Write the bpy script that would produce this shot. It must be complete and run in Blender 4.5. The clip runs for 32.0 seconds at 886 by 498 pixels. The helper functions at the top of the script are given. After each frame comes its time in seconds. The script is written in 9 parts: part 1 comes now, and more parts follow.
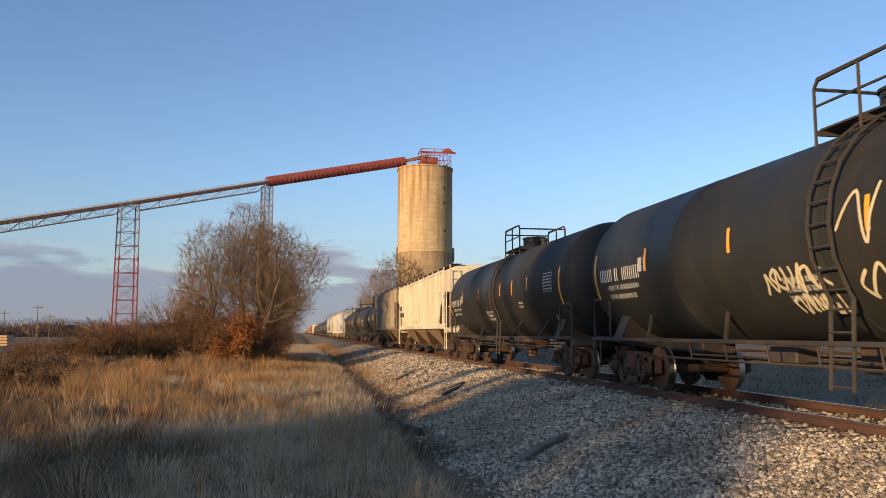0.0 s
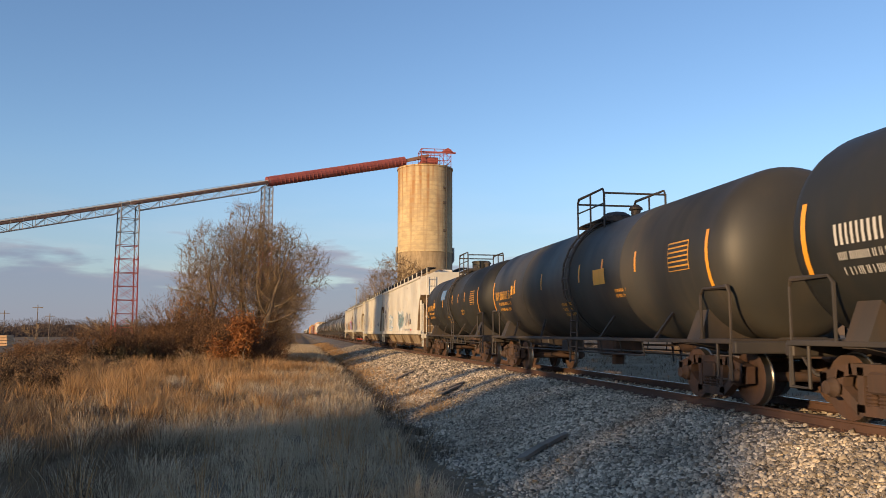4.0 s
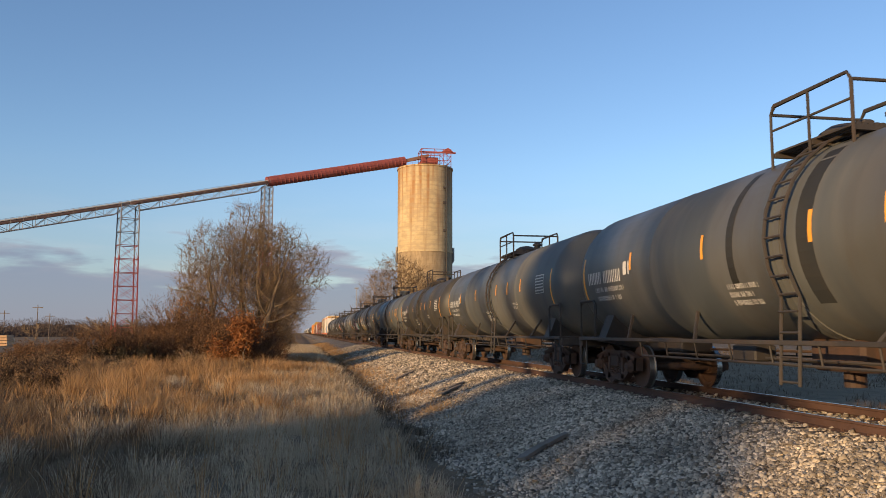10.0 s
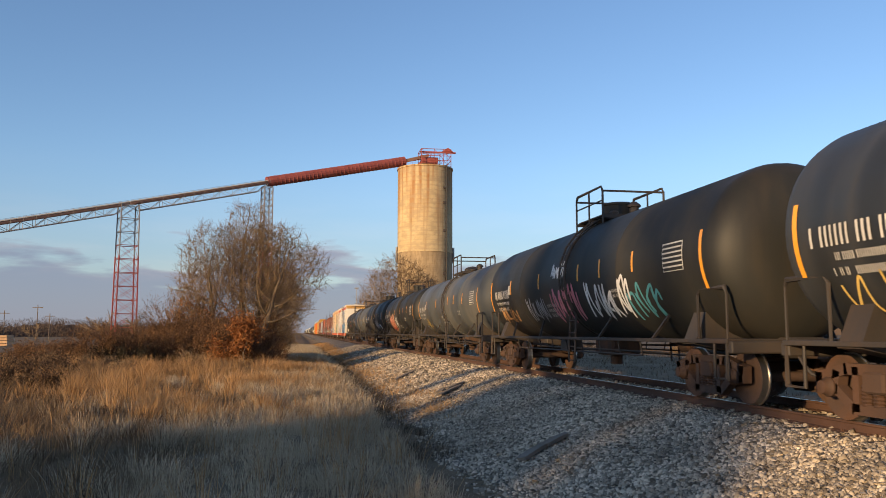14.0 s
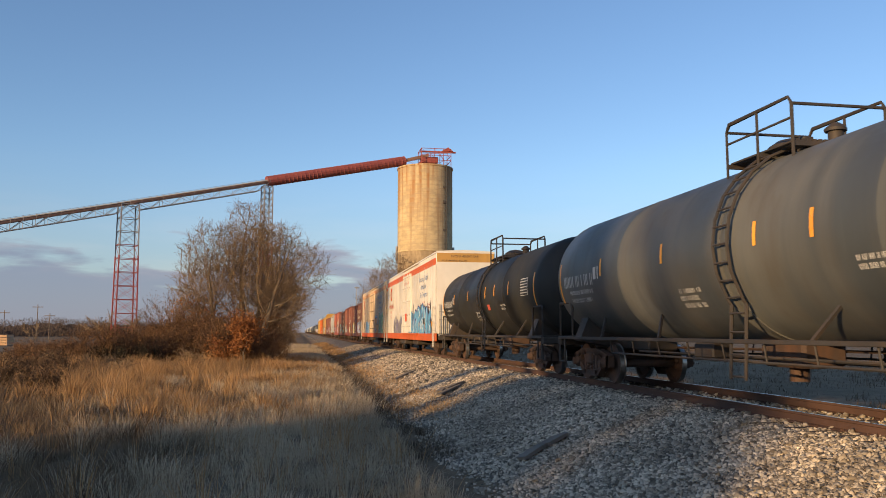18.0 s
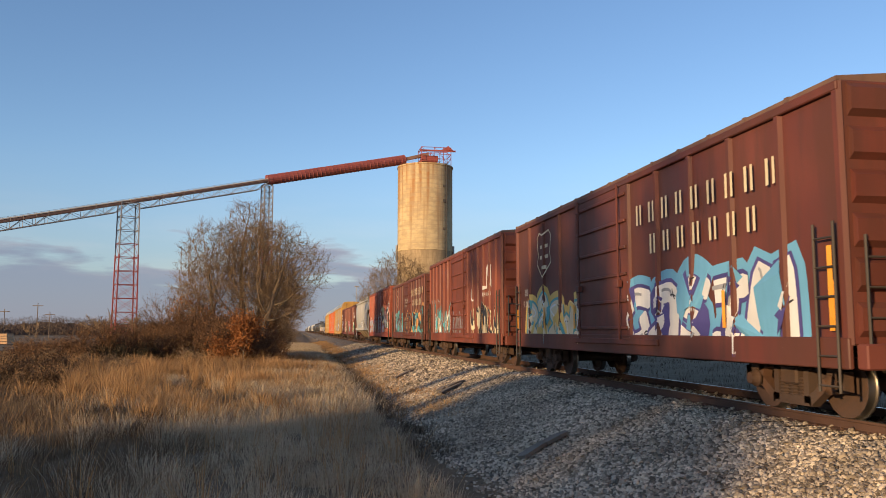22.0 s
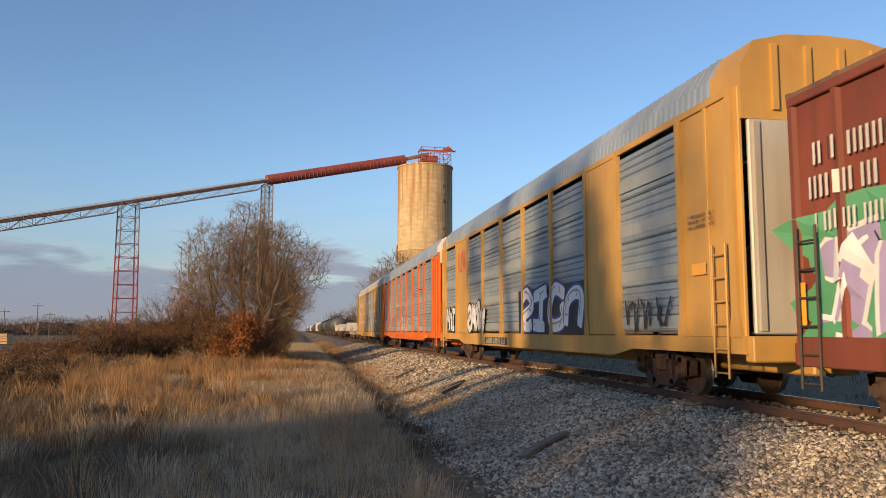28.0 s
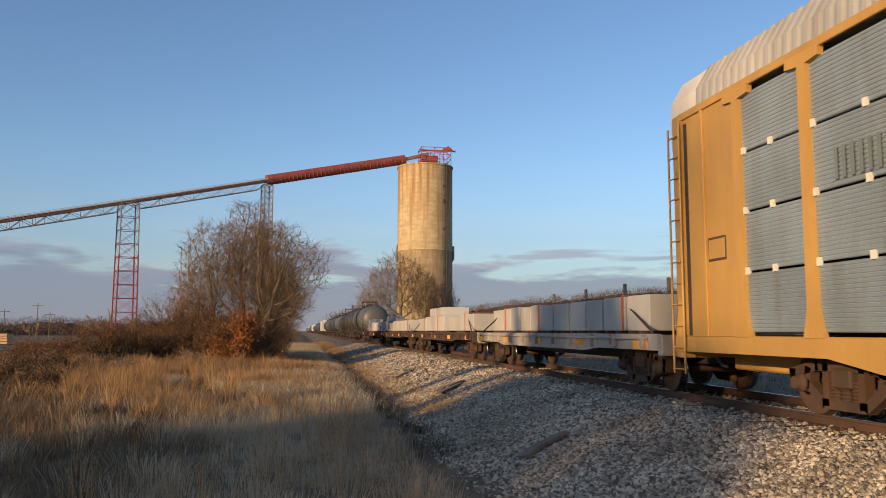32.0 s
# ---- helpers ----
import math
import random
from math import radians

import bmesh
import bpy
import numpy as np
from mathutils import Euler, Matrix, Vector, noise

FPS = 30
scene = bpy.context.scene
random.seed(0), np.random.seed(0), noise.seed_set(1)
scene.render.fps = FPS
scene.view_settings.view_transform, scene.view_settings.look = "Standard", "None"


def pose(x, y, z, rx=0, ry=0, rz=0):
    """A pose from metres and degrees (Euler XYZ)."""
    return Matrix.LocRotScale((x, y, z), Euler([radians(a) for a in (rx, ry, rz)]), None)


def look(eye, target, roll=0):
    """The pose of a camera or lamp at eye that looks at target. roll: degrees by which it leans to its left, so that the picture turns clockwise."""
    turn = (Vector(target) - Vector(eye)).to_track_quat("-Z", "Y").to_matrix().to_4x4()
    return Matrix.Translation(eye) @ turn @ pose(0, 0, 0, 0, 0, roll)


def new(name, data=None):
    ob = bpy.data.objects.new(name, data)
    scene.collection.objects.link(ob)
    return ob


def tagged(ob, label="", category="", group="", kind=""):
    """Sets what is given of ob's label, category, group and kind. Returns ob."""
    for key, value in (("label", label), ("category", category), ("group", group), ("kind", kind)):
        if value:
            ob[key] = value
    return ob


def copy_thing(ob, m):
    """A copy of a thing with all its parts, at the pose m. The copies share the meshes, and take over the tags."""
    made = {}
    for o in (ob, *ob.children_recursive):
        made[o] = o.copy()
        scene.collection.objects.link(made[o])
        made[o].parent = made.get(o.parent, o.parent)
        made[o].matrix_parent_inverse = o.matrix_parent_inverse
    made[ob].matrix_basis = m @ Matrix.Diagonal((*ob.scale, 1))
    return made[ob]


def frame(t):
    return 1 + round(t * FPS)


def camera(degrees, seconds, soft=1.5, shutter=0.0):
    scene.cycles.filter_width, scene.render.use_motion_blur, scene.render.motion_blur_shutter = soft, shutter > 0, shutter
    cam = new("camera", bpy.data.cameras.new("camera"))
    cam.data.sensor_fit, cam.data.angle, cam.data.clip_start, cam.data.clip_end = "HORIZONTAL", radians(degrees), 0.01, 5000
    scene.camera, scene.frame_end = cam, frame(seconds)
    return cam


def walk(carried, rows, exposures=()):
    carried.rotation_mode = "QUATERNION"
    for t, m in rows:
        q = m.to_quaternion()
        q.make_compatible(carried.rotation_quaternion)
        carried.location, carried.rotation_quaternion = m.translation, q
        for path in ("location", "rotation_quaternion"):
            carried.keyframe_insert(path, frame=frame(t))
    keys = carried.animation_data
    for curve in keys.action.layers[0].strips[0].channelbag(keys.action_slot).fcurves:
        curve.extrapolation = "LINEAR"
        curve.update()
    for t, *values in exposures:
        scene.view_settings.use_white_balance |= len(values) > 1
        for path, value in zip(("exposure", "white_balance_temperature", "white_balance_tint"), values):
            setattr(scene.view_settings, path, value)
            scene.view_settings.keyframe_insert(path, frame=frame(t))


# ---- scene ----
SPEED = 19.8          # train, metres a second towards the camera
TRACK = 8.25          # track centre line, metres right of the camera
SECONDS = 32.0

cam = camera(58.5, SECONDS, soft=0.9, shutter=0.04)
EYE = (0.0, 0.0, 1.2)


def aim(tilt, turn=-10.23):
    return pose(*EYE, 90 + tilt, 0, turn)


walk(cam, [(0, aim(6.03)), (17, aim(6.03)), (18, aim(6.0)), (21, aim(5.99)), (21.7, aim(5.91)), (32, aim(5.91))],
     exposures=[(0, 0.5), (3.5, 0.5), (5, 0.42), (6.2, 0.2), (7, 0.14), (8, 0.28), (9.2, 0.44), (14, 0.5), (18, 0.46), (19, 0.26), (20, 0.17), (21, 0.28), (22, 0.47), (28, 0.46), (31, 0.4), (32, 0.33)])

# ---- sky and sun ----
SUN_AZ, SUN_EL = radians(231), radians(9.5)
sun_dir = Vector((math.sin(SUN_AZ) * math.cos(SUN_EL), math.cos(SUN_AZ) * math.cos(SUN_EL), math.sin(SUN_EL)))
world = bpy.data.worlds.new("sky")
scene.world = world
world.use_nodes = True
wn, wl = world.node_tree.nodes, world.node_tree.links
bg = wn["Background"]
sky = wn.new("ShaderNodeTexSky")
sky.sky_type = "NISHITA"
sky.sun_disc = False
sky.sun_elevation, sky.sun_rotation = SUN_EL, SUN_AZ
sky.air_density, sky.dust_density, sky.ozone_density = 1.0, 0.25, 2.6
tc = wn.new("ShaderNodeTexCoord")
sep = wn.new("ShaderNodeSeparateXYZ")
wl.new(tc.outputs["Generated"], sep.inputs[0])


def sky_noise(scale, detail, stretch):
    m = wn.new("ShaderNodeMapping")
    m.inputs["Scale"].default_value = stretch
    wl.new(tc.outputs["Generated"], m.inputs[0])
    n = wn.new("ShaderNodeTexNoise")
    n.inputs["Scale"].default_value, n.inputs["Detail"].default_value = scale, detail
    wl.new(m.outputs[0], n.inputs["Vector"])
    return n.outputs["Fac"]


def sky_range(value, lo, hi, a=0.0, b=1.0):
    r = wn.new("ShaderNodeMapRange")
    r.interpolation_type = "SMOOTHSTEP"
    for key, v in (("From Min", lo), ("From Max", hi), ("To Min", a), ("To Max", b)):
        r.inputs[key].default_value = v
    wl.new(value, r.inputs["Value"])
    return r.outputs[0]


def sky_math(op, a, b):
    m = wn.new("ShaderNodeMath")
    m.operation = op
    for i, v in enumerate((a, b)):
        if isinstance(v, float):
            m.inputs[i].default_value = v
        else:
            wl.new(v, m.inputs[i])
    return m.outputs[0]


# a low bank of lilac cloud with paler, pink-lit tops, and loose streaks over it
billow = sky_noise(2.3, 7.0, (2.8, 2.8, 15.0))
edge_z = sky_math("ADD", sep.outputs["Z"], sky_math("MULTIPLY", sky_math("SUBTRACT", billow, 0.5), -0.16))
bank_mask = sky_range(edge_z, 0.105, 0.07, 0.0, 0.85)
streaks = sky_range(sky_noise(1.5, 6.0, (1.7, 1.7, 21.0)), 0.52, 0.64, 0.0, 0.7)
streaks = sky_math("MULTIPLY", streaks, sky_range(sep.outputs["Z"], 0.17, 0.105))
veil = sky_range(sep.outputs["Z"], 0.22, 0.03, 0.0, 0.45)
cloud_mask = sky_math("MAXIMUM", veil, sky_math("MAXIMUM", bank_mask, streaks))
ccol = wn.new("ShaderNodeMix")
ccol.data_type = "RGBA"
ccol.inputs["A"].default_value = (1.28, 1.44, 2.02, 1)
ccol.inputs["B"].default_value = (1.9, 1.72, 2.1, 1)
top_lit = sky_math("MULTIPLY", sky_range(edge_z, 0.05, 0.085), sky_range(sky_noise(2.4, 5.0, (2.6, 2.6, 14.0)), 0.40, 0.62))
wl.new(top_lit, ccol.inputs["Factor"])
smix = wn.new("ShaderNodeMix")
smix.data_type = "RGBA"
wl.new(cloud_mask, smix.inputs["Factor"])
tint = wn.new("ShaderNodeMix")          # clear winter air, a little bluer
tint.data_type, tint.blend_type = "RGBA", "MULTIPLY"
tint.inputs["Factor"].default_value = 1.0
tint.inputs["B"].default_value = (1.02, 1.0, 1.09, 1)
wl.new(sky.outputs[0], tint.inputs["A"])
wl.new(tint.outputs["Result"], smix.inputs["A"])
wl.new(ccol.outputs["Result"], smix.inputs["B"])
wl.new(smix.outputs["Result"], bg.inputs["Color"])
bg.inputs["Strength"].default_value = 0.14
sun_data = bpy.data.lights.new("sun", "SUN")
sun_data.energy, sun_data.angle, sun_data.color = 4.3, radians(0.5), (1.0, 0.675, 0.35)
sun = new("sun", sun_data)
sun.matrix_world = look(sun_dir * 300, (0, 0, 0))


# ---- materials ----
def material(name):
    m = bpy.data.materials.new(name)
    m.use_nodes = True
    nt = m.node_tree
    return m, nt, nt.nodes["Principled BSDF"]


def rgba(c):
    return (c[0], c[1], c[2], 1)


def noise_node(nt, vec, scale, detail=4.0, stretch=(1, 1, 1)):
    mpn = nt.nodes.new("ShaderNodeMapping")
    mpn.inputs["Scale"].default_value = stretch
    nt.links.new(vec, mpn.inputs[0])
    n = nt.nodes.new("ShaderNodeTexNoise")
    n.inputs["Scale"].default_value, n.inputs["Detail"].default_value = scale, detail
    nt.links.new(mpn.outputs[0], n.inputs["Vector"])
    return n.outputs["Fac"]


def ranged(nt, val, lo, hi, a=0.0, b=1.0):
    r = nt.nodes.new("ShaderNodeMapRange")
    for key, v in (("From Min", lo), ("From Max", hi), ("To Min", a), ("To Max", b)):
        r.inputs[key].default_value = v
    nt.links.new(val, r.inputs["Value"])
    return r.outputs[0]


def mixed(nt, fac, a, b, mode="MIX"):
    n = nt.nodes.new("ShaderNodeMix")
    n.data_type, n.blend_type = "RGBA", mode
    for key, v in (("Factor", fac), ("A", a), ("B", b)):
        if isinstance(v, (int, float)):
            n.inputs[key].default_value = v
        elif isinstance(v, tuple):
            n.inputs[key].default_value = rgba(v)
        else:
            nt.links.new(v, n.inputs[key])
    return n.outputs["Result"]


def bumped(nt, bsdf, height, strength, dist=0.01):
    b = nt.nodes.new("ShaderNodeBump")
    b.inputs["Strength"].default_value, b.inputs["Distance"].default_value = strength, dist
    nt.links.new(height, b.inputs["Height"])
    nt.links.new(b.outputs[0], bsdf.inputs["Normal"])


MATS = {}


def paint(name, col, dirt=(0.16, 0.11, 0.07), grime=0.4, rust=0.0, rough=0.5, metal=0.0, bump=0.15, spec=0.4, stain=None, drip=1.0, stain_run=(1, 1, 0.25)):
    """Weathered paint or metal: broad fading, vertical streaks, rust spots, fine grain."""
    if name in MATS:
        return MATS[name]
    m, nt, b = material(name)
    t = nt.nodes.new("ShaderNodeTexCoord").outputs["Object"]
    oi = nt.nodes.new("ShaderNodeObjectInfo").outputs["Random"]
    add = nt.nodes.new("ShaderNodeVectorMath")
    add.operation = "ADD"
    nt.links.new(t, add.inputs[0])
    sc = nt.nodes.new("ShaderNodeMath")
    sc.operation = "MULTIPLY"
    sc.inputs[1].default_value = 37.0
    nt.links.new(oi, sc.inputs[0])
    nt.links.new(sc.outputs[0], add.inputs[1])
    v = add.outputs[0]
    broad = noise_node(nt, v, 0.5, 5)
    streak = noise_node(nt, v, 3.2, 6, (1, 1, 0.12))
    fine = noise_node(nt, v, 45, 3)
    pale = tuple(min(1, c * 1.18 + 0.01) for c in col)
    c = mixed(nt, ranged(nt, broad, 0.3, 0.7), tuple(x * 0.86 for x in col), pale)
    c = mixed(nt, ranged(nt, streak, 0.48, 0.75, 0, grime * drip), c, dirt)
    c = mixed(nt, ranged(nt, noise_node(nt, v, 0.9, 6, (1, 1, 0.6)), 0.5, 0.72, 0, grime * 0.5), c, dirt)
    c = mixed(nt, ranged(nt, fine, 0.35, 0.7, 0, 0.25 * grime), c, dirt)
    if stain:                # long soft stains of another tone
        c = mixed(nt, ranged(nt, noise_node(nt, v, 1.1, 4, stain_run), 0.45, 0.62, 0, 0.75), c, stain)
    if rust:
        spot = noise_node(nt, v, 2.6, 8)
        c = mixed(nt, ranged(nt, spot, 0.68 - 0.2 * rust, 0.8 - 0.2 * rust), c, (0.2, 0.075, 0.025))
    nt.links.new(c, b.inputs["Base Color"])
    nt.links.new(ranged(nt, broad, 0.3, 0.7, rough - 0.1, min(1, rough + 0.15)), b.inputs["Roughness"])
    b.inputs["Metallic"].default_value = metal
    b.inputs["Specular IOR Level"].default_value = spec
    bumped(nt, b, fine, bump, 0.004)
    MATS[name] = m
    return m


def stuff_mat(name, dark, light, rough=0.9, scale=2.0, island=True, bump=0.0, thin=0.0):
    """For strewn pieces: each island takes its own tone."""
    if name in MATS:
        return MATS[name]
    m, nt, b = material(name)
    g = nt.nodes.new("ShaderNodeNewGeometry")
    t = nt.nodes.new("ShaderNodeTexCoord").outputs["Object"]
    n = noise_node(nt, t, scale, 4)
    base = mixed(nt, g.outputs["Random Per Island"] if island else n, dark, light)
    c = mixed(nt, ranged(nt, n, 0.35, 0.65, 0, 0.45), base, tuple(x * 0.55 for x in dark))
    nt.links.new(c, b.inputs["Base Color"])
    b.inputs["Roughness"].default_value = rough
    b.inputs["Specular IOR Level"].default_value = 0.2
    if bump:
        bumped(nt, b, noise_node(nt, t, 60, 4), bump, 0.01)
    if thin:                 # light passes through blades and leaves
        tr = nt.nodes.new("ShaderNodeBsdfTranslucent")
        nt.links.new(c, tr.inputs["Color"])
        mixer = nt.nodes.new("ShaderNodeMixShader")
        mixer.inputs[0].default_value = thin
        nt.links.new(b.outputs[0], mixer.inputs[1])
        nt.links.new(tr.outputs[0], mixer.inputs[2])
        nt.links.new(mixer.outputs[0], nt.nodes["Material Output"].inputs["Surface"])
    MATS[name] = m
    return m


TANK_BLACK = paint("tank_black", (0.019, 0.020, 0.018), (0.055, 0.043, 0.029), 0.4, 0.0, 0.55, spec=0.28)
TANK_OLIVE = paint("tank_olive", (0.045, 0.042, 0.034), (0.095, 0.068, 0.042), 0.45, 0.0, 0.55, stain=(0.028, 0.028, 0.026), stain_run=(0.12, 0.8, 0.12))
TANK_GREY = paint("tank_grey", (0.105, 0.105, 0.095), (0.08, 0.064, 0.046), 0.5, 0.0, 0.5, stain=(0.062, 0.072, 0.076), stain_run=(0.12, 1.0, 0.12))
TANK_BLUE = paint("tank_slate", (0.034, 0.038, 0.042), (0.08, 0.064, 0.042), 0.4, 0.0, 0.5, stain=(0.022, 0.024, 0.025), stain_run=(0.12, 0.8, 0.12))
HOP_WHITE = paint("hopper_white", (0.60, 0.575, 0.50), (0.36, 0.22, 0.11), 0.4, 0.06, 0.55, drip=0.35)
HOP_CREAM = paint("hopper_cream", (0.63, 0.575, 0.44), (0.34, 0.20, 0.09), 0.45, 0.08, 0.55, drip=0.35)
HOP_BONE = paint("hopper_bone", (0.50, 0.465, 0.37), (0.30, 0.20, 0.11), 0.45, 0.07, 0.55, drip=0.4)
HOP_GREY = paint("hopper_grey", (0.46, 0.445, 0.40), (0.25, 0.19, 0.12), 0.4, 0.04, 0.55, drip=0.35)
HOP_TAN = paint("hopper_tan", (0.42, 0.35, 0.26), (0.12, 0.08, 0.05), 0.6, 0.08, 0.6)
HOP_DARK = paint("hopper_grimy", (0.25, 0.185, 0.125), (0.07, 0.05, 0.04), 0.75, 0.05, 0.65, stain=(0.115, 0.12, 0.12))
HOP_DUST = paint("hopper_dusty_belly", (0.33, 0.255, 0.165), (0.15, 0.08, 0.035), 0.7, 0.12, 0.65, stain=(0.17, 0.115, 0.07))
HOP_BELLY = paint("hopper_belly", (0.27, 0.19, 0.11), (0.10, 0.055, 0.03), 0.7, 0.15, 0.7, stain=(0.12, 0.07, 0.035))
BOX_RED = paint("boxcar_red", (0.20, 0.048, 0.024), (0.06, 0.03, 0.02), 0.55, 0.0, 0.6, stain=(0.135, 0.04, 0.024))
BOX_MAROON = paint("boxcar_maroon", (0.135, 0.034, 0.022), (0.05, 0.03, 0.022), 0.55, 0.0, 0.6, stain=(0.09, 0.034, 0.022))
BOX_BRIGHT = paint("boxcar_bright_red", (0.33, 0.07, 0.032), (0.10, 0.04, 0.025), 0.45, 0.0, 0.55, stain=(0.25, 0.055, 0.03))
BOX_ROOF = paint("boxcar_roof", (0.16, 0.09, 0.06), (0.07, 0.04, 0.03), 0.5, 0.1, 0.65)
REEF_WHITE = paint("reefer_white", (0.68, 0.64, 0.56), (0.42, 0.29, 0.16), 0.25, 0.0, 0.5, drip=0.35)
REEF_STAINED = paint("reefer_stained_white", (0.63, 0.50, 0.33), (0.33, 0.17, 0.07), 0.6, 0.04, 0.55, drip=0.6)
ORANGE = paint("orange_paint", (0.58, 0.105, 0.022), (0.22, 0.09, 0.04), 0.35, 0.0, 0.55)
ORANGE_FADED = paint("faded_orange_paint", (0.56, 0.22, 0.08), (0.5, 0.36, 0.2), 0.5, 0.0, 0.6, stain=(0.60, 0.42, 0.22))
ORANGE_RACK = paint("orange_rack_paint", (0.64, 0.125, 0.01), (0.25, 0.10, 0.04), 0.35, 0.0, 0.5)
YELLOW = paint("yellow_paint", (0.49, 0.28, 0.068), (0.22, 0.125, 0.06), 0.5, 0.0, 0.55, stain=(0.46, 0.255, 0.07), drip=0.5)
AMBER = paint("reflector_amber", (0.85, 0.36, 0.03), (0.4, 0.2, 0.05), 0.15, 0.0, 0.35)
GALV = paint("galvanised_sheet", (0.33, 0.40, 0.455), (0.24, 0.205, 0.17), 0.4, 0.0, 0.45, 0.4)
GALV_BAND = paint("galvanised_band", (0.34, 0.37, 0.36), (0.26, 0.22, 0.18), 0.35, 0.0, 0.5, 0.3)
GALV_PALE = paint("pale_roof_sheet", (0.45, 0.43, 0.38), (0.30, 0.21, 0.13), 0.35, 0.0, 0.5, 0.2)
DARKSTEEL = paint("dark_steel", (0.035, 0.031, 0.028), (0.09, 0.055, 0.03), 0.5, 0.0, 0.65)
RUSTY = paint("rusty_casting", (0.05, 0.031, 0.022), (0.13, 0.06, 0.03), 0.6, 0.0, 0.8)
RUST_WHEEL = paint("wheel_plate", (0.055, 0.032, 0.022), (0.13, 0.06, 0.03), 0.6, 0.0, 0.75)
TREAD = paint("wheel_tread", (0.45, 0.42, 0.38), (0.2, 0.15, 0.1), 0.1, 0.0, 0.3, 1.0)
RAIL_RUST = paint("rail_rust", (0.085, 0.042, 0.026), (0.05, 0.028, 0.02), 0.5, 0.0, 0.8)
RAIL_TOP = paint("rail_head", (0.42, 0.40, 0.38), (0.2, 0.15, 0.1), 0.15, 0.0, 0.28, 1.0)
TIE_WOOD = paint("tie_wood", (0.09, 0.06, 0.042), (0.04, 0.03, 0.025), 0.6, 0.0, 0.9, 0, 0.6)
WHITE_INK = paint("white_stencil", (0.58, 0.56, 0.51), (0.3, 0.25, 0.2), 0.3, 0.0, 0.6)
BLACK_INK = paint("black_stencil", (0.03, 0.03, 0.03), (0.1, 0.08, 0.06), 0.3, 0.0, 0.6)
RED_INK = paint("red_stencil", (0.55, 0.09, 0.05), (0.3, 0.15, 0.1), 0.3, 0.0, 0.6)
BLUE_INK = paint("blue_stencil", (0.09, 0.20, 0.38), (0.3, 0.25, 0.2), 0.3, 0.0, 0.6)
YELLOW_INK = paint("yellow_stencil", (0.75, 0.36, 0.05), (0.3, 0.2, 0.1), 0.2, 0.0, 0.6)
SPRAY = {n: paint("spray_" + n, c, tuple(x * 0.6 for x in c), 0.35, 0.0, 0.5) for n, c in {
    "white": (0.70, 0.70, 0.68), "black": (0.025, 0.025, 0.028), "teal": (0.09, 0.33, 0.36), "sky": (0.13, 0.36, 0.56),
    "navy": (0.07, 0.06, 0.22), "orange": (0.56, 0.29, 0.11), "yellow": (0.66, 0.45, 0.12), "pink": (0.60, 0.22, 0.28),
    "green": (0.10, 0.32, 0.16), "lilac": (0.36, 0.30, 0.48), "grey": (0.30, 0.31, 0.33), "cream": (0.66, 0.56, 0.36),
    "red": (0.50, 0.07, 0.05), "sage": (0.30, 0.33, 0.17), "salmon": (0.50, 0.22, 0.16), "slate": (0.13, 0.16, 0.16)}.items()}
CONCRETE_WHITE = paint("pale_concrete", (0.44, 0.415, 0.375), (0.4, 0.33, 0.25), 0.3, 0.0, 0.8)


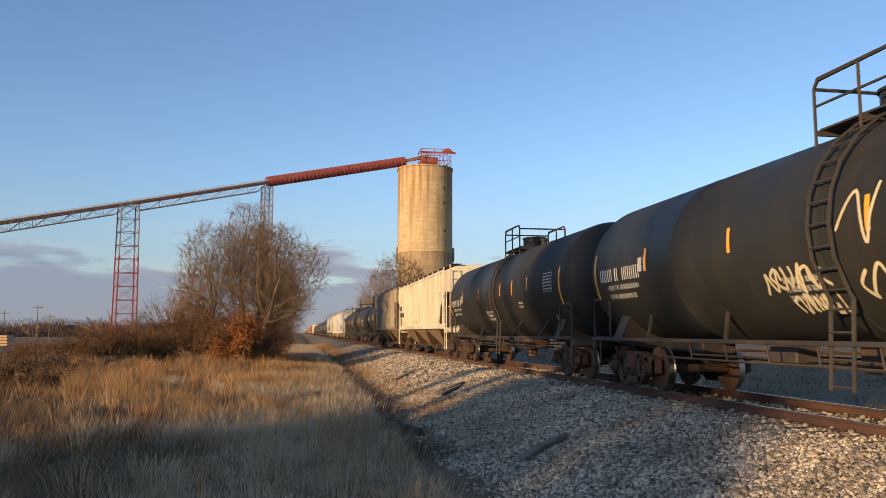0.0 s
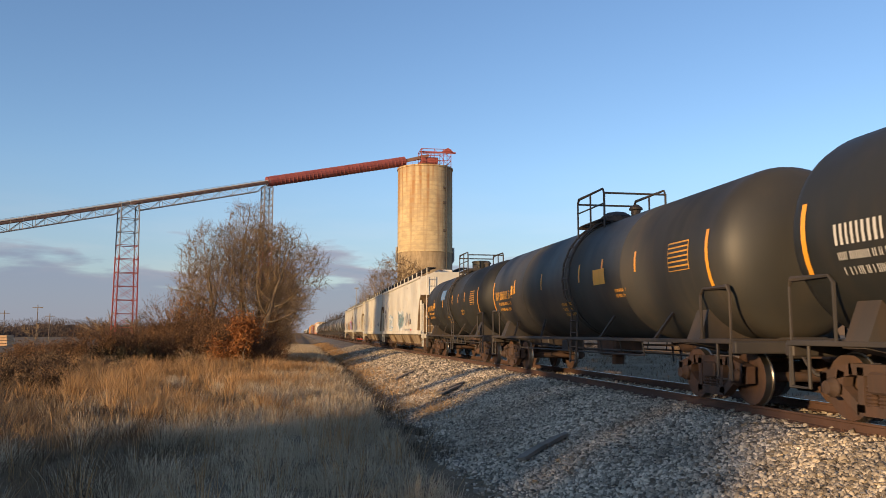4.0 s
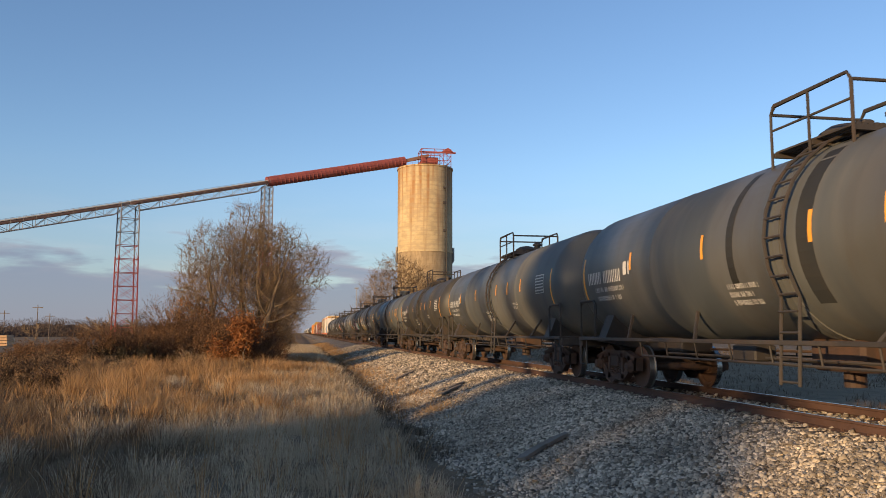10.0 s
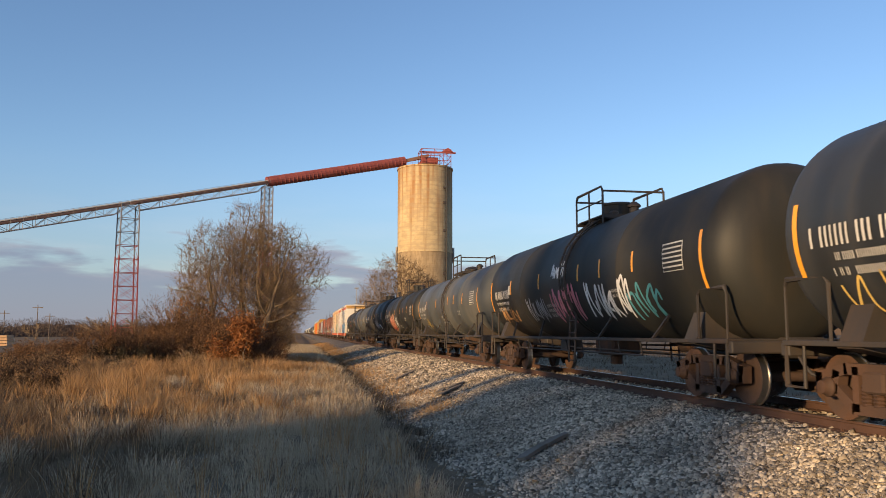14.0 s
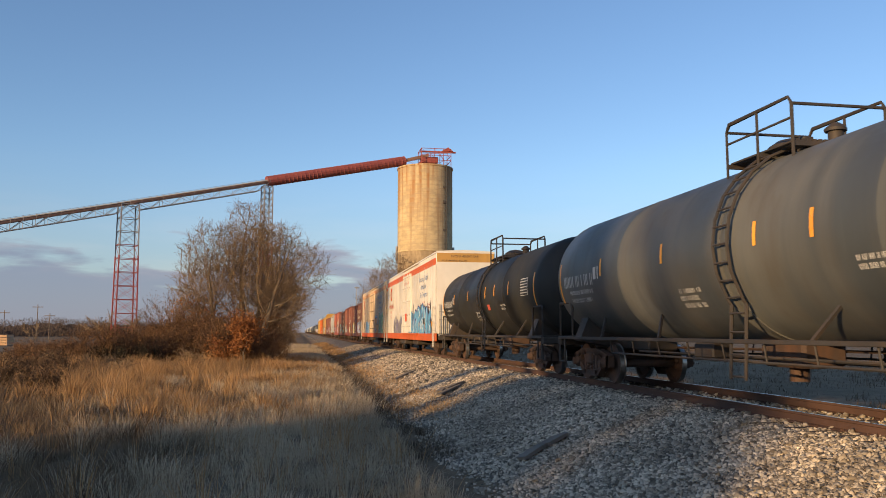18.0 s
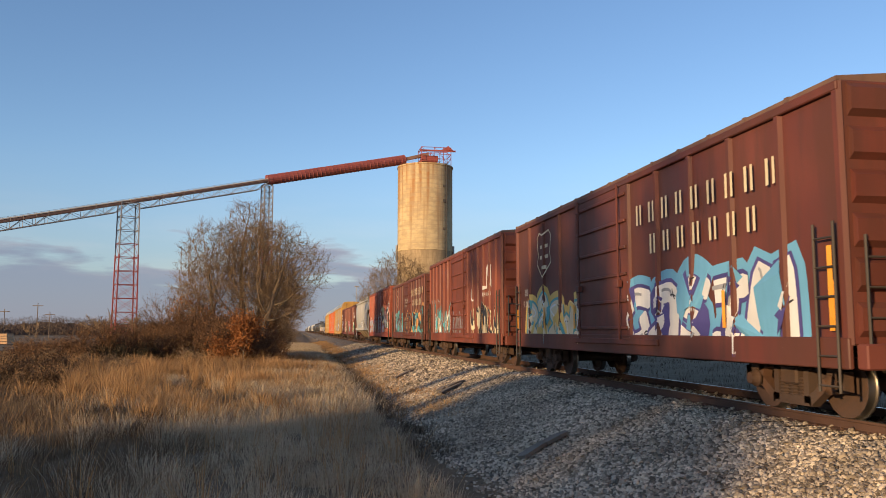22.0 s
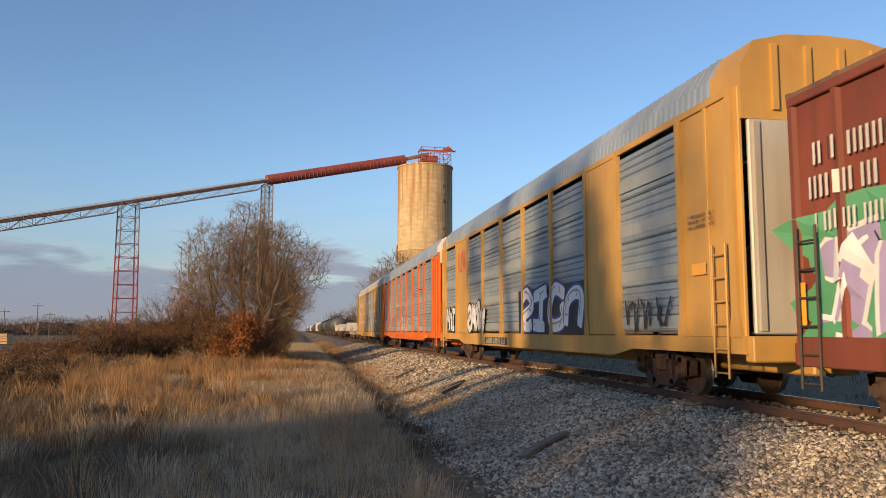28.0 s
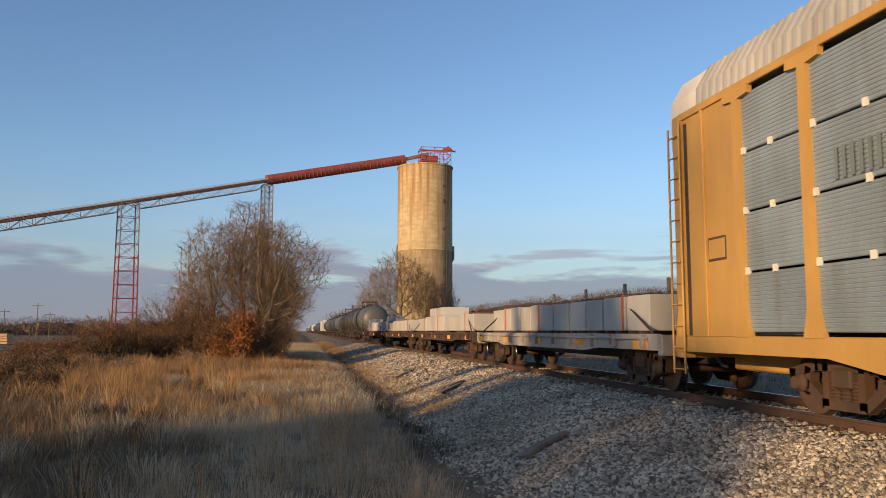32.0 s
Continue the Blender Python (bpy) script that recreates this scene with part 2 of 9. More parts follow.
# ---- mesh helpers ----
class Mesh:
    """Collects vertices and faces of one part."""

    def __init__(self):
        self.v, self.f = [], []

    def add(self, vs, fs):
        o = len(self.v)
        self.v += [tuple(p) for p in vs]
        self.f += [tuple(i + o for i in f) for f in fs]
        return self

    def box(self, x0, x1, y0, y1, z0, z1, c=0.0):
        """A box, with its upright and level edges cut back by c."""
        if c <= 0:
            return self.add([(x0, y0, z0), (x1, y0, z0), (x1, y1, z0), (x0, y1, z0), (x0, y0, z1), (x1, y0, z1), (x1, y1, z1), (x0, y1, z1)],
                            [(3, 2, 1, 0), (4, 5, 6, 7), (0, 1, 5, 4), (1, 2, 6, 5), (2, 3, 7, 6), (3, 0, 4, 7)])
        rings = []
        for z, k in ((z0, c), (z0 + c, 0), (z1 - c, 0), (z1, c)):
            rings.append([(x0 + k + c, y0 + k, z), (x1 - k - c, y0 + k, z), (x1 - k, y0 + k + c, z), (x1 - k, y1 - k - c, z),
                          (x1 - k - c, y1 - k, z), (x0 + k + c, y1 - k, z), (x0 + k, y1 - k - c, z), (x0 + k, y0 + k + c, z)])
        return self.loft(rings)

    def loft(self, rings, caps=True, closed=True):
        n, o = len(rings[0]), len(self.v)
        for r in rings:
            self.v += [tuple(p) for p in r]
        for i in range(len(rings) - 1):
            for j in range(n if closed else n - 1):
                a, b = o + i * n + j, o + i * n + (j + 1) % n
                self.f.append((a, b, b + n, a + n))
        if caps:
            self.f.append(tuple(o + j for j in reversed(range(n))))
            self.f.append(tuple(o + (len(rings) - 1) * n + j for j in range(n)))
        return self

    def rod(self, p, q, r, n=6, r2=None):
        p, q = Vector(p), Vector(q)
        d = (q - p).normalized()
        a = d.orthogonal().normalized()
        b = d.cross(a)
        ring = lambda c, k: [c + (a * math.cos(2 * math.pi * i / n) + b * math.sin(2 * math.pi * i / n)) * k for i in range(n)]
        return self.loft([ring(p, r), ring(q, r if r2 is None else r2)])

    def pipe(self, pts, r, n=6):
        """A bent round bar through the points, in one piece."""
        p = [Vector(q) for q in pts]
        rings, side = [], None
        for i, c in enumerate(p):
            t = (p[min(i + 1, len(p) - 1)] - p[max(i - 1, 0)]).normalized()
            side = t.orthogonal() if side is None else side - t * side.dot(t)
            side.normalize()
            up = t.cross(side)
            k = r
            if 0 < i < len(p) - 1:
                k = r / max(0.5, t.dot((p[i + 1] - c).normalized()))
            rings.append([tuple(c + (side * math.cos(2 * math.pi * j / n) + up * math.sin(2 * math.pi * j / n)) * k) for j in range(n)])
        return self.loft(rings)

    def lathe_y(self, prof, cx, cz, n=40):
        """prof: (y, radius) pairs turned about the line x=cx, z=cz."""
        return self.loft([[(cx + r * math.sin(2 * math.pi * i / n), y, cz + r * math.cos(2 * math.pi * i / n)) for i in range(n)] for y, r in prof])

    def lathe_x(self, prof, cy, cz, n=28):
        return self.loft([[(x, cy + r * math.cos(2 * math.pi * i / n), cz + r * math.sin(2 * math.pi * i / n)) for i in range(n)] for x, r in prof])

    def lathe_z(self, prof, cx, cy, n=32):
        return self.loft([[(cx + r * math.cos(2 * math.pi * i / n), cy + r * math.sin(2 * math.pi * i / n), z) for i in range(n)] for z, r in prof])

    def slab_x(self, poly, x0, x1):
        """A polygon in (y, z), thick from x0 to x1."""
        return self.loft([[(x0, y, z) for y, z in poly], [(x1, y, z) for y, z in poly]])

    def slab_y(self, poly, y0, y1):
        return self.loft([[(x, y0, z) for x, z in poly], [(x, y1, z) for x, z in poly]])

    def data(self, name, mat, smooth=False):
        me = bpy.data.meshes.new(name)
        me.from_pydata(self.v, [], self.f)
        me.materials.append(mat)
        bm = bmesh.new()
        bm.from_mesh(me)
        bmesh.ops.recalc_face_normals(bm, faces=bm.faces)
        bm.to_mesh(me)
        bm.free()
        if smooth:
            me.shade_smooth()
            me.set_sharp_from_angle(angle=radians(35))
        return me


def part(name, shape, mat, parent, label="", smooth=False, at=None):
    """Links one mesh object under a thing or part. shape: a Mesh, or mesh data to share."""
    me = shape.data(name, mat, smooth) if isinstance(shape, Mesh) else shape
    ob = new(name, me)
    ob.parent = parent
    if at is not None:
        ob.matrix_basis = at
    if label:
        ob["label"] = label
    return ob


def raw_mesh(name, verts, faces, mat, smooth=False):
    """Big meshes straight from arrays: faces all of one corner count."""
    me = bpy.data.meshes.new(name)
    k = faces.shape[1]
    me.vertices.add(len(verts))
    me.vertices.foreach_set("co", np.ascontiguousarray(verts, dtype=np.float32).ravel())
    me.loops.add(faces.size)
    me.loops.foreach_set("vertex_index", np.ascontiguousarray(faces, dtype=np.int32).ravel())
    me.polygons.add(len(faces))
    me.polygons.foreach_set("loop_start", np.arange(0, faces.size, k, dtype=np.int32))
    me.update(calc_edges=True)
    me.validate()
    me.materials.append(mat)
    if smooth:
        me.shade_smooth()
    return me


# ---- ground ----
def lerp_table(x, table):
    xs, ys = zip(*table)
    return np.interp(x, xs, ys)


SECTION = [(-60, -0.9), (-12, -0.95), (-4, -0.88), (-1, -0.84), (1.0, -0.88), (1.8, -0.96), (2.25, -1.07), (2.75, -1.07), (3.3, -0.96), (4.6, -0.64), (6.2, -0.26), (6.75, -0.2),
           (9.75, -0.2), (10.4, -0.28), (12.6, -0.85), (14.5, -1.05), (18, -0.85), (60, -0.9)]


def ground_z(x, y):
    x, y = np.asarray(x, float), np.asarray(y, float)
    z = lerp_table(x, SECTION)
    wob = np.sin(x * 1.7 + y * 0.9) * np.sin(y * 1.3 - x * 0.6) + 0.6 * np.sin(x * 3.1 - y * 2.3)
    calm = np.interp(x, (1.6, 2.6, 5.9, 6.3, 10.4, 11.5), (1.0, 0.45, 0.3, 0.12, 0.12, 1.0))
    far = np.clip(1 - np.hypot(x, y) / 300, 0, 1)
    return z + 0.045 * wob * calm * far


def ground_mat():
    m, nt, b = material("winter_ground")
    t = nt.nodes.new("ShaderNodeTexCoord").outputs["Object"]
    n1, n2, n3 = noise_node(nt, t, 0.25, 6), noise_node(nt, t, 2.5, 6), noise_node(nt, t, 30, 3)
    c = mixed(nt, ranged(nt, n1, 0.35, 0.65), (0.16, 0.11, 0.065), (0.24, 0.17, 0.105))
    c = mixed(nt, ranged(nt, n2, 0.4, 0.7), c, (0.12, 0.085, 0.052))
    c = mixed(nt, ranged(nt, n3, 0.3, 0.8, 0, 0.5), c, (0.34, 0.265, 0.175))
    nt.links.new(c, b.inputs["Base Color"])
    b.inputs["Roughness"].default_value = 0.95
    b.inputs["Specular IOR Level"].default_value = 0.1
    bumped(nt, b, n2, 0.6, 0.08)
    return m


GROUND = ground_mat()
xs = np.concatenate([-np.geomspace(2500, 30, 16), np.arange(-28, -5, 1.0), np.arange(-5, 15, 0.4), np.arange(15, 30, 1.5), np.geomspace(32, 2500, 16)])
ys = np.concatenate([-np.geomspace(900, 12, 12), np.arange(-10, 45, 0.6), np.arange(46, 120, 3.0), np.geomspace(125, 4200, 22)])
gx, gy = np.meshgrid(xs, ys)
gv = np.stack([gx, gy, ground_z(gx, gy)], -1).reshape(-1, 3)
nx = len(xs)
ii, jj = np.meshgrid(np.arange(len(ys) - 1), np.arange(nx - 1), indexing="ij")
a0 = (ii * nx + jj).ravel()
gf = np.stack([a0, a0 + 1, a0 + nx + 1, a0 + nx], -1)
tagged(new("ground", raw_mesh("ground", gv, gf, GROUND, True)), "dry winter ground with matted tan grass", "ground", kind="structure")


# ---- ballast ----
def stones(name, count, xr, yr, size, mat, seed, near_bias=1.0, keep=None):
    """Broken stones, eight-sided, strewn over the ground."""
    rng = np.random.default_rng(seed)
    u = rng.random(count)
    y = yr[0] + (yr[1] - yr[0]) * u ** near_bias
    x = rng.uniform(xr[0], xr[1], count)
    if keep is not None:
        k = keep(x, y, rng)
        x, y = x[k], y[k]
    n = len(x)
    s = rng.uniform(size[0], size[1], n) * (0.8 + 0.4 * rng.random(n))
    block = np.array([(1.0, 0.55, -0.6), (-0.8, 0.75, -0.6), (-0.95, -0.6, -0.6), (0.75, -0.8, -0.6), (0.6, 0.12, 0.5), (-0.5, -0.05, 0.62), (0.25, 0.5, 0.3), (0.05, -0.55, 0.35)])
    tri = np.array([(0, 1, 6), (1, 5, 6), (6, 5, 4), (0, 6, 4), (2, 3, 7), (2, 7, 5), (5, 7, 4), (7, 3, 4), (1, 2, 5), (3, 0, 4)])
    v = block[None] * (1 + 0.75 * (rng.random((n, 8, 3)) - 0.5)) * s[:, None, None] * rng.uniform(0.75, 1.2, (n, 1, 3))
    ang = rng.uniform(0, 6.283, n)
    tilt = rng.normal(0, 0.55, n)
    ct, st = np.cos(tilt)[:, None], np.sin(tilt)[:, None]
    vy, vz = v[..., 1] * ct - v[..., 2] * st, v[..., 1] * st + v[..., 2] * ct
    ca, sa = np.cos(ang)[:, None], np.sin(ang)[:, None]
    vx, vy = v[..., 0] * ca - vy * sa, v[..., 0] * sa + vy * ca
    z = ground_z(x, y) + s * rng.uniform(0.25, 0.95, n)
    verts = np.stack([vx + x[:, None], vy + y[:, None], vz + z[:, None]], -1).reshape(-1, 3)
    faces = (tri[None] + (np.arange(n) * 8)[:, None, None]).reshape(-1, 3)
    return new(name, raw_mesh(name, verts, faces, mat))


STONE = stuff_mat("ballast_stone", (0.12, 0.096, 0.07), (0.80, 0.665, 0.49), 0.9, 0.7)


def bed_edge(x, y, rng):
    edge = 2.75 + 0.7 * np.clip((y - 16) / 10, 0, 1) * (0.6 + 0.4 * np.sin(y * 0.5)) + 0.15 * np.sin(y * 0.8) + 0.15 * np.sin(y * 2.1 + 1) + rng.normal(0, 0.22, len(x))
    thin = rng.random(len(x)) < np.clip((x - edge) * 1.2 + 0.2, 0, 1)
    clear = ~((np.abs(x - TRACK) < 1.32) & (np.abs(((y + 0.27) % 0.53) - 0.265) < 0.12))
    return thin & clear


tagged(stones("ballast", 118000, (2.4, 7.45), (5.5, 30), (0.018, 0.041), STONE, 3, 1.25, bed_edge), "grey and tan crushed stone track ballast", "ballast", kind="stuff")
tagged(stones("ballast_in_track", 14000, (7.4, 11.2), (7, 30), (0.03, 0.055), STONE, 5, 1.3, bed_edge), "crushed stone between and beyond the rails", "ballast", kind="stuff")
tagged(stones("ballast_beyond", 24000, (3.0, 8.2), (29, 90), (0.035, 0.065), STONE, 4, 1.6, bed_edge), "grey crushed stone ballast further down the line", "ballast", kind="stuff")


def bed_mat():
    m, nt, b = material("ballast_bed")
    t = nt.nodes.new("ShaderNodeTexCoord").outputs["Object"]
    vo = nt.nodes.new("ShaderNodeTexVoronoi")
    vo.inputs["Scale"].default_value = 16
    nt.links.new(t, vo.inputs["Vector"])
    sepc = nt.nodes.new("ShaderNodeSeparateColor")
    nt.links.new(vo.outputs["Color"], sepc.inputs[0])
    c = mixed(nt, sepc.outputs[0], (0.065, 0.056, 0.046), (0.30, 0.26, 0.21))
    c = mixed(nt, ranged(nt, noise_node(nt, t, 0.6, 5), 0.42, 0.66, 0, 0.75), c, (0.17, 0.115, 0.068))
    nt.links.new(c, b.inputs["Base Color"])
    b.inputs["Roughness"].default_value = 0.95
    bumped(nt, b, vo.outputs["Distance"], 0.4, 0.02)
    return m


bx = np.array([2.45, 2.8, 3.3, 3.9, 4.6, 5.0, 5.4, 5.8, 6.2, 6.75, 9.75, 10.4, 11.3, 12.2])
by = np.concatenate([np.arange(-60, -10, 5.0), np.arange(-10, 60, 0.5), np.arange(60, 200, 2.0), np.geomspace(200, 2500, 14)])
gx, gy = np.meshgrid(bx, by)
wig = np.where(gx < 3.5, 0.15 * np.sin(gy * 0.8) + 0.12 * np.sin(gy * 2.1) + 1.0 * np.clip((gy - 30) / 40, 0, 1), 0)
bv = np.stack([gx + wig, gy, ground_z(gx + wig, gy) + np.where((gx < 2.6) | (gx > 12), -0.05, 0.008)], -1).reshape(-1, 3)
nx = len(bx)
ii, jj = np.meshgrid(np.arange(len(by) - 1), np.arange(nx - 1), indexing="ij")
a0 = (ii * nx + jj).ravel()
tagged(new("track_bed", raw_mesh("track_bed", bv, np.stack([a0, a0 + 1, a0 + nx + 1, a0 + nx], -1), bed_mat(), True)),
       "bed of crushed stone under the track", "track bed", kind="structure")

# ---- track ----
track = tagged(new("railway_track"), "single railway track on wooden ties, rusty rails with bright heads", "railway track", kind="structure")
for cx in (TRACK - 0.7535, TRACK + 0.7535):
    foot = [(-0.07, -0.172), (0.07, -0.172), (0.07, -0.16), (0.012, -0.14), (0.010, -0.045), (0.034, -0.035), (0.036, -0.008), (0.030, -0.002),
            (-0.030, -0.002), (-0.036, -0.008), (-0.034, -0.035), (-0.010, -0.045), (-0.012, -0.14), (-0.07, -0.16)]
    rail = part("rail", Mesh().slab_y([(cx + a, b) for a, b in foot], -80, 2500), RAIL_RUST, track, "rusty steel rail")
    part("rail_head", Mesh().slab_y([(cx - 0.026, -0.002), (cx + 0.026, -0.002), (cx + 0.024, 0.0), (cx - 0.024, 0.0)], -80, 2500), RAIL_TOP, rail, "bright worn running surface")
tie_data = Mesh().box(-1.3, 1.3, -0.11, 0.11, -0.34, -0.172, 0.012).data("tie", TIE_WOOD)
plate_data = Mesh().box(-0.17, 0.17, -0.09, 0.09, -0.186, -0.166, 0.006).box(-0.10, -0.07, -0.07, -0.04, -0.17, -0.135).box(0.07, 0.10, 0.04, 0.07, -0.17, -0.135).data("tie_plate", RAIL_RUST)
for i in range(12, 130):
    tie = part("tie", tie_data, TIE_WOOD, track, at=pose(TRACK + random.uniform(-0.04, 0.04), i * 0.53, random.uniform(-0.008, 0.004), 0, 0, random.uniform(-1, 1)))
    if i < 70:
        for cx in (-0.7535, 0.7535):
            part("tie_plate", plate_data, RAIL_RUST, tie, at=pose(cx, 0, 0))
far = Mesh()
for i in range(130, 480):
    far.box(TRACK - 1.3, TRACK + 1.3, i * 0.53 - 0.11, i * 0.53 + 0.11, -0.3, -0.172)
tagged(part("far_ties", far, TIE_WOOD, track), kind="stuff")


# ---- silo and conveyor ----
def concrete_mat():
    m, nt, b = material("banded_concrete")
    t = nt.nodes.new("ShaderNodeTexCoord").outputs["Object"]
    sp = nt.nodes.new("ShaderNodeSeparateXYZ")
    nt.links.new(t, sp.inputs[0])
    w = nt.nodes.new("ShaderNodeTexWave")
    w.bands_direction = "Z"
    w.inputs["Scale"].default_value, w.inputs["Distortion"].default_value, w.inputs["Detail"].default_value = 0.24, 0.8, 3
    nt.links.new(t, w.inputs["Vector"])
    n1, st, fi = noise_node(nt, t, 0.18, 6), noise_node(nt, t, 0.9, 6, (1, 1, 0.04)), noise_node(nt, t, 3, 5, (1, 1, 2.5))
    c = mixed(nt, ranged(nt, n1, 0.3, 0.7), (0.46, 0.345, 0.18), (0.60, 0.465, 0.26))
    c = mixed(nt, ranged(nt, w.outputs["Fac"], 0.0, 0.25, 0.25, 0), c, (0.28, 0.21, 0.13))
    c = mixed(nt, ranged(nt, fi, 0.45, 0.75, 0, 0.35), c, (0.60, 0.51, 0.36))
    c = mixed(nt, ranged(nt, st, 0.53, 0.70, 0, 0.7), c, (0.27, 0.15, 0.06))
    top = ranged(nt, sp.outputs["Z"], 30, 49, 0, 0.95)
    mm = nt.nodes.new("ShaderNodeMath")
    mm.operation = "MULTIPLY"
    nt.links.new(top, mm.inputs[0])
    nt.links.new(ranged(nt, st, 0.42, 0.6), mm.inputs[1])
    c = mixed(nt, mm.outputs[0], c, (0.32, 0.13, 0.035))
    cast = noise_node(nt, t, 0.5, 5, (1, 1, 1.8))
    c = mixed(nt, ranged(nt, cast, 0.46, 0.6, 0, 0.5), c, (0.36, 0.27, 0.165))
    nt.links.new(c, b.inputs["Base Color"])
    b.inputs["Roughness"].default_value = 0.9
    bumped(nt, b, fi, 0.3, 0.05)
    return m


SILO_C = concrete_mat()
SILO_OLD = paint("weathered_concrete", (0.37, 0.28, 0.165), (0.22, 0.14, 0.07), 0.6, 0.0, 0.92, stain=(0.27, 0.20, 0.12))
RED_STEEL = paint("red_steel", (0.30, 0.062, 0.05), (0.2, 0.07, 0.05), 0.4, 0.0, 0.6)
RED_TUBE = paint("red_tube", (0.27, 0.062, 0.048), (0.17, 0.06, 0.045), 0.4, 0.0, 0.6)
GREY_STEEL = paint("grey_steel", (0.30, 0.29, 0.28), (0.2, 0.12, 0.08), 0.4, 0.0, 0.6)
BELT = paint("conveyor_housing", (0.20, 0.11, 0.08), (0.12, 0.07, 0.05), 0.5, 0.0, 0.7)

SX, SY, SR, ST = 35.8, 228.2, 8.05, 49.3
silo = tagged(new("concrete_silo"), "tall cylindrical concrete silo, banded and rust-streaked", "silo")
silo.location = (SX, SY, 0)
prof = [(24.2, SR - 0.3), (24.2, SR + 0.18), (24.7, SR + 0.18), (24.7, SR)]
for i in range(21):                      # shallow lips between the cast lifts
    z = 25.6 + i * 1.11
    prof += [(z, SR), (z + 0.02, SR + 0.035), (z + 0.14, SR + 0.035), (z + 0.16, SR)]
prof += [(ST - 0.5, SR), (ST - 0.45, SR + 0.22), (ST, SR + 0.22), (ST + 0.02, SR - 0.2), (ST + 0.02, 0.5)]
part("lower_shaft", Mesh().lathe_z([(-1, SR)] + [(k * 1.2 + q, SR + o) for k in range(20) for q, o in ((0.1, 0.0), (0.14, 0.03), (0.24, 0.03), (0.28, 0.0))] + [(24.2, SR)], 0, 0, 72), SILO_OLD, silo, "darker weathered lower shaft", True)
part("shaft", Mesh().lathe_z(prof, 0, 0, 72), SILO_C, silo, "banded concrete shaft", True)
pipe = Mesh()
ex, ey = 0.62 * SR + 0.2, -0.80 * SR - 0.25
pipe.rod((ex, ey, 2), (ex, ey, ST), 0.16, 8)
for i in range(24):
    pipe.box(ex - 0.25, ex + 0.25, ey - 0.1, ey + 0.4, 3 + i * 1.95, 3.15 + i * 1.95)
part("conduit", pipe, DARKSTEEL, silo)
for i, (w, h) in enumerate(((17.5, 0.8), (30, 0.7), (38, 0.9), (42.5, 0.6))):
    part("junction_box", Mesh().box(ex - 1.0, ex - 0.2, ey - 0.25, ey + 0.3, w, w + h, 0.04), DARKSTEEL, silo)
for sgn, ang in ((1, 0.0), (-1, 0.0)):
    qx = sgn * (SR + 0.35)
    part("vent_pipe", Mesh().pipe([(qx - sgn * 0.5, -0.5, 21.5), (qx, -0.5, 22.2), (qx, -0.5, 26.0)], 0.32, 10), GREY_STEEL, silo, smooth=True)
# head house on the roof: an open red frame
hx0, hx1, hy0, hy1, hz0, hz1 = -1.6, 7.2, -3.2, 3.2, ST, ST + 5.6
fr = Mesh()
for x in (hx0, 2.2, 5.0, hx1):
    for y in (hy0, hy1):
        fr.rod((x, y, hz0), (x, y, hz1 if x > -1 else hz1), 0.11, 4)
for z in (hz0 + 0.15, hz0 + 2.2, hz0 + 3.6, hz1):
    for y in (hy0, hy1):
        fr.rod((hx0, y, z), (hx1, y, z), 0.10, 4)
    for x in (hx0, hx1):
        fr.rod((x, hy0, z), (x, hy1, z), 0.10, 4)
for y in (hy0, hy1):
    for a, b in ((hx0, 2.2), (2.2, 5.0), (5.0, hx1)):
        fr.rod((a, y, hz0), (b, y, hz0 + 2.2), 0.06, 4)
        fr.rod((b, y, hz0 + 2.2), (a, y, hz1), 0.06, 4)
part("roof_frame", fr, RED_STEEL, silo, "open red steel frame on the roof")
part("hoist_beam", Mesh().box(hx0, 9.2, -0.2, 0.2, hz1 - 0.5, hz1 - 0.05).slab_y([(5.0, hz1), (8.4, hz1), (6.9, hz1 + 1.2)], -0.4, 0.4), RED_STEEL, silo)
part("drive_house", Mesh().box(-1.2, 3.6, -1.8, 1.8, hz0 + 1.6, hz0 + 3.4, 0.08), RED_TUBE, silo)
part("chute", Mesh().slab_y([(-3.6, hz0), (-2.4, hz0), (0.2, hz0 + 3.0), (-0.8, hz0 + 3.0)], -0.8, 0.8), RED_TUBE, silo)
part("roof_tank", Mesh().lathe_y([(-1.5, 0.1), (-1.4, 0.45), (0.8, 0.45), (0.9, 0.1)], 2.6, hz0 + 0.5, 16), GALV_PALE, silo, smooth=True)
rl = Mesh()
for i in range(20):
    a, b = 2 * math.pi * i / 20, 2 * math.pi * (i + 1) / 20
    p, q = [(SR * 0.97 * math.cos(k), SR * 0.97 * math.sin(k)) for k in (a, b)]
    rl.rod((*p, ST), (*p, ST + 1.05), 0.03, 4).rod((*p, ST + 1.05), (*q, ST + 1.05), 0.03, 4).rod((*p, ST + 0.55), (*q, ST + 0.55), 0.025, 4)
part("roof_railing", rl, RED_STEEL, silo)

# conveyor: a red tube from the silo's head to the first tower, then an open truss gallery
C0, C1, C2, C3 = Vector((29.6, 229.1, 51.7)), Vector((-9.3, 215.8, 41.7)), Vector((-41.2, 199.8, 32.4)), Vector((-120, 152.0, 8.0))
conv = tagged(new("conveyor"), "long inclined conveyor, ribbed red tube and grey truss gallery", "conveyor")


def along(a, b, n):
    return [a.lerp(b, i / n) for i in range(n + 1)]


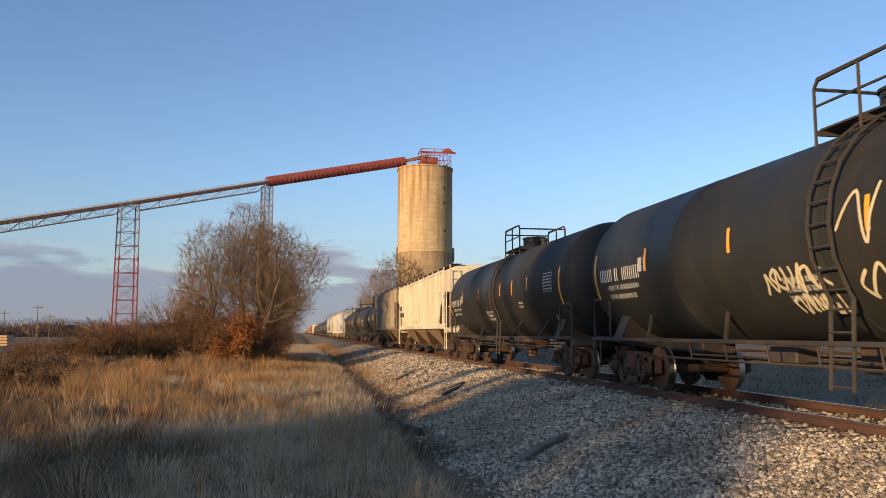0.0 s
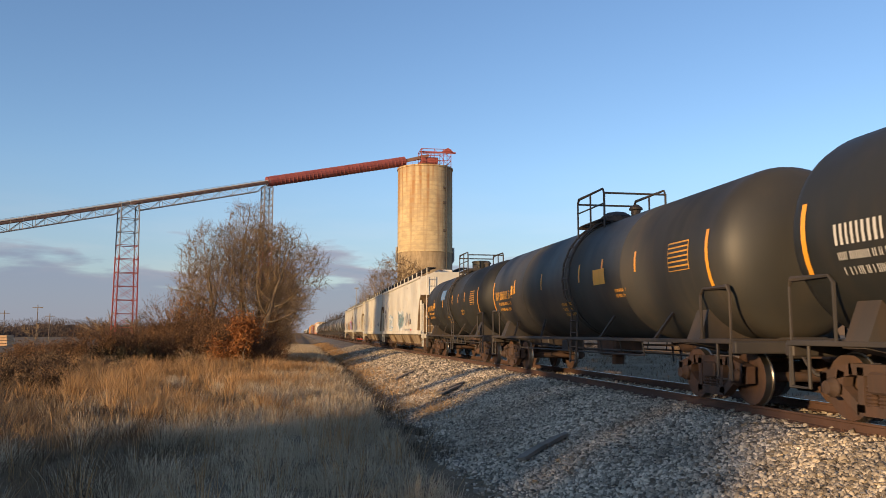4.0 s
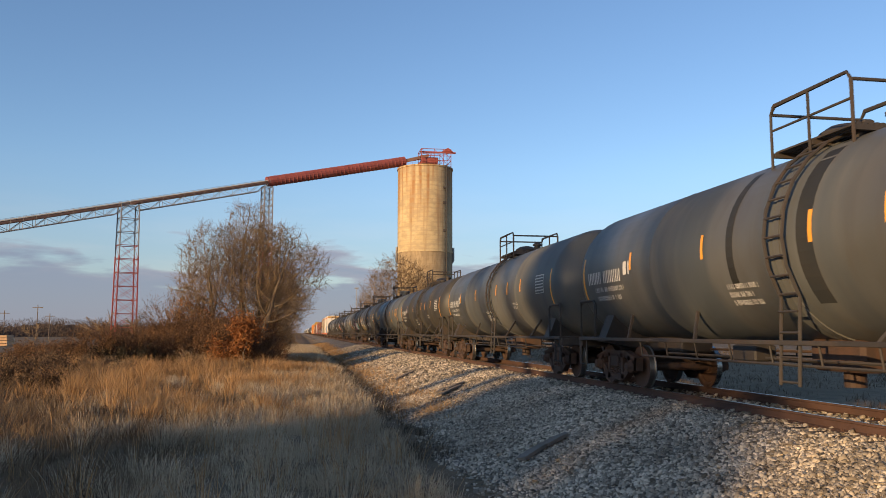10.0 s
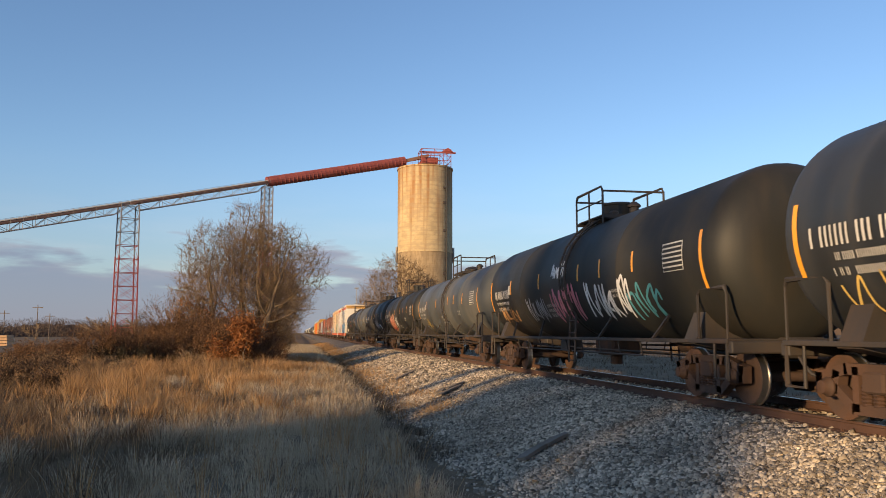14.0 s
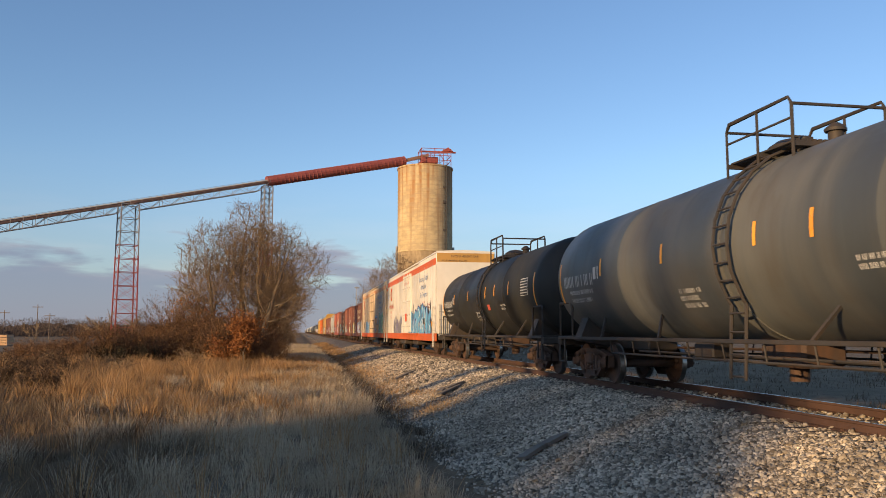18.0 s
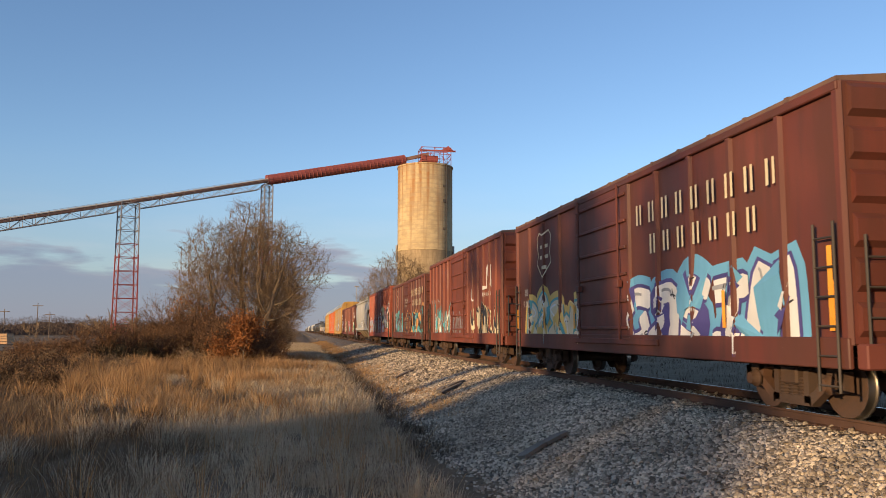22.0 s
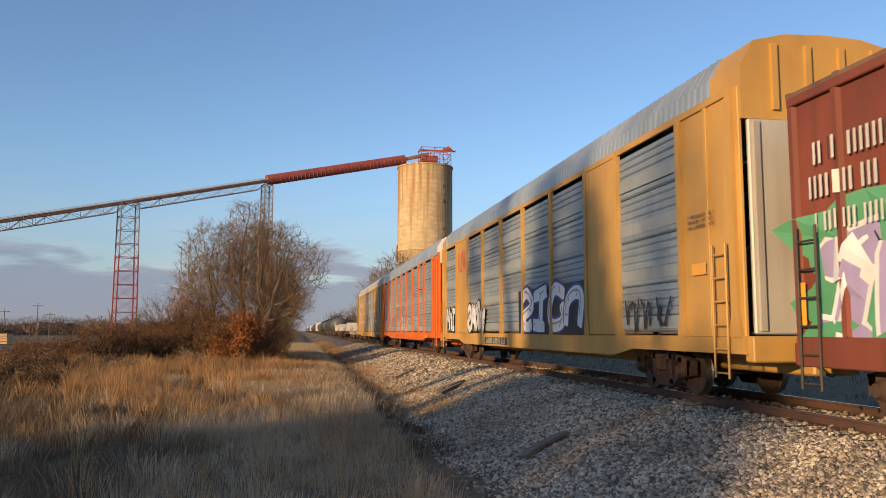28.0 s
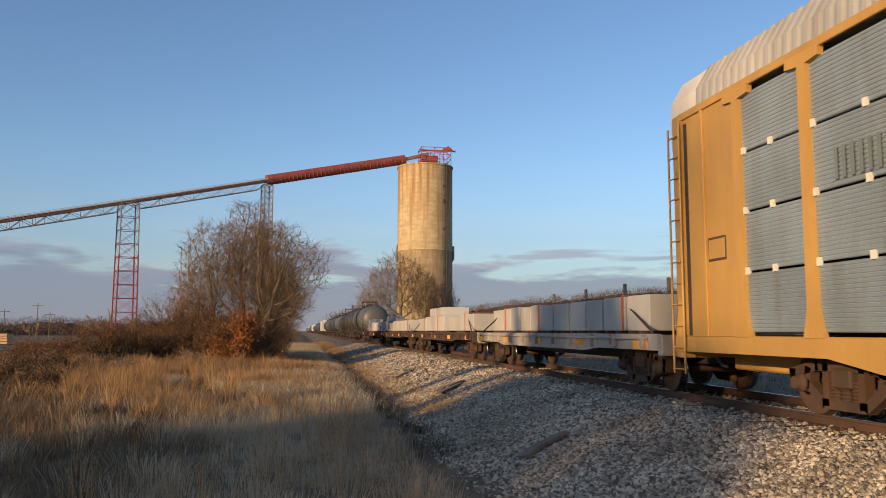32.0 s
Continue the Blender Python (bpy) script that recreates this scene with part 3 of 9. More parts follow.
d = (C0 - C1).normalized()
side = d.cross(Vector((0, 0, 1))).normalized()
upv = side.cross(d)
rings = []
NS = 36
for i in range(NS + 1):
    for off, r in ((-0.12, 1.39), (-0.07, 1.46), (0.07, 1.46), (0.12, 1.39)):
        c = C1.lerp(C0, i / NS) + d * off
        rings.append([c + (side * math.cos(k * math.pi / 8) + upv * math.sin(k * math.pi / 8)) * r for k in range(16)])
part("tube", Mesh().loft(rings), RED_TUBE, conv, "ribbed rust-red conveyor tube")
part("head_gallery", Mesh().loft([[c + side * s + Vector((0, 0, h)) for s, h in ((-1.1, -0.4), (1.1, -0.4), (1.1, 0.5), (-1.1, 0.5))] for c in (C0, Vector((36.5, 229, 53.5)))]), BELT, conv)


def gallery(a, b, depth, gap0, gap1):
    """A truss span under a belt housing, hung between two towers."""
    dd = (b - a).normalized()
    sd = dd.cross(Vector((0, 0, 1))).normalized()
    belt = Mesh().loft([[c + sd * s + Vector((0, 0, h)) for s, h in ((-1.3, -0.55), (1.3, -0.55), (1.3, 0.1), (-1.3, 0.1))] for c in (a, b)])
    part("belt_housing", belt, BELT, conv, "rusty brown belt housing")
    cover = Mesh().loft([[c + sd * (1.35 * math.cos(k * math.pi / 6)) + Vector((0, 0, 0.12 + 0.38 * math.sin(k * math.pi / 6))) for k in range(7)] for c in (a, b)])
    part("belt_cover", cover, GALV_PALE, conv, "pale curved belt cover")
    n = max(4, int((b - a).length / 2.6))
    pts = along(a, b, n)
    tr = Mesh()
    for s in (-1.2, 1.2):
        o = sd * s
        lo = [p + o - Vector((0, 0, 0.55 + depth)) for p in pts]
        hi = [p + o - Vector((0, 0, 0.55)) for p in pts]
        k0, k1 = gap0, n - gap1
        tr.rod(lo[k0], lo[k1], 0.13, 4)
        tr.rod(hi[0], lo[k0], 0.1, 4).rod(hi[n], lo[k1], 0.1, 4)
        for i in range(k0, k1):
            tr.rod(hi[i], lo[i], 0.06, 4)
            tr.rod(*((hi[i], lo[i + 1]) if i % 2 else (lo[i], hi[i + 1])), 0.07, 4)
    part("truss", tr, GREY_STEEL, conv, "grey lattice truss")
    rail_m = Mesh()
    for s in (-1.75, 1.75):
        hh = [p + sd * s + Vector((0, 0, 0.55)) for p in pts]
        rail_m.rod(hh[0], hh[-1], 0.04, 4)
        for i in range(0, n + 1):
            rail_m.rod(hh[i], hh[i] - Vector((0, 0, 1.1)), 0.035, 4)
    part("handrail", rail_m, GREY_STEEL, conv)


gallery(C2, C1, 1.7, 1, 1)
gallery(C3, C2 - (C2 - C3).normalized() * 0.4, 1.7, 1, 1)


def tower(top, w0, w1, depth, mats):
    """A four-legged lattice tower, wider at its foot."""
    tw = tagged(new("conveyor_tower"), "tall four-legged lattice tower under the conveyor, red and grey", "tower")
    tw.location = (top.x, top.y, -0.9)
    h = top.z + 0.9
    n = max(6, int(h / (w0 * 0.62)))
    tw.rotation_euler[2] = math.atan2(C1.y - C2.y, C1.x - C2.x)
    corner = lambda s, q, z: (s * (w0 + (w1 - w0) * z / h) / 2, q * depth / 2, z)
    for s in (-1, 1):
        for q in (-1, 1):
            part("leg", Mesh().rod(corner(s, q, 0), corner(s, q, h * 0.62), 0.19, 4), mats[0], tw)
            part("upper_leg", Mesh().rod(corner(s, q, h * 0.62), corner(s, q, h), 0.17, 4), mats[1], tw)
    for i in range(n):
        z0, z1 = h * i / n, h * (i + 1) / n
        mt = mats[0] if i < n * 0.62 else mats[1]
        for q in (-1, 1):
            part("strut", Mesh().rod(corner(-1, q, z1), corner(1, q, z1), 0.11, 4), mt, tw)
            part("brace", Mesh().rod(corner(-1, q, z0), corner(1, q, z1), 0.06, 4), mt, tw)
            part("brace", Mesh().rod(corner(1, q, z0), corner(-1, q, z1), 0.06, 4), mt, tw)
        for s in (-1, 1):
            part("strut", Mesh().rod(corner(s, -1, z1), corner(s, 1, z1), 0.11, 4), mt, tw)
            part("brace", Mesh().rod(corner(s, -1, z0), corner(s, 1, z1), 0.06, 4), mt, tw)


tower(C2 - Vector((0, 0, 0.6)), 4.9, 4.1, 3.4, (RED_STEEL, GREY_STEEL))
tower(C1 - Vector((0, 0, 1.4)), 2.7, 2.3, 2.3, (RED_STEEL, GREY_STEEL))


# ---- plants ----
BLADE_TAN = stuff_mat("tall_dry_grass", (0.38, 0.215, 0.095), (0.62, 0.395, 0.19), 0.8, 0.35, thin=0.35)
BLADE_GREY = stuff_mat("short_dry_grass", (0.22, 0.17, 0.115), (0.56, 0.455, 0.33), 0.85, 0.5, thin=0.35)
BLADE_BROWN = stuff_mat("short_brown_grass", (0.175, 0.125, 0.078), (0.36, 0.26, 0.16), 0.85, 0.6, thin=0.3)
BLADE_STRAW = stuff_mat("short_straw_grass", (0.48, 0.375, 0.25), (0.76, 0.62, 0.43), 0.85, 0.6, thin=0.35)
DITCH = stuff_mat("ditch_weeds", (0.06, 0.045, 0.03), (0.22, 0.16, 0.10), 0.9, 0.6)
VERGE = stuff_mat("verge_dry_grass", (0.085, 0.055, 0.033), (0.20, 0.135, 0.08), 0.85, 0.5)
BARK = stuff_mat("winter_bark", (0.14, 0.105, 0.072), (0.27, 0.205, 0.14), 0.95, 3.0, False, 0.5)
TWIG = stuff_mat("winter_twigs", (0.16, 0.11, 0.066), (0.33, 0.225, 0.13), 0.9, 0.5)
BRUSH = stuff_mat("russet_brush", (0.115, 0.066, 0.038), (0.29, 0.16, 0.078), 0.9, 0.4, thin=0.2)
WEED = stuff_mat("brown_weeds", (0.07, 0.045, 0.028), (0.19, 0.115, 0.062), 0.9, 0.5, thin=0.2)
SHADE_BUSH = stuff_mat("shade_bush", (0.03, 0.027, 0.018), (0.075, 0.06, 0.036), 0.9, 0.5)
LEAF_RUST = stuff_mat("dead_oak_leaves", (0.24, 0.09, 0.03), (0.42, 0.18, 0.065), 0.8, 0.8, thin=0.3)
FARWOOD = stuff_mat("far_bare_woods", (0.085, 0.065, 0.055), (0.15, 0.11, 0.085), 0.95, 0.05)


def blades(name, x, y, hgt, wid, mat, seed, lean=0.35, out=None, fine=False):
    """Grass blades: bent, tapering strips. out: where each blade stands in its tuft, away from whose heart it leans."""
    rng = np.random.default_rng(seed)
    n = len(x)
    a = rng.uniform(0, 6.283, n)
    la = rng.uniform(0, 6.283, n)
    ln = np.abs(rng.normal(0, lean, n)) * hgt
    z = ground_z(x, y) - 0.02
    dx, dy = np.cos(a) * wid / 2, np.sin(a) * wid / 2
    lx, ly = np.cos(la) * ln + 0.10 * hgt, np.sin(la) * ln
    if out is not None:
        ox, oy = out
        far_out = np.hypot(ox, oy) + 1e-6
        push = hgt * np.clip(far_out * 2.4, 0, 0.7) / far_out
        lx, ly = lx * 0.55 + ox * push, ly * 0.55 + oy * push
    bend = np.hypot(lx, ly) / hgt
    top = hgt * np.sqrt(np.clip(1 - 0.55 * np.minimum(bend, 1.2) ** 2, 0.15, 1))
    base = np.stack([x, y, z], -1)
    off = np.stack([dx, dy, np.zeros(n)], -1)
    at = lambda u, v: base + np.stack([lx * u, ly * u, top * v], -1)
    if fine:
        p1, p2, tip = at(0.13, 0.42), at(0.48, 0.80), at(1.0, 1.0 - 0.1 * 1.0)
        v = np.stack([base - off, base + off, p1 - off * 0.9, p1 + off * 0.9, p2 - off * 0.6, p2 + off * 0.6, tip], 1).reshape(-1, 3)
        tri = np.array([(0, 1, 3), (0, 3, 2), (2, 3, 5), (2, 5, 4), (4, 5, 6)])
        k = 7
    else:
        mid, tip = at(0.3, 0.6), at(1.0, 1.0)
        v = np.stack([base - off, base + off, mid - off * 0.8, mid + off * 0.8, tip], 1).reshape(-1, 3)
        tri = np.array([(0, 1, 3), (0, 3, 2), (2, 3, 4)])
        k = 5
    f = (tri[None] + (np.arange(n) * k)[:, None, None]).reshape(-1, 3)
    return new(name, raw_mesh(name, v, f, mat))


def clumped(rng, n, xr, yr, clumps, spread, dens=None):
    """Places in tufts: x, y, the tuft's number, and where in its tuft each one stands."""
    cx, cy = rng.uniform(*xr, clumps), rng.uniform(*yr, clumps)
    if dens is not None:
        k = rng.random(clumps) < dens(cx, cy)
        cx, cy = cx[k], cy[k]
    i = rng.integers(0, len(cx), n)
    size = spread * (0.5 + ((i * 31) % 17) / 17)
    ox, oy = rng.normal(0, 1, n) * size, rng.normal(0, 1, n) * size
    return cx[i] + ox, cy[i] + oy, i, (ox, oy)


rng = np.random.default_rng(7)
# tall broomsedge across the middle distance: plumes in patches before the brush
patchy = lambda a, b: np.clip(0.12 + 1.1 * np.sin(a * 0.42 + b * 0.27) ** 2 * np.cos(a * 0.19 - b * 0.33 + 0.6) ** 2, 0, 1)
x, y, i, o = clumped(rng, 62000, (-26, 1.7), (19, 56), 2600, 0.16, lambda a, b: patchy(a, b) * np.where(a > -5 - 0.12 * (b - 20), 1.0, 0.45))
tall = (0.5 + 0.55 * ((i * 7919) % 100) / 100) * rng.uniform(0.6, 1.15, len(x)) * np.interp(x, (-5.0, -1.5, 0.5, 2.0), (1.0, 0.8, 0.6, 0.45)) * np.interp(y, (19, 30, 45), (0.75, 1.0, 1.1))
tagged(blades("tall_grass", x, y, tall, 0.004 + 0.00040 * y, BLADE_TAN, 8, 0.25, o), "tall orange-tan dry grass in clumps", "grass", kind="stuff")
# brown undergrowth between the plumes
x, y, i, o = clumped(rng, 36000, (-28, 1.9), (17, 56), 1900, 0.3)
tagged(blades("under_grass", x, y, rng.uniform(0.15, 0.5, len(x)), 0.004 + 0.00042 * y, BLADE_BROWN, 18, 0.5, o), "low brown grass between the plumes", "grass", kind="stuff")
# short matted grass in tufts near the camera and along the ditch
x, y, i, o = clumped(rng, 104000, (-12, 2.0), (5, 26), 3000, 0.12)
tall = rng.uniform(0.10, 0.36, len(x)) * (0.45 + 1.0 * ((i * 7919) % 100) / 100)
edge = -2.2 + 0.9 * np.sin(y * 0.6) + 0.6 * np.sin(i * 1.7) + rng.normal(0, 0.4, len(x))
for k, mat, lab in ((x < edge, BLADE_BROWN, "short matted brown grass in tufts"), ((x >= edge) & (x < 2.15 + 0.25 * np.sin(y * 0.9) + 0.15 * np.sin(y * 2.3)), BLADE_STRAW, "short pale straw grass in tufts beside the ditch")):
    tagged(blades("short_grass", x[k], y[k], tall[k], 0.004 + 0.00022 * y[k], mat, 9, 0.75, (o[0][k], o[1][k]), True), lab, "grass", kind="stuff")
x, y, i, o = clumped(rng, 32000, (-1.5, 2.2), (22, 120), 1700, 0.28)
tagged(blades("field_edge_grass", x, y, rng.uniform(0.2, 0.55, len(x)), 0.005 + 0.00040 * y, BLADE_STRAW, 10, 0.4, o), "matted dry grass along the field's edge", "grass", kind="stuff")
# dark weeds down in the ditch
x, y, i, o = clumped(rng, 11000, (1.95, 2.85), (14, 90), 650, 0.14)
tagged(blades("ditch_weeds", x, y, rng.uniform(0.06, 0.28, len(x)), 0.005 + 0.00035 * y, DITCH, 15, 0.6, o), "dark withered weeds in the ditch", "grass", kind="stuff")
x, y, i, o = clumped(rng, 11000, (-13, -2.2), (10, 32), 230, 0.2)
tagged(blades("weed_tufts", x, y, rng.uniform(0.2, 0.55, len(x)), 0.004 + 0.00028 * y, WEED, 16, 0.35, o, True), "dark withered weeds standing in the grass", "grass", kind="stuff")
x, y, i, o = clumped(rng, 12000, (-6, 1.9), (8.5, 34), 150, 0.17)
tagged(blades("pale_tussocks", x, y, rng.uniform(0.25, 0.6, len(x)), 0.004 + 0.00025 * y, BLADE_STRAW, 17, 0.25, o, True), "pale tussocks of dry grass", "grass", kind="stuff")
# single taller seed stalks near the camera
x, y, i, o = clumped(rng, 1700, (-9, 1.8), (8.5, 24), 170, 0.16)
tagged(blades("seed_stalks", x, y, rng.uniform(0.4, 0.85, len(x)), np.full(len(x), 0.009), BLADE_TAN, 11, 0.3, o, True), "thin pale seed stalks", "grass", kind="stuff")
# tufts on the ballast shoulder, in strips along the lower slope
x, y, i, o = clumped(rng, 9000, (2.9, 4.4), (14, 50), 130, 0.2)
tagged(blades("shoulder_tufts", x, y, rng.uniform(0.05, 0.17, len(x)), 0.005 + 0.0003 * y, BLADE_GREY, 12, 0.9, o), "flattened dry tufts on the ballast shoulder", "grass", kind="stuff")
x, y, i, o = clumped(rng, 19000, (2.5, 4.2), (19, 150), 700, 0.26)
tagged(blades("slope_grass", x, y, rng.uniform(0.08, 0.26, len(x)), 0.006 + 0.00038 * y, BLADE_TAN, 14, 0.7, o), "flattened tan grass on the lower slope", "grass", kind="stuff")
# verge beyond the track
x, y, i, o = clumped(rng, 40000, (11.4, 45), (8, 130), 3200, 0.4)
tagged(blades("verge_grass", x, y, rng.uniform(0.08, 0.3, len(x)), np.full(len(x), 0.02), VERGE, 13, 0.9), "dry grass beyond the track", "grass", kind="stuff")


def tubes(segs, sides, mat, name):
    """Tapered limbs from (p, q, r0, r1) rows."""
    p, q = np.array([s[0] for s in segs]), np.array([s[1] for s in segs])
    r0, r1 = np.array([s[2] for s in segs]), np.array([s[3] for s in segs])
    d = q - p
    d /= np.linalg.norm(d, axis=1)[:, None] + 1e-9
    ref = np.where(np.abs(d[:, 2:3]) > 0.9, np.array([[1.0, 0, 0]]), np.array([[0, 0, 1.0]]))
    a = np.cross(d, ref)
    a /= np.linalg.norm(a, axis=1)[:, None]
    b = np.cross(d, a)
    rings = []
    for c, r in ((p, r0), (q, r1)):
        for k in range(sides):
            t = 2 * math.pi * k / sides
            rings.append(c + (a * math.cos(t) + b * math.sin(t)) * r[:, None])
    v = np.stack(rings, 1).reshape(-1, 3)
    quad = np.array([(k, (k + 1) % sides, sides + (k + 1) % sides, sides + k) for k in range(sides)])
    f = (quad[None] + (np.arange(len(segs)) * 2 * sides)[:, None, None]).reshape(-1, 4)
    return raw_mesh(name, v, f, mat)


def grow(rng, p, d, length, r, depth, most, out, fan, droop=0.0):
    steps = 3 if depth < 3 else 2
    for s in range(steps):
        d = (d + Vector((rng.gauss(0, 0.13), rng.gauss(0, 0.13), rng.gauss(0.05 if depth < 2 else 0.0, 0.1) - droop * depth))).normalized()
        q = p + d * (length / steps)
        rr = r * (1 - 0.14 * (s + 1))
        out.append((tuple(p), tuple(q), r * (1 - 0.14 * s), rr, depth))
        p = q
        if depth >= 1 and depth < most and rng.random() < (0.7 if depth < 4 else 0.4):
            side = d.orthogonal().normalized()
            side.rotate(Matrix.Rotation(rng.uniform(0, 6.283), 3, d))
            grow(rng, p, (d * math.cos(fan) + side * math.sin(fan)).normalized(), length * rng.uniform(0.5, 0.75), rr * 0.55, depth + 1, most, out, fan, droop)
    if depth < most:
        for c in range(2 if rng.random() < 0.65 else 3):
            side = d.orthogonal().normalized()
            side.rotate(Matrix.Rotation(rng.uniform(0, 6.283), 3, d))
            f = fan * rng.uniform(0.5, 1.15)
            grow(rng, p, (d * math.cos(f) + side * math.sin(f)).normalized(), length * rng.uniform(0.66, 0.86), rr * 0.72, depth + 1, most, out, fan, droop)


def leaf_cloud(rng, pts, per, size, spread):
    """Small bent leaves, two triangles each, round the given points."""
    pts = np.repeat(np.array(pts), per, axis=0)
    n = len(pts)
    c = pts + rng.normal(0, spread, (n, 3))
    u = rng.normal(0, 1, (n, 3))
    u /= np.linalg.norm(u, axis=1)[:, None]
    w = np.cross(u, rng.normal(0, 1, (n, 3)))
    w /= np.linalg.norm(w, axis=1)[:, None] + 1e-9
    s = size * rng.uniform(0.6, 1.3, (n, 1))
    v = np.stack([c - u * s, c + w * s * 0.45, c + u * s, c - w * s * 0.45], 1).reshape(-1, 3)
    f = (np.array([[0, 1, 2], [0, 2, 3]])[None] + (np.arange(n) * 4)[:, None, None]).reshape(-1, 3)
    return v, f


def bare_tree(name, label, x, y, height, seed, most=6, fan=0.55, trunk=0.0, lean=(0, 0), leaves=0, leaf_mat=None, leaf_size=0.12, category="tree", twig=None, clear=0.0, spread=0.0, reach=(0.0, 0.0)):
    """A leafless tree; clear is the bare share of its trunk, spread the crown's radius, reach its drift with height."""
    rng_ = random.Random(seed)
    t = tagged(new(name), label, category)
    z = float(ground_z(x, y))
    t.location = (x, y, z - 0.1)
    out = []
    r = trunk or height * 0.017
    grow(rng_, Vector((0, 0, 0)), Vector((lean[0], lean[1], 1)).normalized(), height * 0.27, r, 0, most, out, fan)
    k = height * (1 - clear) / max(s[1][2] for s in out)
    far = sorted(math.hypot(s[1][0], s[1][1]) for s in out)[int(len(out) * 0.93)]
    w = spread / far if spread else k

    def put(p):
        up = p[2] * k / height
        return (p[0] * w + reach[0] * up * up, p[1] * w + reach[1] * up * up, p[2] * k + clear * height)
    thin = max(0.006, abs(y) * 0.00022)
    out = [(put(s[0]), put(s[1]), max(s[2], thin), max(s[3], thin * 0.8), s[4]) for s in out]
    if clear:
        out.insert(0, ((0, 0, 0), (0, 0, clear * height), r * 1.25, r, 0))
    big = [s for s in out if s[4] <= 2]
    fine = [s for s in out if s[4] > 2]
    part("trunk", tubes(big, 7, BARK, "trunk"), BARK, t, "grey-brown trunk and limbs")
    c = part("crown", tubes(fine, 3, twig or TWIG, "crown"), TWIG, t, "bare crown of fine twigs")
    if leaves:
        g = np.random.default_rng(seed)
        pts = [s[1] for s in fine if s[4] >= most - 1]
        v, f = leaf_cloud(g, pts, leaves, leaf_size, 0.25)
        part("leaves", raw_mesh("leaves", v, f, leaf_mat), leaf_mat, c, "withered brown leaves")
    return t


def colonise(rng, goals, trunk, seg, kill):
    """Limbs that grow step by step from the trunk towards scattered goals. Gives places and parents."""
    pos, parent = [np.array(p, float) for p in trunk], [-1] + list(range(len(trunk) - 1))
    near, dist = np.zeros(len(goals), int), np.full(len(goals), 1e9)
    fresh, alive, sprouts = list(range(len(pos))), np.ones(len(goals), bool), {}
    for step in range(110):
        if fresh:
            d = np.linalg.norm(goals[:, None] - np.array([pos[k] for k in fresh])[None], axis=2)
            j = d.argmin(1)
            dm = d[np.arange(len(goals)), j]
            closer = dm < dist
            near[closer], dist[closer] = np.array(fresh)[j[closer]], dm[closer]
        alive &= dist > kill
        if not alive.any():
            break
        pull = {}
        for g_, k in zip(np.nonzero(alive)[0], near[alive]):
            v = goals[g_] - pos[k]
            pull[k] = pull.get(k, 0) + v / (np.linalg.norm(v) + 1e-9)
        fresh = []
        for k, v in pull.items():
            sprouts[k] = sprouts.get(k, 0) + 1
            if sprouts[k] > 3:           # goals that it circles without reaching are given up
                alive &= near != k
                continue
            old = pos[k] - pos[parent[k]] if parent[k] >= 0 else np.array((0, 0, seg))
            v = v / (np.linalg.norm(v) + 1e-9) + old / seg * 0.55 + rng.normal(0, 0.10, 3)
            pos.append(pos[k] + v / np.linalg.norm(v) * seg)
            parent.append(k)
            fresh.append(len(pos) - 1)
        if len(pos) > 6000:
            break
    return np.array(pos), parent


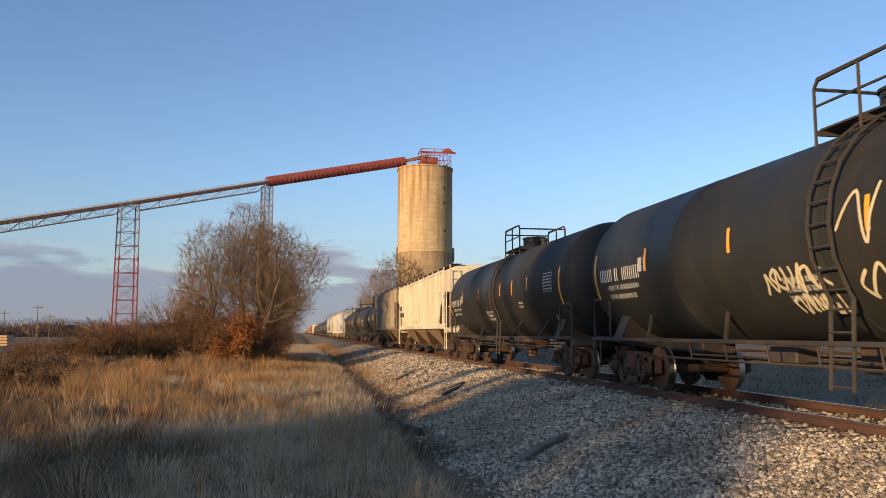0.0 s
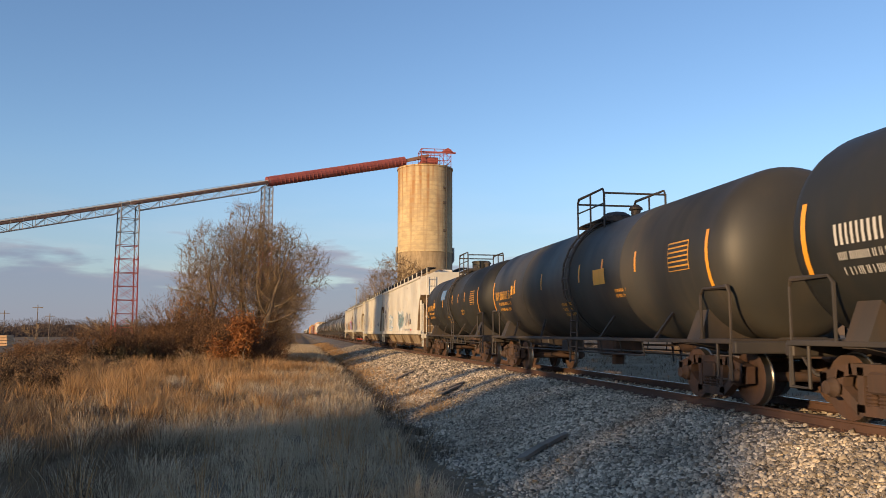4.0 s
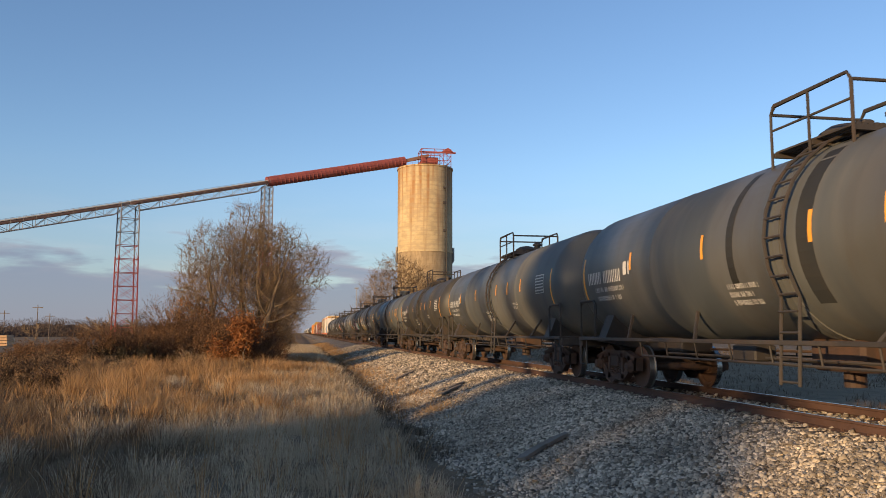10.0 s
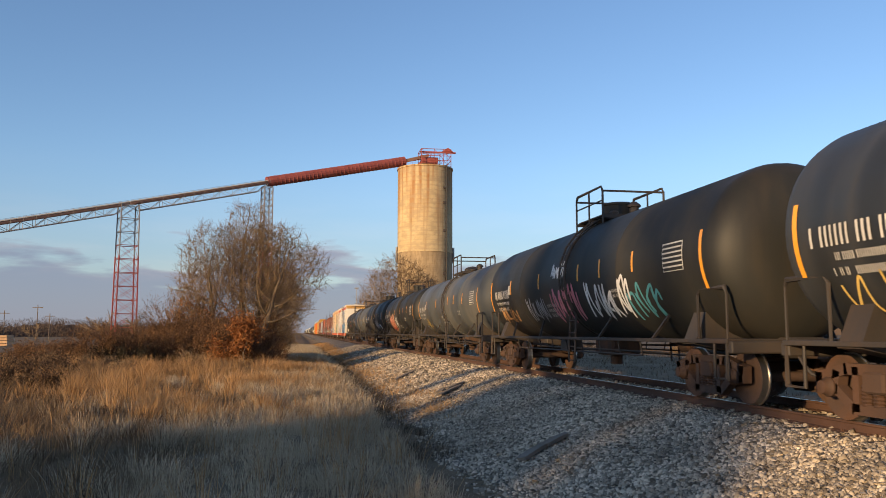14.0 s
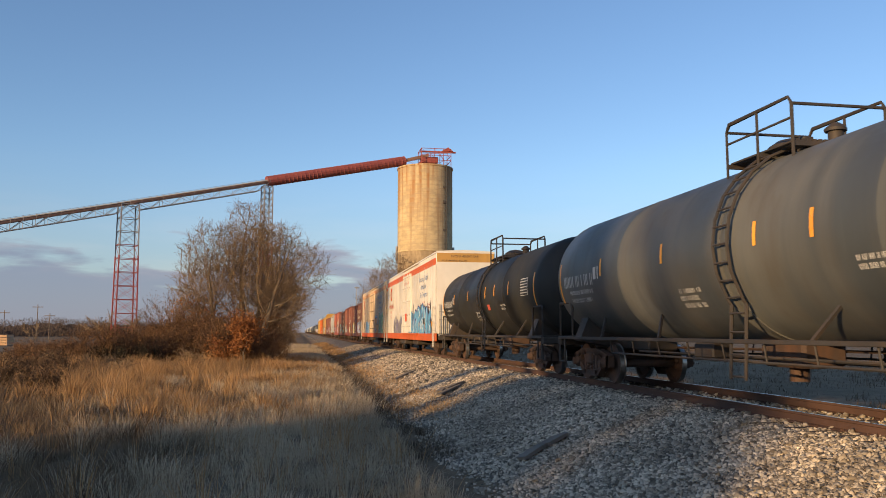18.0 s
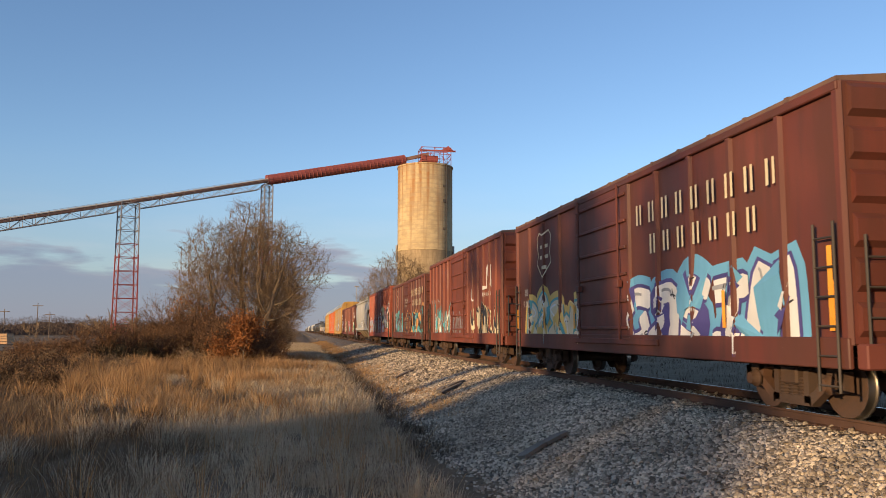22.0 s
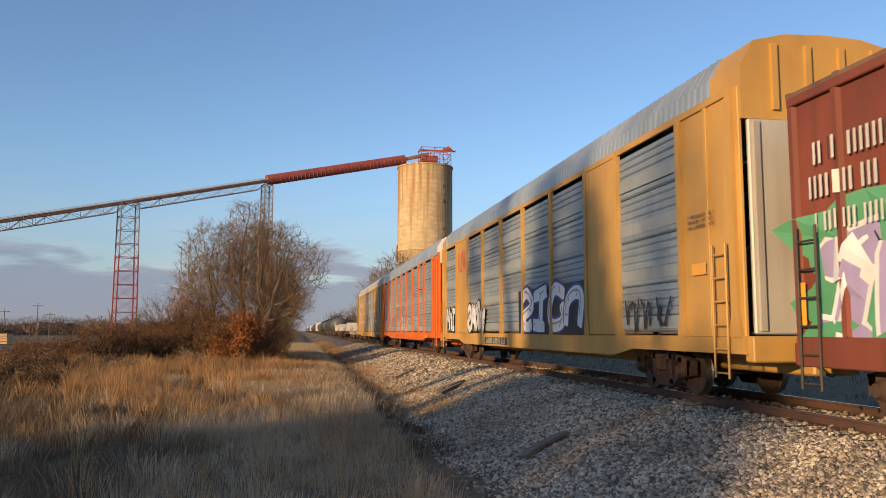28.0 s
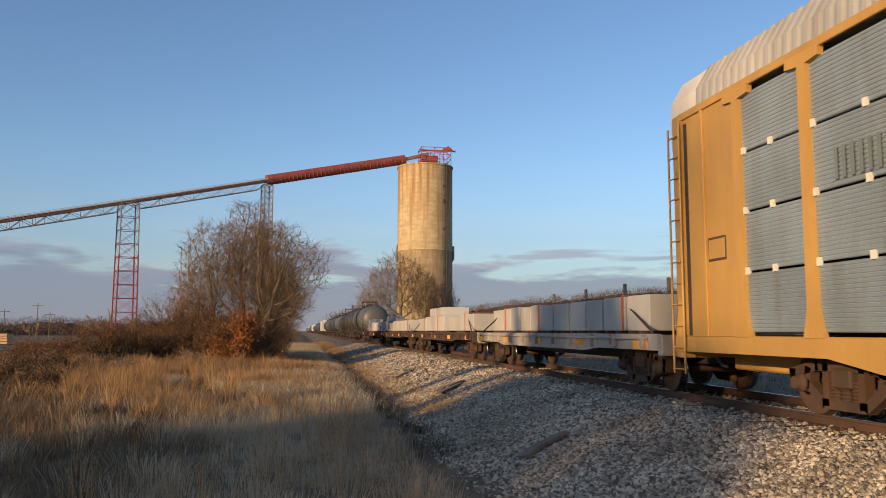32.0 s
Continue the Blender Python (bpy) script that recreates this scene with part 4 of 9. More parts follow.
def crown_tree(name, label, x, y, lobes, seed, goals=2400, trunk_h=2.0, thick=0.2, twig=None, lean=(0, 0), leaves=0.0):
    """A leafless tree whose limbs fill the given lobes: (x, y, z, rx, ry, rz) from its foot."""
    rng = np.random.default_rng(seed)
    t = tagged(new(name), label, "tree")
    t.location = (x, y, float(ground_z(x, y)) - 0.1)
    size = np.array([b[3] * b[4] * b[5] for b in lobes])
    pick = rng.choice(len(lobes), goals, p=size / size.sum())
    u = rng.normal(0, 1, (goals, 3))
    u *= (rng.random(goals) ** 0.42 / np.linalg.norm(u, axis=1))[:, None]
    lb = np.array(lobes)[pick]
    pts = lb[:, :3] + u * lb[:, 3:]
    pts = pts[pts[:, 2] > trunk_h * 0.7]
    seg = 0.0045 * abs(y) + 0.06
    trunk = [(lean[0] * k / 6, lean[1] * k / 6, trunk_h * k / 6) for k in range(7)]
    pos, parent = colonise(rng, pts, trunk, seg, seg * 0.95)
    n = len(pos)
    load = np.zeros(n)
    kids = np.zeros(n, int)
    for k in range(n - 1, 0, -1):
        load[k] = max(load[k], 1.0)
        load[parent[k]] += load[k]
        kids[parent[k]] += 1
    tip = 0.0002 * abs(y)
    r = np.maximum(thick * (np.maximum(load, 1) / load[0]) ** 0.56, tip)
    limbs, fine = [], []
    for k in range(1, n):
        (limbs if r[k] > thick * 0.22 else fine).append((pos[parent[k]], pos[k], min(r[parent[k]], r[k] * 1.35), r[k]))
    ends = [k for k in range(7, n) if kids[k] == 0 or (r[k] < tip * 1.6 and rng.random() < 0.25)]
    sprays = []
    for k in ends:                       # last year's twigs, fanning past each limb's end
        d = pos[k] - pos[parent[k]]
        d /= np.linalg.norm(d) + 1e-9
        for q in range(5):
            p, dd = pos[k], d + rng.normal(0, 0.5, 3) + np.array((0, 0, 0.12))
            for w in range(2):
                dd = dd / np.linalg.norm(dd)
                e = p + dd * seg * rng.uniform(0.7, 1.5)
                sprays.append((p, e, tip * (0.85 - 0.25 * w), tip * (0.6 - 0.2 * w)))
                p, dd = e, dd + rng.normal(0, 0.25, 3)
    part("trunk", tubes(limbs, 7, BARK, "trunk"), BARK, t, "grey-brown trunk and limbs")
    c = tagged(part("crown", tubes(fine + sprays, 3, twig or TWIG, "crown"), TWIG, t, "bare crown of fine twigs"), kind="stuff")
    if leaves:
        some = [s_[1] for s_ in sprays if rng.random() < leaves and s_[1][2] < 4.5]
        v, f = leaf_cloud(rng, some, 2, 0.10, 0.2)
        part("leaves", raw_mesh("leaves", v, f, LEAF_RUST), LEAF_RUST, c, "withered brown leaves")
    return t


# the clump of trees beside the line
CLUMP = "leafless roadside tree with a spreading crown of fine twigs"
crown_tree("bare_tree", CLUMP, -2.5, 57, [(0.6, 0, 7.2, 2.6, 2.4, 2.7), (2.9, 0, 6.6, 1.7, 1.8, 2.0), (-0.6, 0, 5.0, 1.8, 1.8, 2.8), (2.0, 0, 4.6, 1.5, 1.6, 1.8)], 41, 3000, 2.0, 0.24, lean=(0.1, 0))
crown_tree("bare_tree", CLUMP, -4.0, 58, [(0.2, 0, 8.4, 1.9, 2.2, 3.2), (-0.8, 0, 6.6, 2.0, 2.2, 3.4)], 42, 2430, 2.4, 0.22, leaves=0.1)
crown_tree("bare_tree", CLUMP, -5.6, 57.5, [(-0.8, 0, 6.4, 2.0, 2.2, 3.4), (-1.6, 0, 5.2, 1.5, 1.8, 2.4), (0.6, 0, 6.8, 1.5, 1.8, 3.0), (-1.9, 0, 4.2, 1.4, 1.6, 2.0)], 43, 2700, 1.6, 0.19, lean=(-0.1, 0), leaves=0.12)
crown_tree("bare_tree", CLUMP, -3.1, 61, [(0.2, 0, 6.4, 2.8, 2.2, 4.0)], 44, 2160, 1.8, 0.18)
crown_tree("bare_tree", CLUMP, -7.2, 60, [(0, 0, 4.4, 1.6, 1.6, 2.8)], 45, 1350, 1.2, 0.12, leaves=0.2)
crown_tree("bare_tree", CLUMP, -1.9, 64, [(0.1, 0, 4.4, 2.0, 1.9, 3.2)], 46, 1350, 1.4, 0.13)
crown_tree("bare_tree", "slim leafless tree along the line", -2.0, 74, [(0.3, 0, 5.0, 2.2, 2.2, 3.4)], 47, 1134, 1.6, 0.14)
crown_tree("bare_tree", "slim leafless tree along the line", -2.6, 90, [(0.3, 0, 5.4, 2.6, 2.4, 3.6)], 48, 1026, 1.6, 0.15)
crown_tree("bare_tree", "slim leafless tree along the line", -3.0, 118, [(0.2, 0, 5.8, 3.0, 2.8, 4.0)], 49, 918, 1.6, 0.16)
bare_tree("oak_sapling", "small oak sapling holding russet dead leaves", -3.0, 45.5, 3.2, 71, 4, 0.6, 0.04, leaves=9, leaf_mat=LEAF_RUST, leaf_size=0.09, category="sapling")
for i, (x, y, hgt) in enumerate(((-19.5, 88, 4.6), (-14.5, 80, 4.0), (-12.2, 84, 6.4), (-28, 92, 3.2))):
    bare_tree("young_bare_tree", "slender leafless young tree behind the brush", x, y, hgt, 80 + i, 4, 0.45, 0.05)
# trees beyond the track, before the silo
WIDE = "leafless tree with wide open limbs beyond the track"
crown_tree("bare_tree", WIDE, 15.2, 119, [(-0.6, 0, 9.2, 4.6, 4.2, 4.6), (-3.4, 0, 7.6, 2.8, 3.0, 3.2), (2.4, 0, 8.0, 3.0, 3.0, 3.6)], 61, 2430, 2.2, 0.30)
crown_tree("bare_tree", WIDE, 19.8, 124, [(0, 0, 6.4, 3.2, 3.0, 4.4)], 62, 1350, 1.6, 0.18)
crown_tree("bare_tree", WIDE, 23.2, 130, [(0, 0, 5.6, 3.0, 3.0, 4.2)], 63, 1134, 1.4, 0.17)
crown_tree("bare_tree", WIDE, 13.6, 152, [(0, 0, 5.8, 3.6, 3.2, 4.0)], 64, 1134, 1.6, 0.18)


def brush(name, label, spots, seed, mat, lo, hi, stems):
    """Thickets: bushes of stems, fine branches and curled leaves; three shapes, turned and copied."""
    g = random.Random(seed)
    shapes = []
    for i, (x, y) in enumerate(spots):
        at = pose(x, y, float(ground_z(x, y)) - 0.05, 0, 0, g.uniform(0, 360))
        if i >= 3:
            c = copy_thing(shapes[g.randrange(3)], at)
            k = g.uniform(0.8, 1.2)
            c.scale = (k * g.uniform(0.9, 1.2), k * g.uniform(0.9, 1.2), k)
            continue
        b = tagged(new(name), label, "bush", "brush along the field edge")
        b.matrix_basis = at
        out, hgt = [], lo + (hi - lo) * (0.2 + 0.35 * i)
        for s in range(stems):
            a = g.uniform(0, 6.283)
            d = Vector((math.cos(a) * 0.45, math.sin(a) * 0.45, 1)).normalized()
            grow(g, Vector((math.cos(a) * g.uniform(0, 0.8), math.sin(a) * g.uniform(0, 0.8), 0)), d, hgt * 0.46, 0.022, 1, 4, out, 0.45)
        k = hgt / max(s[1][2] for s in out)
        out = [(tuple(v * k for v in s[0]), tuple(v * k for v in s[1]), *s[2:]) for s in out]
        tagged(part("tangle", tubes([(p, q, max(r0, 0.008), max(r1, 0.007)) for p, q, r0, r1, _ in out], 3, mat, "tangle"), mat, b), kind="stuff")
        gg = np.random.default_rng(g.randrange(10 ** 6))
        v, f = leaf_cloud(gg, [s[1] for s in out if s[4] > 2], 1, 0.05, 0.2)
        tagged(part("withered_leaves", raw_mesh("withered_leaves", v, f, mat), mat, b), kind="stuff")
        shapes.append(b)


g = random.Random(5)
brush("brush_bush", "tangled russet leafless bush", [(g.uniform(-11.5, -1.5), g.uniform(47, 58)) for _ in range(40)], 21, BRUSH, 1.5, 2.9, 5)
brush("brush_bush", "low tangled brown bush", [(g.uniform(-30, -10), g.uniform(43, 58)) for _ in range(46)], 25, BRUSH, 1.1, 1.75, 5)
brush("brush_bush", "low grey-brown leafless bush", [(-24 + i * 2.2 + g.uniform(-0.7, 0.7), g.uniform(38, 47)) for i in range(9)], 22, TWIG, 0.7, 1.4, 5)
brush("brush_bush", "tall russet thicket under the trees", [(g.uniform(-8.5, -1.6), g.uniform(54, 64)) for _ in range(22)], 23, BRUSH, 2.6, 4.4, 6)
brush("brush_bush", "tall tangled thicket at the field edge", [(g.uniform(-10.5, -6.0), g.uniform(53, 59)) for _ in range(12)], 29, BRUSH, 2.2, 3.6, 6)
brush("brush_bush", "tall brown thicket along the line", [(g.uniform(-3.8, -2.2), 64 + i * 6.5) for i in range(16)], 26, TWIG, 2.6, 4.2, 6)
brush("brush_bush", "low dark weedy bush in the field", [(-8.5 - 13 * g.random() ** 1.3 - 0.1 * k, 29 + 0.36 * k + g.uniform(-1, 3)) for k in range(46)], 27, WEED, 0.5, 1.0, 6)
# near-black bushes added here to stand for a shadowed gap in the brush
brush("brush_bush", "dense dark bush added for the shadowed gap in the brush", [(-9.6, 48), (-8.9, 48.6), (-10.4, 48.3)], 28, SHADE_BUSH, 1.2, 1.7, 12)
brush("brush_bush", "low bush beyond the track", [(g.uniform(14.5, 32), g.uniform(45, 150)) for _ in range(16)], 24, TWIG, 0.9, 1.8, 4)


def woods(name, label, x0, x1, y0, y1, hgt, n, seed, base=0.0):
    """A distant belt of bare trees, massed."""
    g_ = np.random.default_rng(seed)
    t = g_.random(n)
    x = x0 + (x1 - x0) * t
    y = y0 + (y1 - y0) * t + g_.normal(0, abs(y1 - y0) * 0.02 + 12, n)
    hh = hgt * (0.6 + 0.12 * np.sin(t * 40 + seed) * np.sin(t * 17) + 0.25 * g_.random(n))
    z = base * np.sin(np.clip(t, 0, 1) * math.pi) - 1
    reps = 60
    X = np.repeat(x, reps) + g_.normal(0, hgt * 0.16, n * reps)
    H = np.repeat(hh, reps)
    U = g_.random(n * reps) ** 0.8
    Z = np.repeat(z, reps) + H * U
    Y = np.repeat(y, reps) + g_.normal(0, hgt * 0.16, n * reps)
    s = hgt * 0.016 * (1.3 - U)
    a = g_.uniform(0, 6.283, n * reps)
    ln = hgt * 0.09 * g_.uniform(0.5, 1.4, n * reps)
    v = np.stack([np.stack([X - np.cos(a) * s, Y - np.sin(a) * s, Z], -1), np.stack([X + np.cos(a) * s, Y + np.sin(a) * s, Z], -1),
                  np.stack([X + g_.normal(0, 0.3, n * reps) * ln, Y, Z + ln], -1)], 1).reshape(-1, 3)
    f = np.arange(len(v)).reshape(-1, 3)
    m_ = 260                               # the massed trunks and undergrowth behind the twigs
    tt = np.linspace(0, 1, m_)
    rim = hgt * (0.5 + 0.1 * np.sin(tt * 40 + seed) * np.sin(tt * 17) + 0.09 * g_.random(m_)) + base * np.sin(tt * math.pi) - 1
    lx, ly = x0 + (x1 - x0) * tt, y0 + (y1 - y0) * tt
    low = np.stack([lx, ly + 2, np.full(m_, -2.0)], -1)
    high = np.stack([lx, ly + 6, rim], -1)
    k_ = len(v)
    q = np.arange(m_ - 1)
    v = np.concatenate([v, low, high])
    f = np.concatenate([f, np.stack([k_ + q, k_ + q + 1, k_ + m_ + q + 1], -1), np.stack([k_ + q, k_ + m_ + q + 1, k_ + m_ + q], -1)])
    tagged(new(name, raw_mesh(name, v, f, FARWOOD)), label, "woods", kind="stuff")


woods("far_woods", "distant belt of bare grey-brown woods", -420, -60, 330, 420, 10, 1100, 31)
woods("far_woods", "wooded rise beyond the silo", 40, 900, 640, 560, 17, 1500, 32, 30)
woods("far_woods", "bare trees where the line meets the horizon", 14, 60, 330, 380, 13, 160, 33)
woods("far_woods", "distant woods closing the fields", -900, -420, 300, 420, 12, 500, 34)

# trees behind the camera, whose shade falls across the verge and the train
for i, (u, v, hgt, clear, wide, leaves) in enumerate(((6.9, -74, 22.2, 0.3, 2.6, 0), (9.4, -77, 23.2, 0.3, 2.8, 1), (11.4, -72, 22.2, 0.36, 2.4, 1), (7.6, -62, 15.6, 0.2, 2.6, 1), (5.0, -58, 14.2, 0.2, 1.6, 1), (10.6, -60, 15.6, 0.2, 2.8, 1),
                                                      (15.2, -76, 24.2, 0.74, 2.4, 0), (18.4, -74, 23.8, 0.74, 2.3, 0))):
    x, y = u * -0.63 + v * 0.777, u * 0.777 + v * 0.63
    bare_tree("shade_tree", "tree with clinging brown leaves behind the verge", x, y, hgt, 90 + i, 6, 0.62, leaves=leaves, leaf_mat=BRUSH, leaf_size=0.2, clear=clear, spread=wide)

# ---- small things on the ground ----
WOOD_GREY = paint("weathered_plank", (0.20, 0.165, 0.13), (0.09, 0.07, 0.05), 0.5, 0.0, 0.9, 0, 0.5)


def plank(x, y, ln, ang, w=0.2, label="weathered broken tie plank lying on the ballast"):
    z = float(ground_z(x, y)) + 0.06
    sl = math.degrees(math.atan2(float(ground_z(x + 0.3, y)) - float(ground_z(x - 0.3, y)), 0.6))
    ob = new("plank", Mesh().loft([[(-ln / 2, -w / 2, 0), (-ln / 2 + 0.05, w / 2 - 0.02, 0), (-ln / 2 + 0.02, w / 2, 0.05), (-ln / 2, -w / 2 + 0.01, 0.05)],
                                   [(0, -w / 2, 0), (0, w / 2, 0), (0, w / 2, 0.06), (0, -w / 2, 0.06)],
                                   [(ln / 2 - 0.12, -w / 2, 0), (ln / 2, w / 2, 0), (ln / 2 + 0.02, w / 2 - 0.03, 0.04), (ln / 2 - 0.1, -w / 2 + 0.02, 0.05)]]).data("plank", WOOD_GREY))
    ob.matrix_world = pose(x, y, z, 0, -sl, 0) @ pose(0, 0, 0, 0, 0, ang)
    tagged(ob, label, "plank")


for x, y, ln, ang in ((3.9, 12.9, 1.0, 42), (4.35, 13.2, 0.7, 35), (4.6, 24.2, 1.7, 55), (4.9, 25.0, 1.2, 48), (4.4, 24.6, 0.9, 70), (4.3, 33.5, 1.8, 60), (4.7, 34.4, 1.2, 50)):
    plank(x, y, ln, ang)

# low shed, stacked lumber and a rubble heap across the field
shed = tagged(new("open_shed"), "low open shed with a pale flat roof", "shed")
shed.location = (-62, 131, -0.9)
part("roof", Mesh().slab_y([(-9, 2.5), (7.2, 2.7), (7.2, 2.95), (-9, 2.75)], -3, 3), GALV_PALE, shed)
for x in (-8, -4, 0, 3.5, 6.8):
    part("post", Mesh().box(x - 0.12, x + 0.12, -2.8, -2.56, 0, 2.6), TIE_WOOD, shed)
part("back_wall", Mesh().box(-8.8, 7, 2.7, 2.9, 0, 2.6), WOOD_GREY, shed)
LUMBER = paint("fresh_lumber", (0.52, 0.33, 0.18), (0.3, 0.17, 0.09), 0.4, 0.0, 0.8)
for i, (x, y) in enumerate(((-49.5, 134), (-47.3, 134.5), (-45.2, 134))):
    st = tagged(new("lumber_stack"), "stack of pale sawn lumber in the field", "lumber stack", "lumber stacks")
    st.location = (x, y, float(ground_z(x, y)))
    for r_ in range(4):
        part("board_layer", Mesh().box(-1.0 + 0.05 * r_, 1.0 - 0.04 * r_, -1.5, 1.5, 0.1 + r_ * 0.42, 0.45 + r_ * 0.42, 0.02), LUMBER, st)
POLE = paint("utility_pole_wood", (0.15, 0.115, 0.085), (0.08, 0.06, 0.04), 0.4, 0.0, 0.9)
for x, y, hgt in ((-94, 205, 9), (-66, 195, 7.2), (-57.5, 190, 8.4), (-55.5, 192, 6.5)):
    pl = tagged(new("utility_pole"), "distant wooden utility pole", "utility pole")
    pl.location = (x, y, -1)
    part("pole", Mesh().rod((0, 0, 0), (0, 0, hgt), 0.11, 8, 0.08), POLE, pl)
    part("cross_arm", Mesh().box(-1.1, 1.1, -0.06, 0.06, hgt - 0.7, hgt - 0.55), POLE, pl)
lp = tagged(new("yard_lamp"), "tall slim yard lamp beyond the track", "yard lamp")
lp.location = (12.6, 180, -1)
part("pole", Mesh().rod((0, 0, 0), (0, 0, 12.2), 0.09, 8, 0.06), GREY_STEEL, lp)
part("lamp_head", Mesh().box(-0.5, 0.5, -0.2, 0.2, 12.1, 12.35, 0.05), GREY_STEEL, lp)


# ---- train: shared running gear ----
WHEEL_R = 0.457
ROLLERS = []       # every wheelset with its car, for motions()
CARS = []          # every car with the coupler line behind and before it


def shared_gear():
    w = Mesh().lathe_x([(-0.06, 0.10), (-0.05, 0.13), (-0.05, 0.30), (-0.065, 0.39), (-0.065, 0.435), (-0.065, 0.452), (0.05, WHEEL_R), (0.055, WHEEL_R + 0.026), (0.078, WHEEL_R + 0.02),
                        (0.078, 0.40), (0.03, 0.36), (0.02, 0.14), (0.07, 0.12), (0.07, 0.08)], 0, 0, 20)
    me = w.data("wheel", RUST_WHEEL, True)
    me.materials.append(TREAD)
    for p in me.polygons:
        c = p.center
        if math.hypot(c.y, c.z) > 0.446:
            p.material_index = 1
    axle = Mesh().lathe_x([(-1.02, 0.07), (-1.0, 0.085), (-0.80, 0.085), (-0.75, 0.10), (0, 0.085), (0.75, 0.10), (0.80, 0.085), (1.0, 0.085), (1.02, 0.07)], 0, 0, 14).data("wheelset", RUSTY, True)
    fr = Mesh()
    # frame as a ring of castings round three windows
    beams = [([(-1.14, 0.58), (-0.55, 0.72), (0.55, 0.72), (1.14, 0.58)], 0.075), ([(-1.1, 0.44), (-0.76, 0.44), (-0.42, 0.20), (0.42, 0.20), (0.76, 0.44), (1.1, 0.44)], 0.07),
             ([(-0.36, 0.20), (-0.36, 0.72)], 0.06), ([(0.36, 0.20), (0.36, 0.72)], 0.06), ([(-1.1, 0.40), (-1.1, 0.62)], 0.07), ([(1.1, 0.40), (1.1, 0.62)], 0.07),
             ([(-0.80, 0.42), (-0.74, 0.66)], 0.07), ([(0.80, 0.42), (0.74, 0.66)], 0.07)]
    for pts, h in beams:
        for (ya, za), (yb, zb) in zip(pts, pts[1:]):
            dy, dz = yb - ya, zb - za
            ln = math.hypot(dy, dz)
            ny, nz = -dz / ln * h, dy / ln * h
            ey, ez = dy / ln * 0.03, dz / ln * 0.03
            fr.loft([[(x, ya + ny - ey, za + nz - ez), (x, yb + ny + ey, zb + nz + ez), (x, yb - ny + ey, zb - nz + ez), (x, ya - ny - ey, za - nz - ez)] for x in (-0.075, 0.075)])
    frame_me = fr.data("side_frame", RUSTY)
    springs = Mesh()
    for yy in (-0.22, 0.0, 0.22):
        prof = []
        for i in range(6):
            prof += [(0.24 + i * 0.048, 0.07), (0.264 + i * 0.048, 0.095)]
        springs.lathe_z(prof + [(0.53, 0.07)], 0, yy, 7)
    spring_me = springs.data("spring_group", RUSTY, True)
    cap = Mesh().lathe_x([(-0.16, 0.02), (-0.15, 0.09), (-0.09, 0.105), (-0.05, 0.14), (0.08, 0.14)], 0, 0, 14).data("bearing_cap", RUSTY, True)
    bol = Mesh().box(-1.12, 1.12, -0.2, 0.2, 0.42, 0.70, 0.03).box(-0.35, 0.35, -0.28, 0.28, 0.68, 0.84, 0.03)
    for s in (-1, 1):
        bol.rod((-0.95, s * 0.42, 0.40), (0.95, s * 0.42, 0.40), 0.05, 6).box(-0.86, -0.64, s * 0.42 - 0.05, s * 0.42 + 0.05, 0.30, 0.58, 0.02).box(0.64, 0.86, s * 0.42 - 0.05, s * 0.42 + 0.05, 0.30, 0.58, 0.02)
    bol_me = bol.data("truck", RUSTY)
    cp = Mesh().box(-0.09, 0.09, -0.55, 0.1, 0.78, 0.94, 0.02).box(-0.17, 0.17, 0.08, 0.36, 0.74, 0.98, 0.05).box(0.02, 0.20, 0.32, 0.52, 0.76, 0.96, 0.05).box(-0.2, -0.05, 0.32, 0.44, 0.78, 0.94, 0.04)
    hose = Mesh().pipe([(0.35, 0.1, 0.85), (0.36, 0.25, 0.70), (0.33, 0.42, 0.55), (0.28, 0.55, 0.52)], 0.028, 6)
    return me, axle, frame_me, spring_me, cap, bol_me, cp.data("coupler", RUSTY), hose.data("air_hose", DARKSTEEL, True)


WHEEL, AXLE, SIDE_FRAME, SPRINGS, CAP, TRUCK, COUPLER, HOSE = shared_gear()


def running_gear(car, length, centre):
    """Two trucks with rolling wheelsets, couplers and hoses. centre: truck centre to coupler line."""
    for s in (-1, 1):
        ty = s * (length / 2 - centre)
        tr = part("truck", TRUCK, None, car, at=pose(0, ty, 0))
        for q in (-1, 1):
            part("side_frame", SIDE_FRAME, None, tr, at=pose(q * 1.0, 0, 0))
            tagged(part("spring_group", SPRINGS, None, tr, at=pose(q * 1.0, 0, 0)), kind="stuff")
            for a in (-0.89, 0.89):
                part("bearing_cap", CAP, None, tr, "round roller bearing cap", at=pose(q * 1.05, a, 0.46, 0, 0, 0 if q < 0 else 180))
        for a in (-0.89, 0.89):
            ax = part("wheelset", AXLE, None, car, at=pose(0, ty + a, WHEEL_R))
            for q in (-1, 1):
                part("wheel", WHEEL, None, ax, "rust-brown wheel with bright tread", at=pose(q * 0.775, 0, 0, 0, 0, 0 if q < 0 else 180))
            ROLLERS.append((ax, car, ty + a))
        part("coupler", COUPLER, None, car, at=pose(0, s * (length / 2 - 0.42), 0, 0, 0, 0 if s > 0 else 180))
        part("air_hose", HOSE, None, car, at=pose(0, s * (length / 2 - 0.62), 0, 0, 0, 0 if s > 0 else 180))


RUNGS = {}


